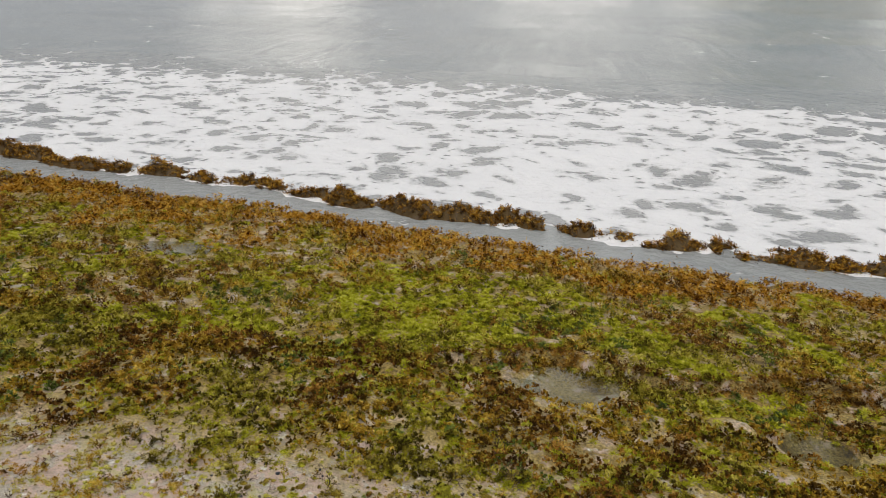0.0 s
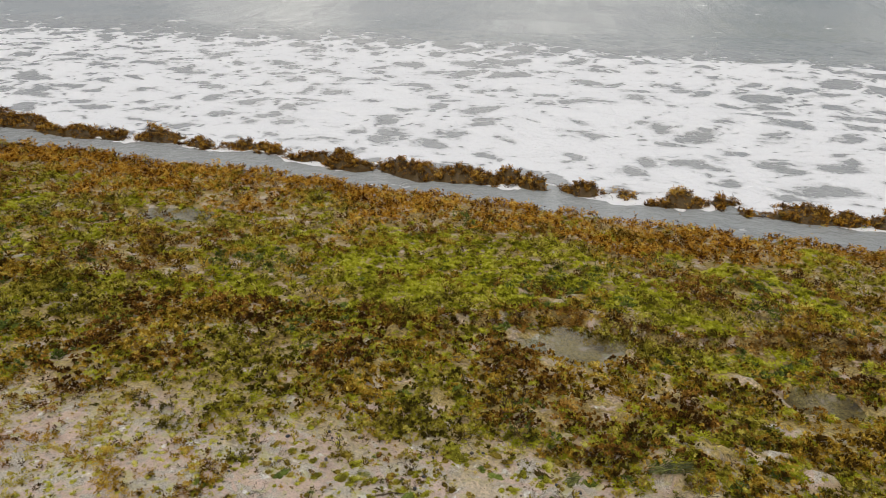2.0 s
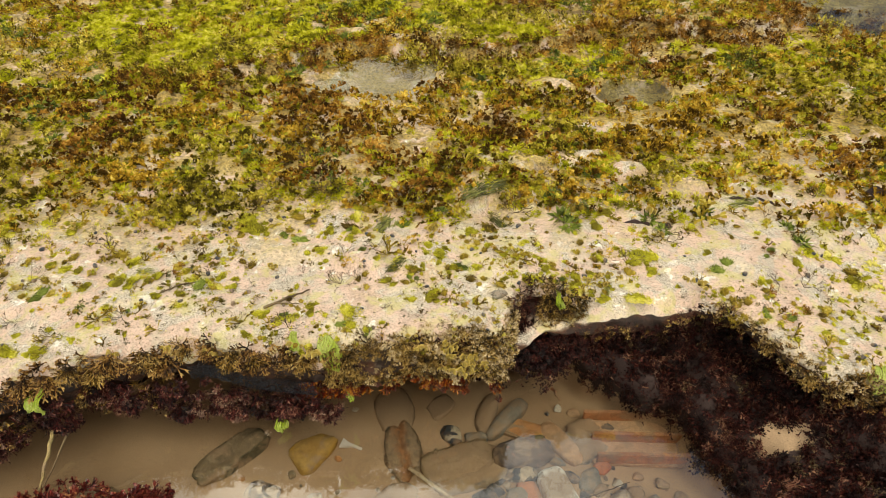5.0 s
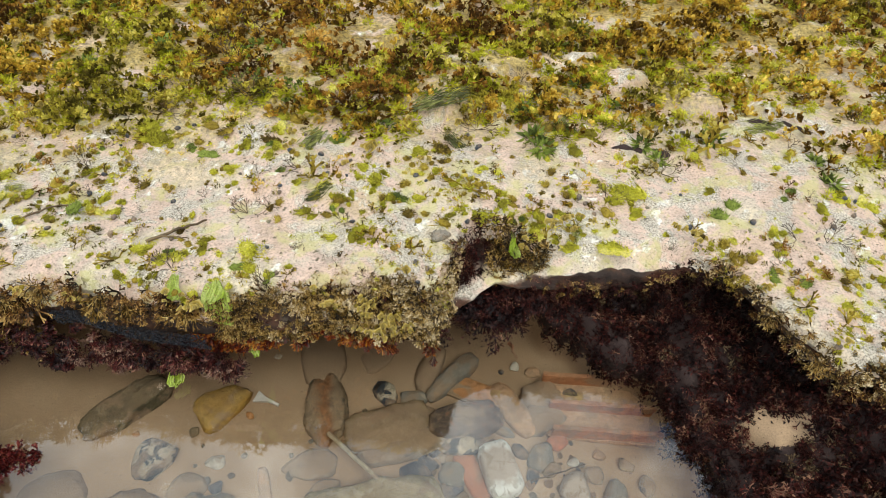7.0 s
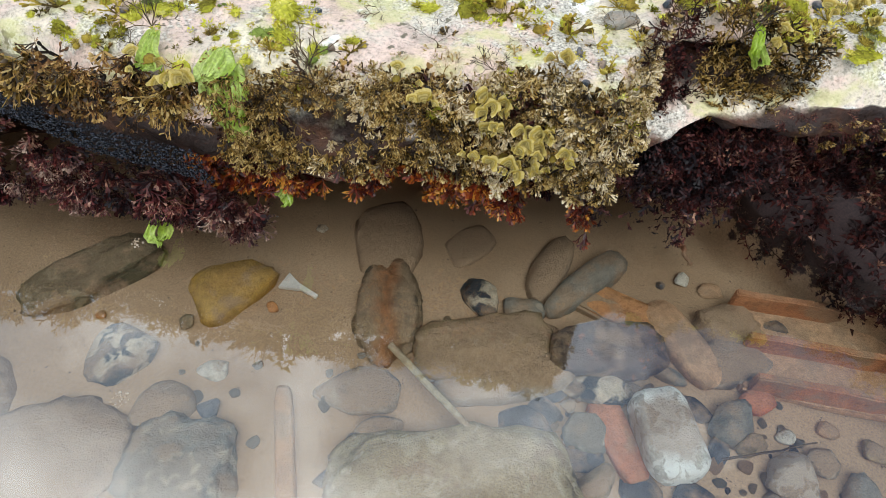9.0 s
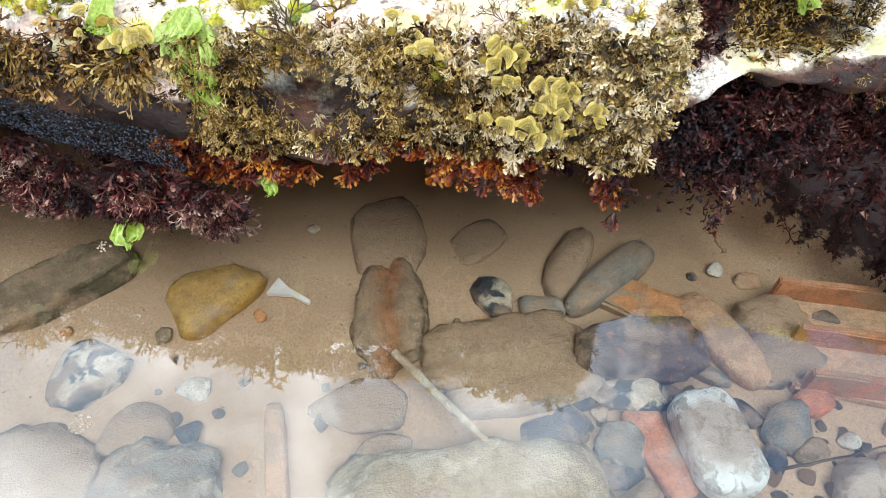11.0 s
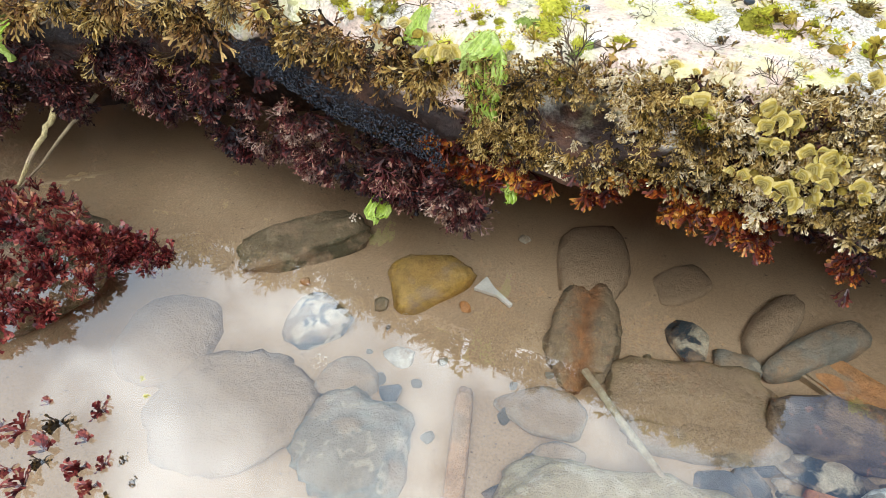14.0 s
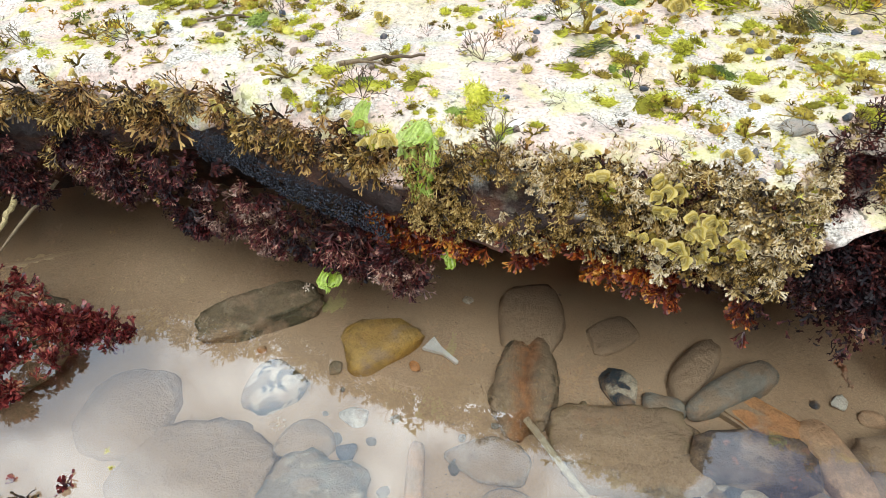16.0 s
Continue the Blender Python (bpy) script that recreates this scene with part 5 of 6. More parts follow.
plant("orange_weed", T_WIDE[:3] + T_LEAF, p[k], np.array([0, -0.6, -0.6]), r.uniform(0.009, 0.021, k.sum()), M_ORANGE, "orange-red seaweed fringe just above the water", "seaweed", "orange fringe")
r = np.random.default_rng(63)
a, q = r.uniform(0, 6.3, 60), np.sqrt(r.uniform(0, 1, 60))
x, z = 0.262 + 0.034 * q * np.cos(a), 0.284 + 0.024 * q * np.sin(a)
scatter("hollow_turf", low, np.stack([x, lip_y(x) + 0.046, z], 1), np.array([0, -1, 0.3]), r.uniform(0.004, 0.009, 60), M_OLIVE, "thin olive turf inside a hollow of the face", "seaweed")
# the dark hollow under the arch and the hump beside it
r = np.random.default_rng(15)
x, y = r.uniform(0.56, 1.34, 7000), r.uniform(0.78, 1.34, 7000)
z = floor_z(x, y)
k = (z > pool_z(x, y) - 0.06) & (y < back_y(x) + 0.02) & ~(((x - 1.02) / 0.045) ** 2 + ((y - 0.93) / 0.03) ** 2 + 0.8 * fbm(x, y, 30.0, 2, 5.0) < 0.8)
k &= (z < pool_z(x, y) + 0.03) | (r.uniform(0, 1, len(x)) < 0.6)
P = np.stack([x, y, z + 0.002], 1)[k]
hue = fbm(P[:, 0], P[:, 1], 13.0, 2, 23.0) + r.normal(0, 0.12, len(P))
for lo, hi, m, nm, lab in ((0.3, 9, M_WINE, "wine_red_weed", "wine-red seaweed patches on the dark hump"), (-9, -0.36, M_WIRY, "brown_weed", "brown seaweed patches on the dark hump")):
    k = (hue > lo) & (hue < hi)
    scatter(nm, T_SPRAY, P[k] + [0, 0, 0.004], np.array([-0.1, -0.5, 0.7]), r.uniform(0.011, 0.021, k.sum()), m, lab, "seaweed")
scatter("purple_weed", T_BUSHY_FAR, P[::2] - [0, 0, 0.004], np.array([-0.1, -0.5, 0.7]), r.uniform(0.018, 0.03, len(P[::2])), M_PURPLE, "dark purple undergrowth over the rock hump", "seaweed")
P = P[(hue < 0.3) & (hue > -0.36)]
scatter("purple_weed", T_SPRAY + T_CRISP[:3], P, np.array([-0.1, -0.5, 0.7]), r.uniform(0.011, 0.023, len(P)), M_PURPLE, "dark purple seaweed over the rock hump under the arch", "seaweed")
pick = np.where((P[:, 1] > 0.85) & (P[:, 0] < 1.25))[0][::16][:190]
plant("trailing_weed", T_TRESS, P[pick] + [0, 0.01, 0.012], np.array([-0.35, -0.85, -0.2]), r.uniform(0.035, 0.075, len(pick)), M_PURPLE, "dark purple weed trailing down the hump", "seaweed", "weeds trailing down the hump")
k2 = r.uniform(0, 1, len(P)) < 0.06
scatter("mauve_weed", T_FINE, P[k2], np.array([-0.1, -0.5, 0.7]), r.uniform(0.009, 0.016, k2.sum()), M_MAUVE, "faded mauve sprays on the dark hump", "seaweed")
p, r = on_face(190, 0.56, 0.68, 0.17, 0.225, -0.05, -0.008, 16)
plant("purple_weed", T_DROOP + T_SPRAY, p, np.array([0, -0.7, -0.6]), r.uniform(0.009, 0.017, len(p)), M_PURPLE, "purple seaweed hanging under the pale lip", "seaweed", "weeds under the lip")
p, r = on_face(440, 0.93, 1.30, 0.262, 0.328, -0.012, 0.014, 17)
k = np.arange(len(p)) % 3 == 0
plant("arch_frill", T_LEAF + T_FINE, p[k], np.array([-0.4, -0.9, 0.0]), r.uniform(0.008, 0.015, k.sum()), M_DUSKY, "brown lace of seaweed along the arch edge", "seaweed", "frills along the arch")
k = ~k & (p[:, 2] > 0.275)
plant("arch_frill", T_DROOP + T_LEAF, p[k], np.array([-0.4, -0.9, 0.0]), r.uniform(0.007, 0.013, k.sum()), M_BLEACH, "beige seaweed frills along the arch edge", "seaweed", "frills along the arch")
# a thin brown nap on the front of the lip
r = np.random.default_rng(57)
x = r.uniform(0.66, 0.97, 170)
u = r.uniform(0, 0.7, 170)
z = lip_z(x) + 0.004 + u * 0.055
y = lip_y(x) * (1 - u * 0.5) + rim_y(x) * u * 0.5 - 0.004
for i, (m, lab) in enumerate(((M_PURPLE, "dark purple-brown weed nap on the lip of the arch"), (M_BROWN, "brown weed nap on the lip of the arch"))):
    pick = np.arange(170) % 3 // 2 == i
    plant("lip_weed", T_DROOP + T_FINE, np.stack([x, y, z], 1)[pick], np.array([0, -0.8, -0.3]), r.uniform(0.006, 0.012, pick.sum()), m, lab, "seaweed", "weeds on the lip")
# growth in the little alcove above the lip
r = np.random.default_rng(19)
x, u = r.uniform(0.536, 0.69, 260), r.uniform(0, 1, 260)
y = (lip_y(x) + 0.032) * (1 - u) + (rim_y(x) + 0.004) * u
z = lip_z(x) + 0.014 + 0.075 * u ** 1.5
# the shady left end gets darker weed, so its shade is partly colour
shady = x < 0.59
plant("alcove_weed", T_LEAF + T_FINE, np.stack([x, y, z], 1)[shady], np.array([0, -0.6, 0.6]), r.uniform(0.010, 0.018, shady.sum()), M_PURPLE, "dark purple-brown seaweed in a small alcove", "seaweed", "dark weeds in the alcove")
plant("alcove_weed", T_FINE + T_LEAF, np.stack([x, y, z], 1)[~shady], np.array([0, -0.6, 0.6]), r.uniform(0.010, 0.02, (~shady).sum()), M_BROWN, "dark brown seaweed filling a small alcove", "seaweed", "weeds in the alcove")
# ---- stones and debris on the pool floor ----
def stone(name, label, category, x, y, length, width, height, rot, m, power=2.6, taper=0.0, rough=0.08, sink=0.35, tilt=(0, 0), seed=0, detail=3, kind="", furrow=0.0, chip=True):
    """A stone: a rounded block with a taper, worn unevenly, bedded in the floor."""
    bm = bmesh.new()
    bmesh.ops.create_icosphere(bm, subdivisions=detail, radius=1)
    off = Vector((seed * 3.7, seed * 1.3, seed * 2.1))
    r = np.random.default_rng(5000 + seed)
    chips = [(Vector(unit(r.normal(0, 1, 3) * [1, 1, 0.7])), r.uniform(0.58, 0.92)) for _ in range(13 if chip else 0)]
    for v in bm.verts:
        c = v.co.normalized()
        s = (abs(c.x) ** power + abs(c.y) ** power + abs(c.z) ** power) ** (-1 / power)
        c = c * s
        k = 1 + 1.7 * rough * (noise.fractal(c * 1.1 + off, 0.8, 2.0, 3) + 0.45 * noise.fractal(c * 3.5 + off, 0.8, 2.0, 4))
        c = c * k
        for side, cut in chips:
            over = c.dot(side) - cut
            if over > 0:
                c = c - side * over * 0.85
        c.y *= 1 + taper * c.x
        if furrow and c.z > 0:
            c.z -= furrow * math.exp(-((c.y - 0.1 * math.sin(3 * c.x)) / 0.16) ** 2)
        v.co = Vector((c.x * length / 2, c.y * width / 2, c.z * height / 2))
    me = bpy.data.meshes.new(name)
    bm.to_mesh(me)
    bm.free()
    me.materials.append(m)
    me.polygons.foreach_set("use_smooth", np.full(len(me.polygons), True))
    ob = new(name, me)
    z = float(floor_z(np.array([x]), np.array([y]))[0])
    ob.matrix_basis = pose(x, y, z + height * (0.5 - sink), tilt[0] - 10, tilt[1], 0) @ pose(0, 0, 0, 0, 0, rot)
    return tagged(ob, label, category, kind=kind)


S_GREY = stone_shader("grey_stone", (0.20, 0.20, 0.175), (0.36, 0.345, 0.30), (0.42, 0.38, 0.30), 0.66, dust=0.22)
S_BROWN = stone_shader("silty_brown_stone", (0.28, 0.20, 0.11), (0.48, 0.36, 0.20), (0.14, 0.11, 0.06), 0.64, dust=0.95)
S_BUFF = stone_shader("yellow_buff_stone", (0.44, 0.36, 0.20), (0.62, 0.54, 0.34), (0.70, 0.64, 0.46), 0.6)
S_RUSTY = stone_shader("rusty_stone", (0.20, 0.15, 0.09), (0.36, 0.27, 0.17), (0.12, 0.10, 0.07), 0.58, spot_scale=70, dust=0.45, vein=(0.34, 0.13, 0.04))
S_SILT = stone_shader("sand_coated_stone", (0.36, 0.25, 0.16), (0.48, 0.35, 0.235), dust=0.95)
S_YELLOW = stone_shader("ochre_stone", (0.44, 0.24, 0.04), (0.62, 0.40, 0.10), dust=0.25)
S_DARK = stone_shader("dark_mossy_stone", (0.07, 0.065, 0.035), (0.21, 0.18, 0.10), (0.30, 0.26, 0.17), 0.62, dust=0.4)
S_SLATE = stone_shader("blue_grey_slate", (0.02, 0.03, 0.045), (0.09, 0.11, 0.14), dust=0.08)
S_PURPLE = stone_shader("purple_grey_stone", (0.05, 0.044, 0.043), (0.18, 0.13, 0.115), (0.28, 0.13, 0.09), 0.64, spot_scale=80, dust=0.15)
S_RED = stone_shader("worn_terracotta", (0.52, 0.17, 0.08), (0.68, 0.29, 0.16), dust=0.25)
S_ORANGE = stone_shader("orange_fired_clay", (0.55, 0.21, 0.06), (0.72, 0.36, 0.14), dust=0.25)
S_TAN = stone_shader("tan_clay_stone", (0.56, 0.32, 0.17), (0.70, 0.46, 0.28), dust=0.25)
S_WHITE = stone_shader("white_crusted_stone", (0.34, 0.33, 0.28), (0.66, 0.66, 0.60), (0.84, 0.86, 0.82), 0.47, 18, spot_scale=90, heart=0.055)
S_PALE = stone_shader("pale_silted_stone", (0.36, 0.28, 0.20), (0.54, 0.45, 0.34), (0.16, 0.15, 0.14), 0.63, 12, spot_scale=24, dust=0.95)
S_MOTTLE = stone_shader("dark_and_cream_mottled_stone", (0.5, 0.42, 0.3), (0.62, 0.54, 0.42), (0.045, 0.06, 0.075), 0.49, 10, spot_scale=38, dust=0.0)
S_CREAM = stone_shader("cream_shell_white", (0.6, 0.55, 0.45), (0.75, 0.72, 0.63), dust=0.25)

S_BRICK = stone_shader("dusty_orange_brick", (0.52, 0.20, 0.085), (0.66, 0.32, 0.16), dust=0.3)
S_CRUST = stone_shader("rough_encrusted_stone", (0.16, 0.17, 0.155), (0.38, 0.36, 0.30), (0.48, 0.43, 0.34), 0.6, 20, spot_scale=60, dust=0.45)
S_STICK = stone_shader("weathered_pale_wood", (0.50, 0.44, 0.30), (0.68, 0.60, 0.43), dust=0.2)
S_REED = stone_shader("dry_reed", (0.40, 0.30, 0.12), (0.6, 0.48, 0.22), dust=0.25)

stone("stone", "dark mossy slab half buried in sand", "stone", -0.062, 1.073, 0.155, 0.062, 0.046, 38, S_DARK, 3.2, 0.08, 0.1, 0.36, seed=1, detail=4, chip=False)
stone("stone", "ochre-yellow wedge-shaped stone on the sand", "stone", 0.110, 1.066, 0.102, 0.064, 0.04, 33, S_YELLOW, 2.8, -0.42, 0.08, 0.3, seed=2, chip=False)
stone("stone", "sunken stone under a skin of sand", "stone", 0.285, 1.155, 0.125, 0.08, 0.03, -80, S_SILT, 2.8, 0, 0.1, 0.45, seed=3, chip=False)
stone("stone", "rusty brown stone split by a furrow", "stone", 0.296, 1.052, 0.135, 0.080, 0.036, -84, S_RUSTY, 2.4, 0.05, 0.12, 0.34, seed=4, detail=4, furrow=0.28, chip=False)
stone("stone", "flat three-cornered stone veiled with sand", "stone", 0.383, 1.157, 0.09, 0.062, 0.02, 45, S_SILT, 2.2, 0.3, 0.06, 0.45, seed=5)
stone("stone", "black and cream stone standing out of the sand", "stone", 0.406, 1.074, 0.074, 0.040, 0.03, -66, S_MOTTLE, 7, -0.15, 0.1, 0.25, seed=6)
stone("stone", "long grey river stone lying aslant", "stone", 0.530, 1.103, 0.126, 0.037, 0.034, 42, S_GREY, 3.2, 0.25, 0.05, 0.15, seed=7, chip=False)
stone("stone", "silt-coated long stone behind a grey one", "stone", 0.490, 1.128, 0.105, 0.043, 0.028, 66, S_SILT, 2.8, -0.1, 0.08, 0.35, seed=8, chip=False)
stone("stone", "small dark wedge stone on sand", "stone", 0.458, 1.066, 0.052, 0.03, 0.02, 3, S_GREY, 3.0, -0.2, 0.1, 0.25, seed=9, chip=False)
stone("brick_piece", "orange fired-clay brick fragment", "brick", 0.565, 1.073, 0.10, 0.042, 0.018, -27, S_ORANGE, 7, 0, 0.02, 0.1, seed=10, chip=False)
stone("stone", "broad flat brown stone with worn edges", "stone", 0.411, 1.006, 0.155, 0.088, 0.04, 8, S_BROWN, 2.9, 0.1, 0.1, 0.25, seed=11, detail=4, chip=False)
stone("stone", "pale slab under the broad brown stone", "stone", 0.432, 0.972, 0.16, 0.05, 0.03, 15, S_PALE, 3, 0.1, 0.08, 0.2, seed=12, chip=False)
stone("stone", "purple-grey speckled blocky stone", "stone", 0.545, 1.012, 0.122, 0.06, 0.046, 6, S_PURPLE, 4.2, 0.08, 0.11, 0.2, seed=13, detail=4, chip=False)
stone("stone", "long tan clay stone leaning aslant", "stone", 0.635, 1.032, 0.118, 0.046, 0.03, -60, S_TAN, 3.2, -0.1, 0.015, 0.2, seed=14, chip=False)
stone("stone", "rounded sand-coated lump of stone", "stone", 0.691, 1.057, 0.078, 0.058, 0.035, 6, S_SILT, 2.4, 0, 0.14, 0.3, seed=15, chip=False)
stone("stone", "rounded pale lump beside the brick", "stone", 0.686, 1.012, 0.085, 0.055, 0.03, 8, S_PALE, 2.4, 0, 0.14, 0.3, seed=16, chip=False)
stone("pebble", "dark oval pebble in the brick channel", "pebble", 0.745, 1.059, 0.042, 0.030, 0.022, 3, S_SLATE, 2.2, 0, 0.04, 0.1, seed=17)
stone("stone", "white-crusted square stone lying on the others", "stone", 0.599, 0.921, 0.096, 0.059, 0.042, -76, S_WHITE, 4.2, 0.06, 0.035, 0.0, seed=18, detail=4, chip=False)
stone("tile_piece", "red terracotta tile splinter", "tile", 0.553, 0.914, 0.09, 0.034, 0.012, -68, S_RED, 7, -0.15, 0.01, 0.0, seed=19, chip=False)
LARGE_FLAT = stone("stone", "large flat tan stone with limpet scars", "stone", 0.386, 0.845, 0.245, 0.13, 0.055, 3, S_BUFF, 3.8, 0.05, 0.1, 0.2, seed=20, detail=4, chip=False)
stone("tile_piece", "long terracotta strip on the sand", "tile", 0.212, 0.882, 0.135, 0.019, 0.016, -76, S_TAN, 7, 0.05, 0.02, 0.1, seed=22, chip=False)
stone("tile_piece", "rounded red clay lump on sand", "tile", 0.707, 0.966, 0.045, 0.03, 0.018, -10, S_RED, 2.3, 0, 0.06, 0.1, seed=23)
stone("stone", "rounded grey stone beside the brick", "stone", 0.672, 0.940, 0.053, 0.05, 0.03, 1, S_GREY, 2.8, 0, 0.1, 0.2, seed=24)
stone("stone", "small rounded brown stone", "stone", 0.690, 0.920, 0.036, 0.03, 0.022, 20, S_BROWN, 2.5, 0, 0.06, 0.2, seed=25)
stone("stone", "grey stone with bluish barnacle crust", "stone", 0.722, 0.888, 0.06, 0.055, 0.04, 4, S_WHITE, 2.6, 0, 0.1, 0.2, seed=26)
stone("stone", "black and cream mottled flat stone", "stone", 0.533, 0.968, 0.075, 0.042, 0.022, 4, S_MOTTLE, 3, 0, 0.08, 0.1, seed=27)
stone("pebble", "smooth cream pebble among dark stones", "pebble", 0.504, 0.948, 0.020, 0.017, 0.014, 9, S_CREAM, 2, 0, 0.02, 0.0, seed=28)
stone("stone", "small tan pointed stone on sand", "stone", 0.527, 0.870, 0.058, 0.032, 0.03, 51, S_BROWN, 2.6, -0.3, 0.08, 0.1, seed=29)
stone("stone", "round stone mottled blue-black and cream", "stone", 0.008, 0.972, 0.082, 0.078, 0.045, 4, S_MOTTLE, 2.3, 0, 0.08, 0.3, seed=30)
stone("pebble", "small blue-grey pebble under water", "pebble", 0.122, 0.917, 0.03, 0.028, 0.02, 6, S_SLATE, 2.2, 0, 0.08, 0.2, seed=31)
stone("boulder", "large pale rounded boulder under water", "boulder", -0.145, 0.898, 0.125, 0.125, 0.05, 10, S_SILT, 2.2, 0, 0.05, 0.5, seed=32, detail=4, chip=False)
stone("boulder", "rough dark encrusted stone", "boulder", 0.111, 0.851, 0.12, 0.112, 0.052, 8, S_CRUST, 2.6, -0.15, 0.15, 0.42, seed=33, detail=4, chip=False)
stone("stone", "pale wedge of rock under water", "stone", 0.074, 0.919, 0.066, 0.055, 0.03, 5, S_PALE, 3, -0.3, 0.1, 0.3, seed=34)
stone("stone", "thin pale grey rock sliver", "stone", 0.305, 0.909, 0.058, 0.03, 0.022, 23, S_PALE, 3, 0.2, 0.12, 0.2, seed=35)
stone("stone", "wide pale flat stone under water", "stone", 0.283, 0.948, 0.115, 0.058, 0.025, -1, S_PALE, 3, 0, 0.08, 0.4, seed=36)
stone("stone", "dark slate chip on the sand", "stone", 0.264, 0.857, 0.04, 0.022, 0.01, 40, S_SLATE, 2.6, -0.2, 0.06, 0.2, seed=37)
stone("stone", "dark blue slate between the stones", "stone", 0.460, 0.925, 0.066, 0.045, 0.022, 4, S_SLATE, 2.8, 0, 0.1, 0.35, seed=38)
stone("stone", "grey-brown rough stone among pebbles", "stone", 0.518, 0.922, 0.055, 0.05, 0.03, 7, S_GREY, 2.6, 0, 0.1, 0.3, seed=39)
stone("stone", "pale wedge with a chipped white corner", "stone", 0.111, 0.962, 0.036, 0.034, 0.012, 5, S_CREAM, 2.4, 0.3, 0.1, 0.35, seed=40)
stone("stone", "wide pinkish boulder under a skin of sand", "boulder", -0.035, 0.842, 0.175, 0.13, 0.045, 19, S_SILT, 2.5, 0, 0.14, 0.6, seed=41, detail=4, chip=False)
stone("pebble", "flat tan pebble on the sand", "pebble", 0.686, 1.112, 0.034, 0.024, 0.01, 3, S_TAN, 2.5, 0, 0.06, 0.3, seed=42)
stone("pebble", "tiny dark pebble on the sand", "pebble", 0.624, 1.114, 0.012, 0.012, 0.009, 5, S_SLATE, 2, 0, 0.05, 0.2, seed=43)
stone("stone", "slim grey wedge stone on sand", "stone", 0.611, 0.992, 0.05, 0.022, 0.02, -25, S_GREY, 2.6, 0, 0.06, 0.2, seed=44)
stone("stone", "small brown stone beside a slab", "stone", 0.481, 1.036, 0.042, 0.034, 0.02, 10, S_BROWN, 2.4, 0, 0.1, 0.2, seed=45)


# dark slates that fill the gaps between the larger stones
for k, (x, y, a, w, rot) in enumerate(((0.487, 0.965, 0.05, 0.03, 30), (0.475, 0.94, 0.045, 0.04, 70), (0.515, 0.895, 0.05, 0.035, 10), (0.575, 0.965, 0.05, 0.028, -30), (0.64, 0.955, 0.045, 0.03, -50), (0.57, 0.865, 0.05, 0.04, 20), (0.625, 0.862, 0.055, 0.04, -10), (0.655, 0.91, 0.04, 0.026, 80), (0.60, 0.842, 0.05, 0.03, 40), (0.49, 0.99, 0.04, 0.022, -15))):
    stone("slate_chip", "dark blue-grey slate wedged between the pool stones", "stone", x, y, a, w, 0.014, rot, S_SLATE, 3, 0.1, 0.06, 0.3, seed=300 + k, detail=2)
# loose stones lying between the brick and the square white stone
for k, (x, y, a, m, lab) in enumerate(((0.76, 0.905, 0.042, S_PALE, "pale rounded stone on the sand beside the brick"), (0.79, 0.87, 0.05, S_GREY, "grey rounded stone on the sand"), (0.745, 0.855, 0.036, S_BROWN, "small brown stone on the sand"), (0.82, 0.92, 0.034, S_BROWN, "brown stone near the weedy hump"), (0.70, 0.85, 0.05, S_PALE, "pale blocky stone among pebbles"), (0.655, 0.845, 0.046, S_BROWN, "tan worn stone among pebbles"), (0.845, 0.885, 0.04, S_PALE, "pale stone at the foot of the weeds"), (0.775, 0.94, 0.026, S_TAN, "small tan clay pebble by the brick"), (0.73, 0.93, 0.022, S_CREAM, "small cream pebble by the brick"))):
    stone("stone", lab, "stone", x, y, a, a * 0.8, a * 0.5, (k * 47) % 180, m, 2.6, 0.1, 0.1, 0.25, seed=330 + k)
# limpet rings and a furrow filled with sand, grown on and worn into single stones
def ring(name, parent, at, rad, m, label):
    t = np.linspace(0, 2 * np.pi, 13)[:-1]
    r = np.random.default_rng(int(rad * 1e5))
    V = []
    for q, h in ((1.0, 0.0), (0.75, 0.35), (0.45, 0.05)):
        for a in t:
            k = q * rad * (1 + r.normal(0, 0.07))
            V.append((k * math.cos(a), k * math.sin(a), h * rad))
    F = [(a + j * 12, (a + 1) % 12 + j * 12, (a + 1) % 12 + j * 12 + 12, a + j * 12 + 12) for j in range(2) for a in range(12)]
    ob = link_mesh(name, V, F, [m], parent=parent)
    ob.location = at
    return tagged(ob, label)


flat = LARGE_FLAT
for x, y, rad in ((-0.055, 0.03, 0.010), (0.005, -0.03, 0.007), (0.02, 0.035, 0.008), (-0.02, -0.005, 0.006), (0.07, 0.01, 0.007)):
    ring("limpet_scar", flat, (x, y, 0.0195), rad, S_CREAM, "cream-white ring-shaped limpet scar")


# ---- fan weed, sea lettuce, mussels and twigs on the rim ----
def part(name, v, f, m, parent, label=""):
    ob = link_mesh(name, v, f, [m], parent=parent)
    return tagged(ob, label) if label else ob


def fan_blade(r):
    """One fan of peacock weed, rolled into a funnel with an out-turned margin."""
    nu, nv = 19, 6
    span = r.uniform(3.4, 6.0)
    wide = r.uniform(0.7, 1.0)
    V = []
    for i in range(nu):
        a = (i / (nu - 1) - 0.5) * span
        for j in range(nv):
            s = 0.08 + 0.92 * j / (nv - 1)
            rad = wide * (0.22 * s + 0.42 * s ** 2) * (1 + (0.15 * math.sin(4 * a + span * 9) + 0.04 * math.sin(9 * a + span)) * s)
            z = 1.0 * s ** 0.9 - 0.07 * (s > 0.95) + 0.08 * math.sin(3 * a + span * 5) * s
            V.append((rad * math.sin(a), rad * math.cos(a), z))
    q = grid_faces(nu, nv)
    F = np.concatenate([q[:, [0, 1, 2]], q[:, [0, 2, 3]]])
    return np.array(V), F


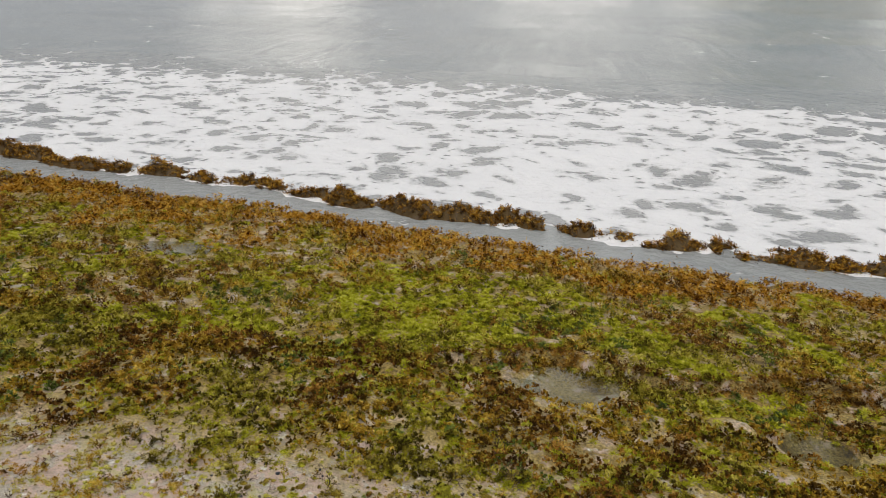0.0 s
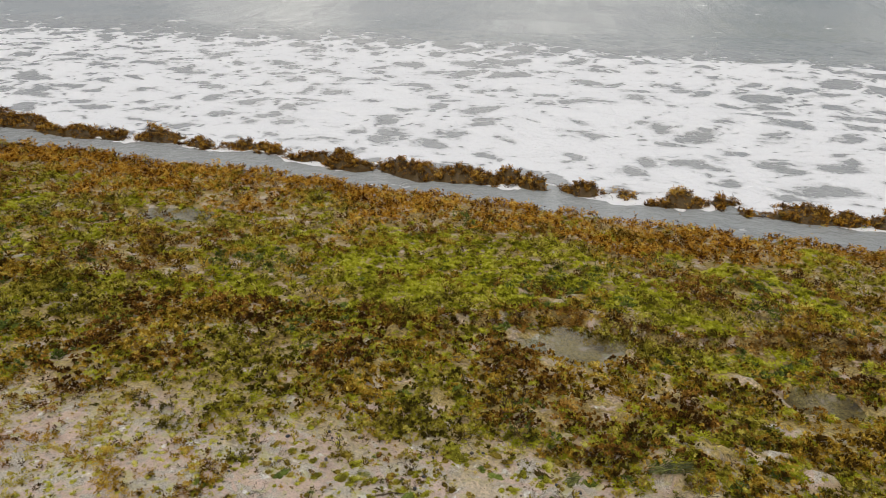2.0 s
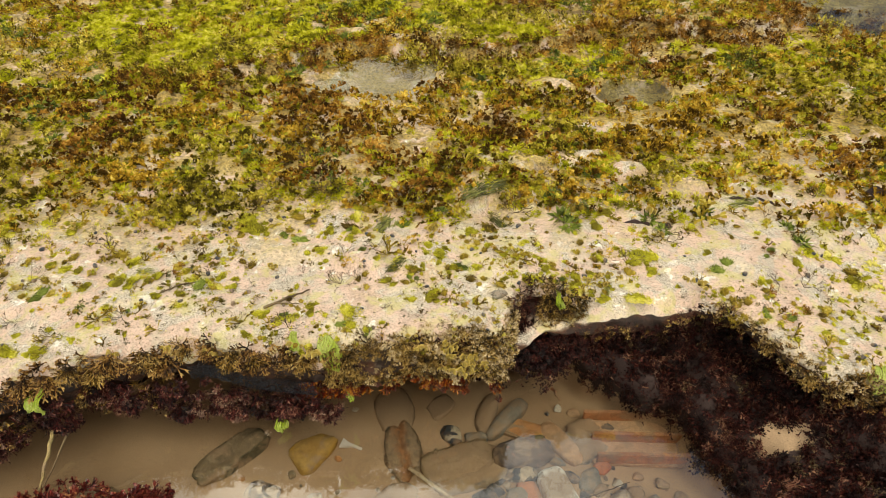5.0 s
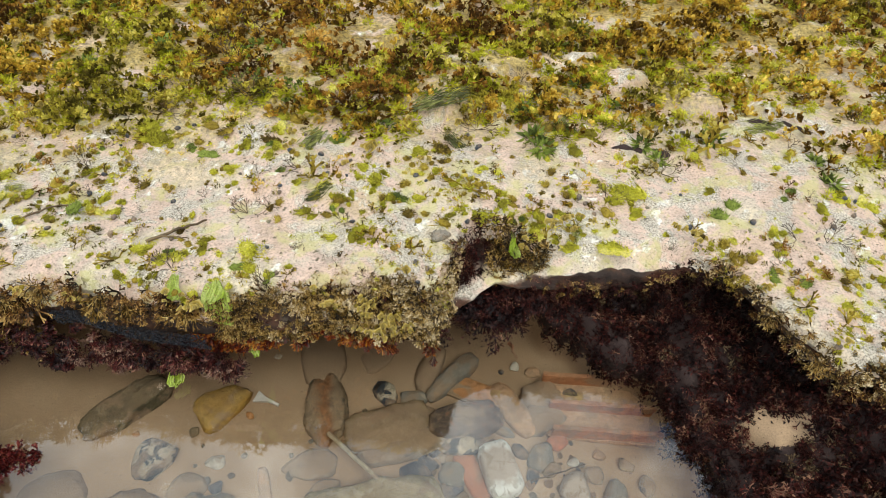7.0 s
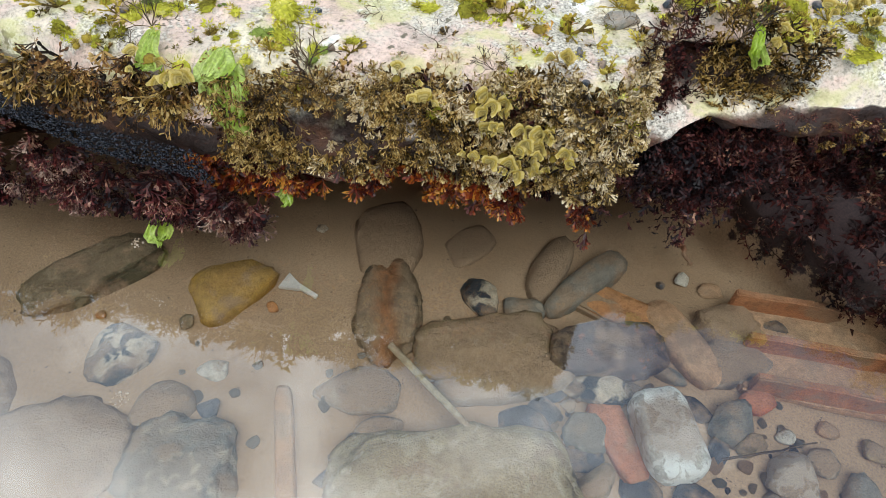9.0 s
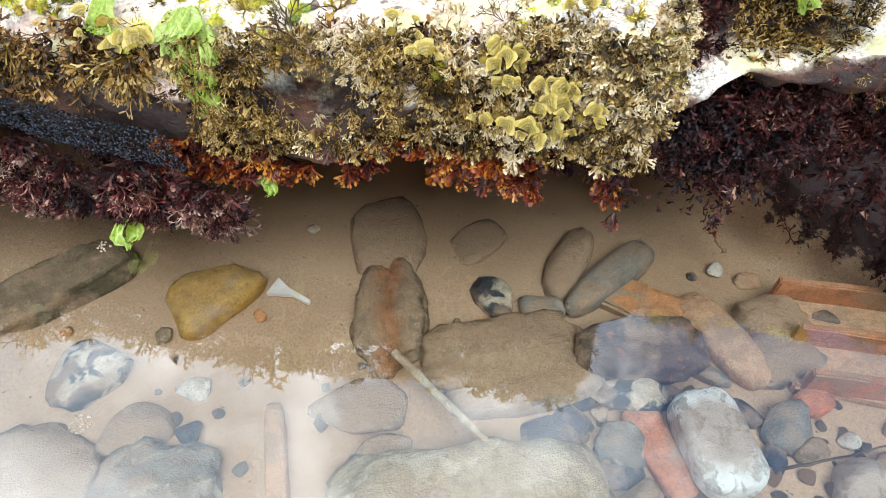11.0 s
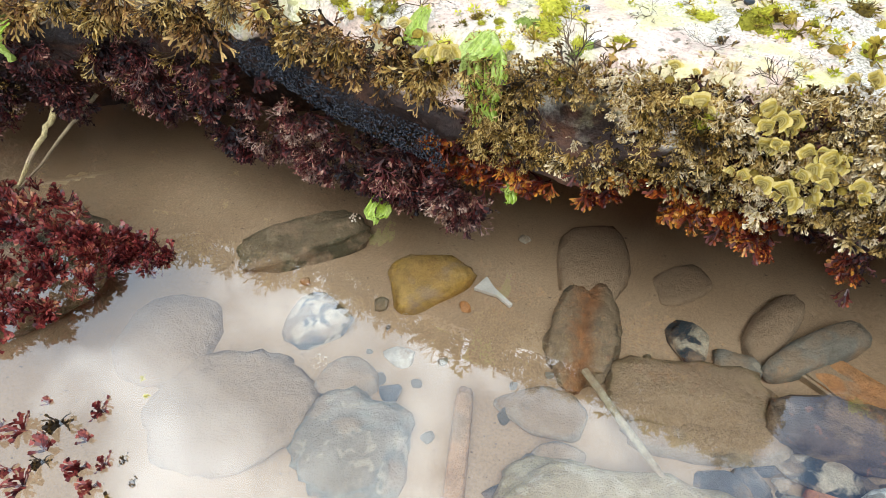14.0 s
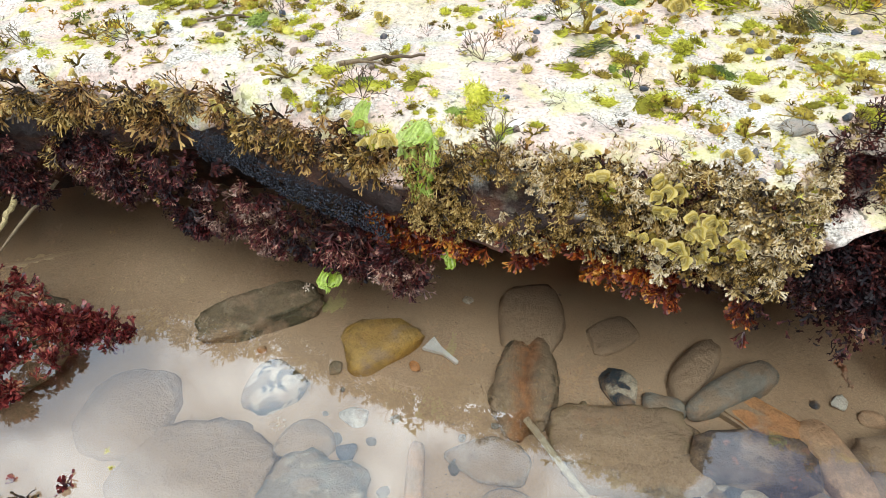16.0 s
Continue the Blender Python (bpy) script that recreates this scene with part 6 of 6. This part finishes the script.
def fan_cluster(x, y, z, size, count, seed, down=0.0):
    r = np.random.default_rng(seed)
    base = new("fan_weed")
    base.location = (x, y, z)
    for k in range(max(3, int(count * 0.65))):
        v, f = fan_blade(r)
        s = size * r.uniform(0.35, 0.92)
        ob = part("fan", v, f, M_PADINA, base)
        spread = size * 0.75
        ob.matrix_basis = pose(r.uniform(-spread, spread), r.uniform(-0.5, 0.2) * spread, r.uniform(-0.5, 0.5) * spread, r.uniform(-5, 55) + down, r.uniform(-40, 40), r.uniform(-180, 180) * 0.3) @ Matrix.Scale(s * 1.1, 4)
    v, f = T_KNOB[seed % 3]
    part("holdfast", v * size, f, M_TAWNY, base)
    return tagged(base, "olive-cream fan-shaped seaweed cluster with curled blades", "seaweed", group="fan weed on the rim")


for k, (x, y, z, s, c, d) in enumerate(((0.165, 1.105, 0.338, 0.016, 7, 0), (0.150, 1.11, 0.335, 0.014, 4, 0), (0.352, 1.10, 0.328, 0.014, 5, 0), (0.398, 1.098, 0.328, 0.015, 7, 0), (0.422, 1.085, 0.318, 0.014, 6, 10), (0.438, 1.075, 0.306, 0.015, 8, 10), (0.462, 1.072, 0.300, 0.014, 6, 10),
                                         (0.395, 1.078, 0.292, 0.014, 6, 15), (0.415, 1.072, 0.288, 0.014, 6, 15), (0.405, 1.09, 0.312, 0.013, 6, 15), (-0.035, 1.142, 0.325, 0.016, 6, 20), (-0.022, 1.14, 0.31, 0.014, 4, 25), (0.640, 1.20, 0.300, 0.014, 5, 10), (0.655, 1.205, 0.306, 0.012, 3, 0),
                                         (0.93, 1.19, 0.305, 0.015, 7, 0), (0.90, 1.22, 0.306, 0.013, 5, 0), (0.70, 1.235, 0.308, 0.011, 9, 0), (0.72, 1.245, 0.306, 0.010, 10, 0), (0.74, 1.25, 0.306, 0.011, 9, 0), (0.735, 1.225, 0.306, 0.010, 8, 0), (0.76, 1.235, 0.306, 0.010, 7, 0), (0.925, 1.205, 0.303, 0.012, 8, 0), (1.0, 1.10, 0.31, 0.013, 7, 0), (0.122, 1.125, 0.333, 0.015, 5, 0), (0.336, 1.12, 0.333, 0.015, 5, 0), (0.41, 1.105, 0.322, 0.014, 9, 5), (0.45, 1.085, 0.312, 0.014, 9, 10), (0.425, 1.074, 0.29, 0.014, 8, 15), (0.447, 1.07, 0.283, 0.013, 7, 15), (-0.11, 1.15, 0.33, 0.013, 6, 10), (-0.2, 1.15, 0.335, 0.012, 5, 10), (0.46, 1.16, 0.318, 0.012, 4, 0), (1.12, 0.985, 0.33, 0.013, 5, 0), (1.07, 1.0, 0.325, 0.013, 5, 0))):
    fan_cluster(x, y, z, s, c, 900 + k, d)
# small fans where the carpet begins
r = np.random.default_rng(990)
for k in range(44):
    x = r.uniform(-0.5, 1.35)
    y = 1.34 + r.uniform(0.0, 0.36)
    fan_cluster(x, y, float(top_z(np.array([x]), np.array([y]))[0]) + 0.003, r.uniform(0.011, 0.018), int(r.integers(4, 8)), 991 + k)


def lettuce(x, y, z, length, width, count, seed, fall=1.0):
    """Thin crinkled sheets of sea lettuce draped over the edge."""
    r = np.random.default_rng(seed)
    base = new("sea_lettuce")
    base.location = (x, y, z)
    for k in range(count):
        nu, nv = 11, 14
        V = []
        o, ph, tl = r.normal(0, width * 0.5), r.uniform(0, 6), r.uniform(0.6, 1.1)
        for i in range(nu):
            u = i / (nu - 1) - 0.5
            for j in range(nv):
                s = j / (nv - 1)
                w = math.sin(math.pi * (0.15 + 0.78 * s)) * (1 + 0.12 * math.sin(11 * s + ph))
                fold = 0.0035 * math.sin(17 * u + ph) + 0.002 * math.sin(23 * s + 9 * u + ph)
                yy = 0.022 - 0.036 * min(1, s * 2.0) - 0.003 * k - fold
                zz = 0.006 * math.sin(s * 3 + ph) - fall * tl * length * max(0, s - 0.3) * 1.4 + 0.003 + 0.5 * fold
                V.append((o + u * width * w + 0.003 * math.sin(8 * s + ph), yy, zz))
        q = grid_faces(nu, nv)
        part("sheet" if k else "main_sheet", V, np.concatenate([q[:, [0, 1, 2]], q[:, [0, 2, 3]]]), M_ULVA, base)
    return tagged(base, "pale green sea lettuce draped over the rock edge", "seaweed", group="sea lettuce on the rim")


lettuce(0.184, 1.118, 0.327, 0.085, 0.019, 2, 51)
lettuce(0.190, 1.128, 0.331, 0.016, 0.024, 2, 58)
lettuce(0.125, 1.14, 0.334, 0.012, 0.014, 2, 52, 0.4)
lettuce(0.066, 1.085, 0.136, 0.016, 0.014, 2, 53)
lettuce(-0.345, 1.09, 0.30, 0.03, 0.014, 2, 54)
lettuce(0.200, 1.11, 0.186, 0.012, 0.009, 2, 55)
lettuce(0.635, 1.205, 0.30, 0.02, 0.008, 2, 56)
lettuce(1.15, 0.955, 0.318, 0.03, 0.02, 3, 57)

# a band of tiny black mussels along the face
m, n, l, b = shader("blue_black_mussel_shell", 0.5, 0.4)
l.new(ramp(n, l, n.new("ShaderNodeNewGeometry").outputs["Random Per Island"], [(0.0, (0.006, 0.007, 0.010)), (0.8, (0.014, 0.017, 0.026)), (1.0, (0.05, 0.055, 0.075))]), b.inputs["Base Color"])
M_MUSSEL = m
ov = np.array([(0, 0, 1), (0.45, 0, 0.1), (0, 0.4, 0.1), (-0.45, 0, 0.1), (0, -0.4, 0.1), (0, 0, -1)], float)
of = np.array([(0, 1, 2), (0, 2, 3), (0, 3, 4), (0, 4, 1), (5, 2, 1), (5, 3, 2), (5, 4, 3), (5, 1, 4)])
r = np.random.default_rng(61)
x = r.uniform(-0.085, 0.145, 2400)
zc = np.interp(x, [-0.13, -0.04, 0.06, 0.15], [0.268, 0.268, 0.248, 0.228])
z = zc + r.uniform(-0.024, 0.024, len(x))
y = lip_y(x) - 0.016 - 0.004 * r.uniform(0, 1, len(x)) - 0.006 * np.cos((z - zc) / 0.024)
scatter("mussel_bed", [(ov, of)], np.stack([x, y, z], 1), np.array([0, -0.6, 0.8]), r.uniform(0.001, 0.0034, len(x)) ** 1.0, M_MUSSEL, "band of tiny blue-black mussels on the rock face", "mussels")


def tube(points, radii, sides=6):
    """Vertices and faces of a bent round stem."""
    pts = [Vector(p) for p in points]
    V, F = [], []
    for i, (p, rad) in enumerate(zip(pts, radii)):
        d = (pts[min(i + 1, len(pts) - 1)] - pts[max(i - 1, 0)]).normalized()
        a = d.orthogonal().normalized()
        c = d.cross(a)
        for k in range(sides):
            t = 2 * math.pi * k / sides
            V.append(p + (a * math.cos(t) + c * math.sin(t)) * rad)
    for i in range(len(pts) - 1):
        for k in range(sides):
            a, b2 = i * sides + k, i * sides + (k + 1) % sides
            F += [(a, b2, b2 + sides), (a, b2 + sides, a + sides)]
    return np.array([tuple(v) for v in V]), np.array(F)


def twig(points, radius, m, label, seed=0, name="twig", category="twig"):
    r = np.random.default_rng(seed)
    pts = [Vector(p) for p in points]
    fine = []
    for a, b2 in zip(pts, pts[1:]):
        for k in range(6):
            fine.append(a.lerp(b2, k / 6) + Vector(r.normal(0, radius * 0.35, 3)))
    fine.append(pts[-1])
    v, f = tube(fine, np.linspace(radius, radius * 0.5, len(fine)))
    return tagged(link_mesh(name, v, f, [m]), label, category)


def ledge_pt(x, y, up=0.004):
    return (x, y, float(top_z(np.array([x]), np.array([y]))[0]) + up)


twig([ledge_pt(0.055, 1.235), ledge_pt(0.095, 1.255, 0.008), ledge_pt(0.14, 1.282)], 0.003, M_WIRY, "bent dark twig lying on the bare rim", 1)
twig([ledge_pt(0.075, 1.245), ledge_pt(0.10, 1.24, 0.01), ledge_pt(0.125, 1.235, 0.012)], 0.0016, M_WIRY, "thin dark twig lying on the bare rim", 2)
twig([ledge_pt(-0.16, 1.30), ledge_pt(-0.12, 1.32, 0.008), ledge_pt(-0.09, 1.33)], 0.0018, M_WIRY, "thin dark twig on pale rock", 3)
twig([(-0.365, 1.091, 0.18), (-0.372, 1.04, 0.163), (-0.384, 0.96, 0.13)], 0.0042, S_REED, "yellow reed stalk standing in the water", 4, "reed_stalk", "reed")
twig([(-0.327, 1.126, 0.18), (-0.35, 1.06, 0.163), (-0.385, 0.96, 0.132)], 0.0028, M_WIRY, "dark thin stalk leaning beside the reed", 5, "reed_stalk", "reed")
twig([(0.648, 0.896, 0.055), (0.69, 0.905, 0.056), (0.745, 0.92, 0.05)], 0.0016, M_WIRY, "long dark twig lying across the stones", 6)
for k, (x, y, s) in enumerate(((0.20, 1.302, 0.036), (0.235, 1.31, 0.026), (0.10, 1.745, 0.055), (0.165, 1.61, 0.05), (0.36, 1.575, 0.05), (0.52, 1.225, 0.022), (0.30, 1.225, 0.022), (0.012, 1.205, 0.022), (0.405, 1.15, 0.022), (0.60, 1.50, 0.045), (-0.3, 1.45, 0.045), (0.25, 1.15, 0.03), (0.262, 1.118, 0.034), *[(-0.5 + 0.049 * i + 0.02 * math.sin(9 * i), 1.42 + 0.24 * math.sin(5.1 * i), 0.026 + 0.010 * math.sin(3.3 * i)) for i in range(38)])):
    r = np.random.default_rng(70 + k)
    v, f = tuft_forked(r, 7, 3, 0.03, 1.35)
    ob = link_mesh("wiry_weed", v * s, f, [M_WIRY])
    ob.location = ledge_pt(x, y, 0.0)
    tagged(ob, "dark branching wiry seaweed sprig on pale rock", "seaweed", group="wiry sprigs")

a, b2 = [Vector((x, y, float(floor_z(np.array([x]), np.array([y]))[0]) + up)) for x, y, up in ((0.309, 0.996, 0.032), (0.402, 0.905, 0.04))]
v, f = tube([a.lerp(b2, k / 8) + Vector((0, 0, 0.0012 * math.sin(k * 1.3))) for k in range(9)], np.linspace(0.0042, 0.0036, 9), 8)
tagged(link_mesh("driftwood_stick", v, f, [S_STICK]), "pale straight driftwood stick lying on the stones", "stick")
# small dark pebbles and snails resting on the bare rim
for k in range(110):
    r = np.random.default_rng(1200 + k)
    x = r.uniform(-0.6, 1.3)
    y = float(rim_y(x)) + r.uniform(0.02, 0.42)
    s = r.uniform(0.005, 0.011)
    ob = stone("rock_snail", "small dark snail shell sitting on pale rock", "snail", x, y, s * 1.3, s, s, r.uniform(0, 360), S_SLATE, 2.2, 0.1, 0.08, 0.2, seed=k, detail=2)
    ob.location.z = ledge_pt(x, y, s * 0.25)[2]
    tagged(ob, group="snails on the rim")
ob = stone("stone", "grey flat stone lying on the bare rim", "stone", 0.52, 1.235, 0.034, 0.03, 0.014, 20, S_GREY, 2.4, 0, 0.1, 0.3, seed=90)
ob.location.z = ledge_pt(0.52, 1.235, 0.004)[2]

# ---- the crimson weed at the pool's left end, on its own rock ----
stone("boulder", "weed-covered dark rock breaking the pool surface", "boulder", -0.34, 0.885, 0.27, 0.21, 0.13, 30, S_DARK, 2.2, 0, 0.1, 0.05, seed=91, detail=4)
r = np.random.default_rng(92)
a, q = r.uniform(0, 6.3, 330), r.uniform(0, 1, 330) ** 0.5
x, y = -0.315 + 0.145 * q * np.cos(a), 0.90 + 0.105 * q * np.sin(a)
z = pool_z(x, y) - 0.006 + 0.04 * np.sqrt(1 - q * q * 0.95)
arm = np.stack([r.uniform(-0.24, -0.135, 46), r.normal(0, 0.009, 46), np.zeros(46)], 1)
arm[:, 1] += np.interp(arm[:, 0], [-0.24, -0.135], [0.95, 0.957])
arm[:, 2] = pool_z(arm[:, 0], arm[:, 1]) - 0.004
P = np.concatenate([np.stack([x, y, z], 1)[:250], arm])
plant("crimson_weed", T_FORK + T_WIDE, P, np.array([0.25, -0.1, 0.6]), r.uniform(0.012, 0.024, len(P)), M_CRIMSON, "crimson bushy seaweed rising out of the pool", "seaweed", "crimson weeds in the pool")
r = np.random.default_rng(93)
for k, (x, y) in enumerate(((-0.132, 0.753), (-0.094, 0.737), (-0.072, 0.763), (-0.044, 0.752), (-0.040, 0.733), (-0.010, 0.749), (-0.094, 0.715), (-0.115, 0.722), (-0.145, 0.735), (-0.065, 0.829), (-0.049, 0.816), (-0.155, 0.752), (-0.17, 0.725), (-0.105, 0.77), (-0.13, 0.78), (-0.08, 0.79), (-0.06, 0.742), (-0.02, 0.725), (-0.16, 0.70), (-0.185, 0.75), (-0.1, 0.745), (-0.03, 0.76))):
    v, f = T_WIDE[k % 6]
    s = 0.005 if k in (9, 10) else r.uniform(0.007, 0.019)
    ob = link_mesh("weed_tip", v * s, f, [M_OLIVE if k in (9, 10) else (M_BROWN if k % 4 == 1 else M_CRIMSON)])
    ob.location = (x, y, float(pool_z(x, y)) - 0.003)
    tagged(ob, "small brown-red weed tip breaking the water surface", "seaweed", group="weed tips at the surface")


# ---- hollow clay brick and small debris ----
def brick_block(name, l2, w, h, parent, at, rot, m, label=""):
    bm = bmesh.new()
    bmesh.ops.create_cube(bm, size=1)
    bmesh.ops.scale(bm, vec=(l2, w, h), verts=bm.verts)
    bmesh.ops.bevel(bm, geom=bm.edges[:], offset=min(w, h) * 0.18, segments=2, affect="EDGES")
    bmesh.ops.subdivide_edges(bm, edges=[e for e in bm.edges if e.calc_length() > l2 * 0.5], cuts=10)
    for v in bm.verts:
        v.co += Vector((0, 1, 0.6)) * 0.0016 * noise.fractal(v.co * 60 + Vector(at) * 9, 0.8, 2.0, 3)
    me = bpy.data.meshes.new(name)
    bm.to_mesh(me)
    bm.free()
    me.materials.append(m)
    ob = new(name, me)
    ob.parent = parent
    ob.matrix_basis = pose(*at, 0, 0, rot)
    return tagged(ob, label) if label else ob


brick = new("hollow_brick")
bz = float(floor_z(np.array([0.80]), np.array([1.02]))[0])
brick.matrix_basis = pose(0.80, 1.018, bz + 0.008, -9, 0, -9)
brick_block("base", 0.205, 0.112, 0.014, brick, (0, 0, 0), 0, S_TAN)
for yy, ll in ((0.054, 0.225), (0.0, 0.2), (-0.05, 0.19)):
    brick_block("rib", ll, 0.0085, 0.034, brick, (0.0, yy, 0.018), 1.5, S_BRICK, "orange broken edge rib")
brick_block("end", 0.022, 0.07, 0.03, brick, (0.10, -0.012, 0.016), 4, S_TAN)
tagged(brick, "broken hollow clay brick with open channels, half sunk in sand", "brick")
brick_block("tile_edge", 0.14, 0.03, 0.02, None, (0.56, 1.066, float(floor_z(np.array([0.56]), np.array([1.066]))[0]) + 0.004), -27, S_BROWN)
tagged(bpy.data.objects["tile_edge"], "brown broken tile edge below the orange brick fragment", "tile")

m, n, l, b = shader("white_glazed_sherd", 0.4)
l.new(ramp(n, l, texnoise(n, l, place(n, False), 60, 3), [(0.3, (0.55, 0.52, 0.47)), (0.7, (0.78, 0.76, 0.72))]), b.inputs["Base Color"])
z0 = float(floor_z(np.array([0.185]), np.array([1.07]))[0])
v = [(-0.024, 0.0, 0), (-0.017, 0.022, 0), (-0.002, 0.010, 0), (0.026, -0.003, 0), (0.024, -0.007, 0), (0.004, 0.001, 0)]
V = [(a, c, 0.0) for a, c, _ in v] + [(a, c, 0.005) for a, c, _ in v]
F = [(6, 7, 8), (6, 8, 11), (8, 9, 11), (9, 10, 11)] + [t for k in range(6) for t in ((k, (k + 1) % 6, (k + 1) % 6 + 6), (k, (k + 1) % 6 + 6, k + 6))]
ob = link_mesh("pottery_sherd", V, F, [m], smooth=False)
ob.matrix_basis = pose(0.185, 1.07, z0 + 0.003, -10, 0, -6)
tagged(ob, "white broken pottery sherd on the sand", "sherd")
for x, y, s, mm, lab in ((0.160, 1.045, 0.016, S_ORANGE, "small orange clay crumb in the sand"), (0.195, 1.17, 0.014, S_CREAM, "tiny white shell fragment on sand"), (0.652, 1.123, 0.02, S_CREAM, "small pale ribbed shell on sand"), (0.066, 1.020, 0.02, S_DARK, "small dark snail beside the ochre stone"), (-0.035, 1.02, 0.012, S_ORANGE, "small striped shell on the sand"), (0.367, 1.046, 0.010, S_DARK, "tiny dark weed crumb on the sand"), (0.335, 0.985, 0.016, S_TAN, "pinkish round pebble on sand"), (0.35, 0.972, 0.018, S_CREAM, "pale round pebble beside the stick")):
    stone("pebble", lab, "pebble", x, y, s * 1.2, s, s * 0.7, (x * 900) % 180, mm, 2.3, 0.1, 0.1, 0.2, seed=int(s * 3000 + x * 100), detail=2)
twig([(0.645, 1.165, 0.012), (0.648, 1.145, 0.016), (0.655, 1.13, 0.014)], 0.004, S_RED, "thin red clay sliver on the sand", 8, "clay_sliver", "sherd")
# gravel between the larger stones
kinds = [stone("gravel_pebble", "small loose pebble among the pool stones", "pebble", 0.5, 0.9, 1.25, 1.0, 0.7, 0, mm, 2.3, 0.1, 0.1, 0.3, seed=200 + i, detail=2) for i, mm in enumerate((S_GREY, S_PALE, S_TAN, S_CREAM, S_BROWN, S_SLATE))]
r = np.random.default_rng(201)
for k in range(96):
    src = kinds[k % 6]
    if k % 3:
        x, y = r.uniform(0.44, 0.78), r.uniform(0.84, 0.99)
    else:
        x, y = r.uniform(0.0, 0.75), r.uniform(0.84, 1.0)
    s = r.uniform(0.006, 0.018) * (0.7 if k % 6 == 5 else 1.0)
    z = float(floor_z(np.array([x]), np.array([y]))[0])
    m = pose(x, y, z + s * 0.15, -10, 0, r.uniform(0, 360))
    ob = src if k < 6 else copy_thing(src, m)
    ob.matrix_basis = m @ Matrix.Scale(s, 4)
    tagged(ob, group="loose pebbles in the pool")
# bubbles on the water
r = np.random.default_rng(95)
bm = bmesh.new()
for cx, cy, rad, cnt in ((0.081, 0.897, 0.0085, 30), (0.032, 1.073, 0.007, 16)):
    for k in range(cnt):
        a, q = r.uniform(0, 6.3), rad * math.sqrt(r.uniform(0, 1))
        bmesh.ops.create_icosphere(bm, subdivisions=1, radius=r.uniform(0.0007, 0.0014), matrix=Matrix.Translation((cx + q * math.cos(a), cy + q * math.sin(a), float(pool_z(cx, cy + q * math.sin(a))))))
me = bpy.data.meshes.new("bubbles")
bm.to_mesh(me)
bm.free()
me.materials.append(S_CREAM)
tagged(new("bubbles", me), "small white bubble clusters floating on the pool", "bubbles", kind="stuff")
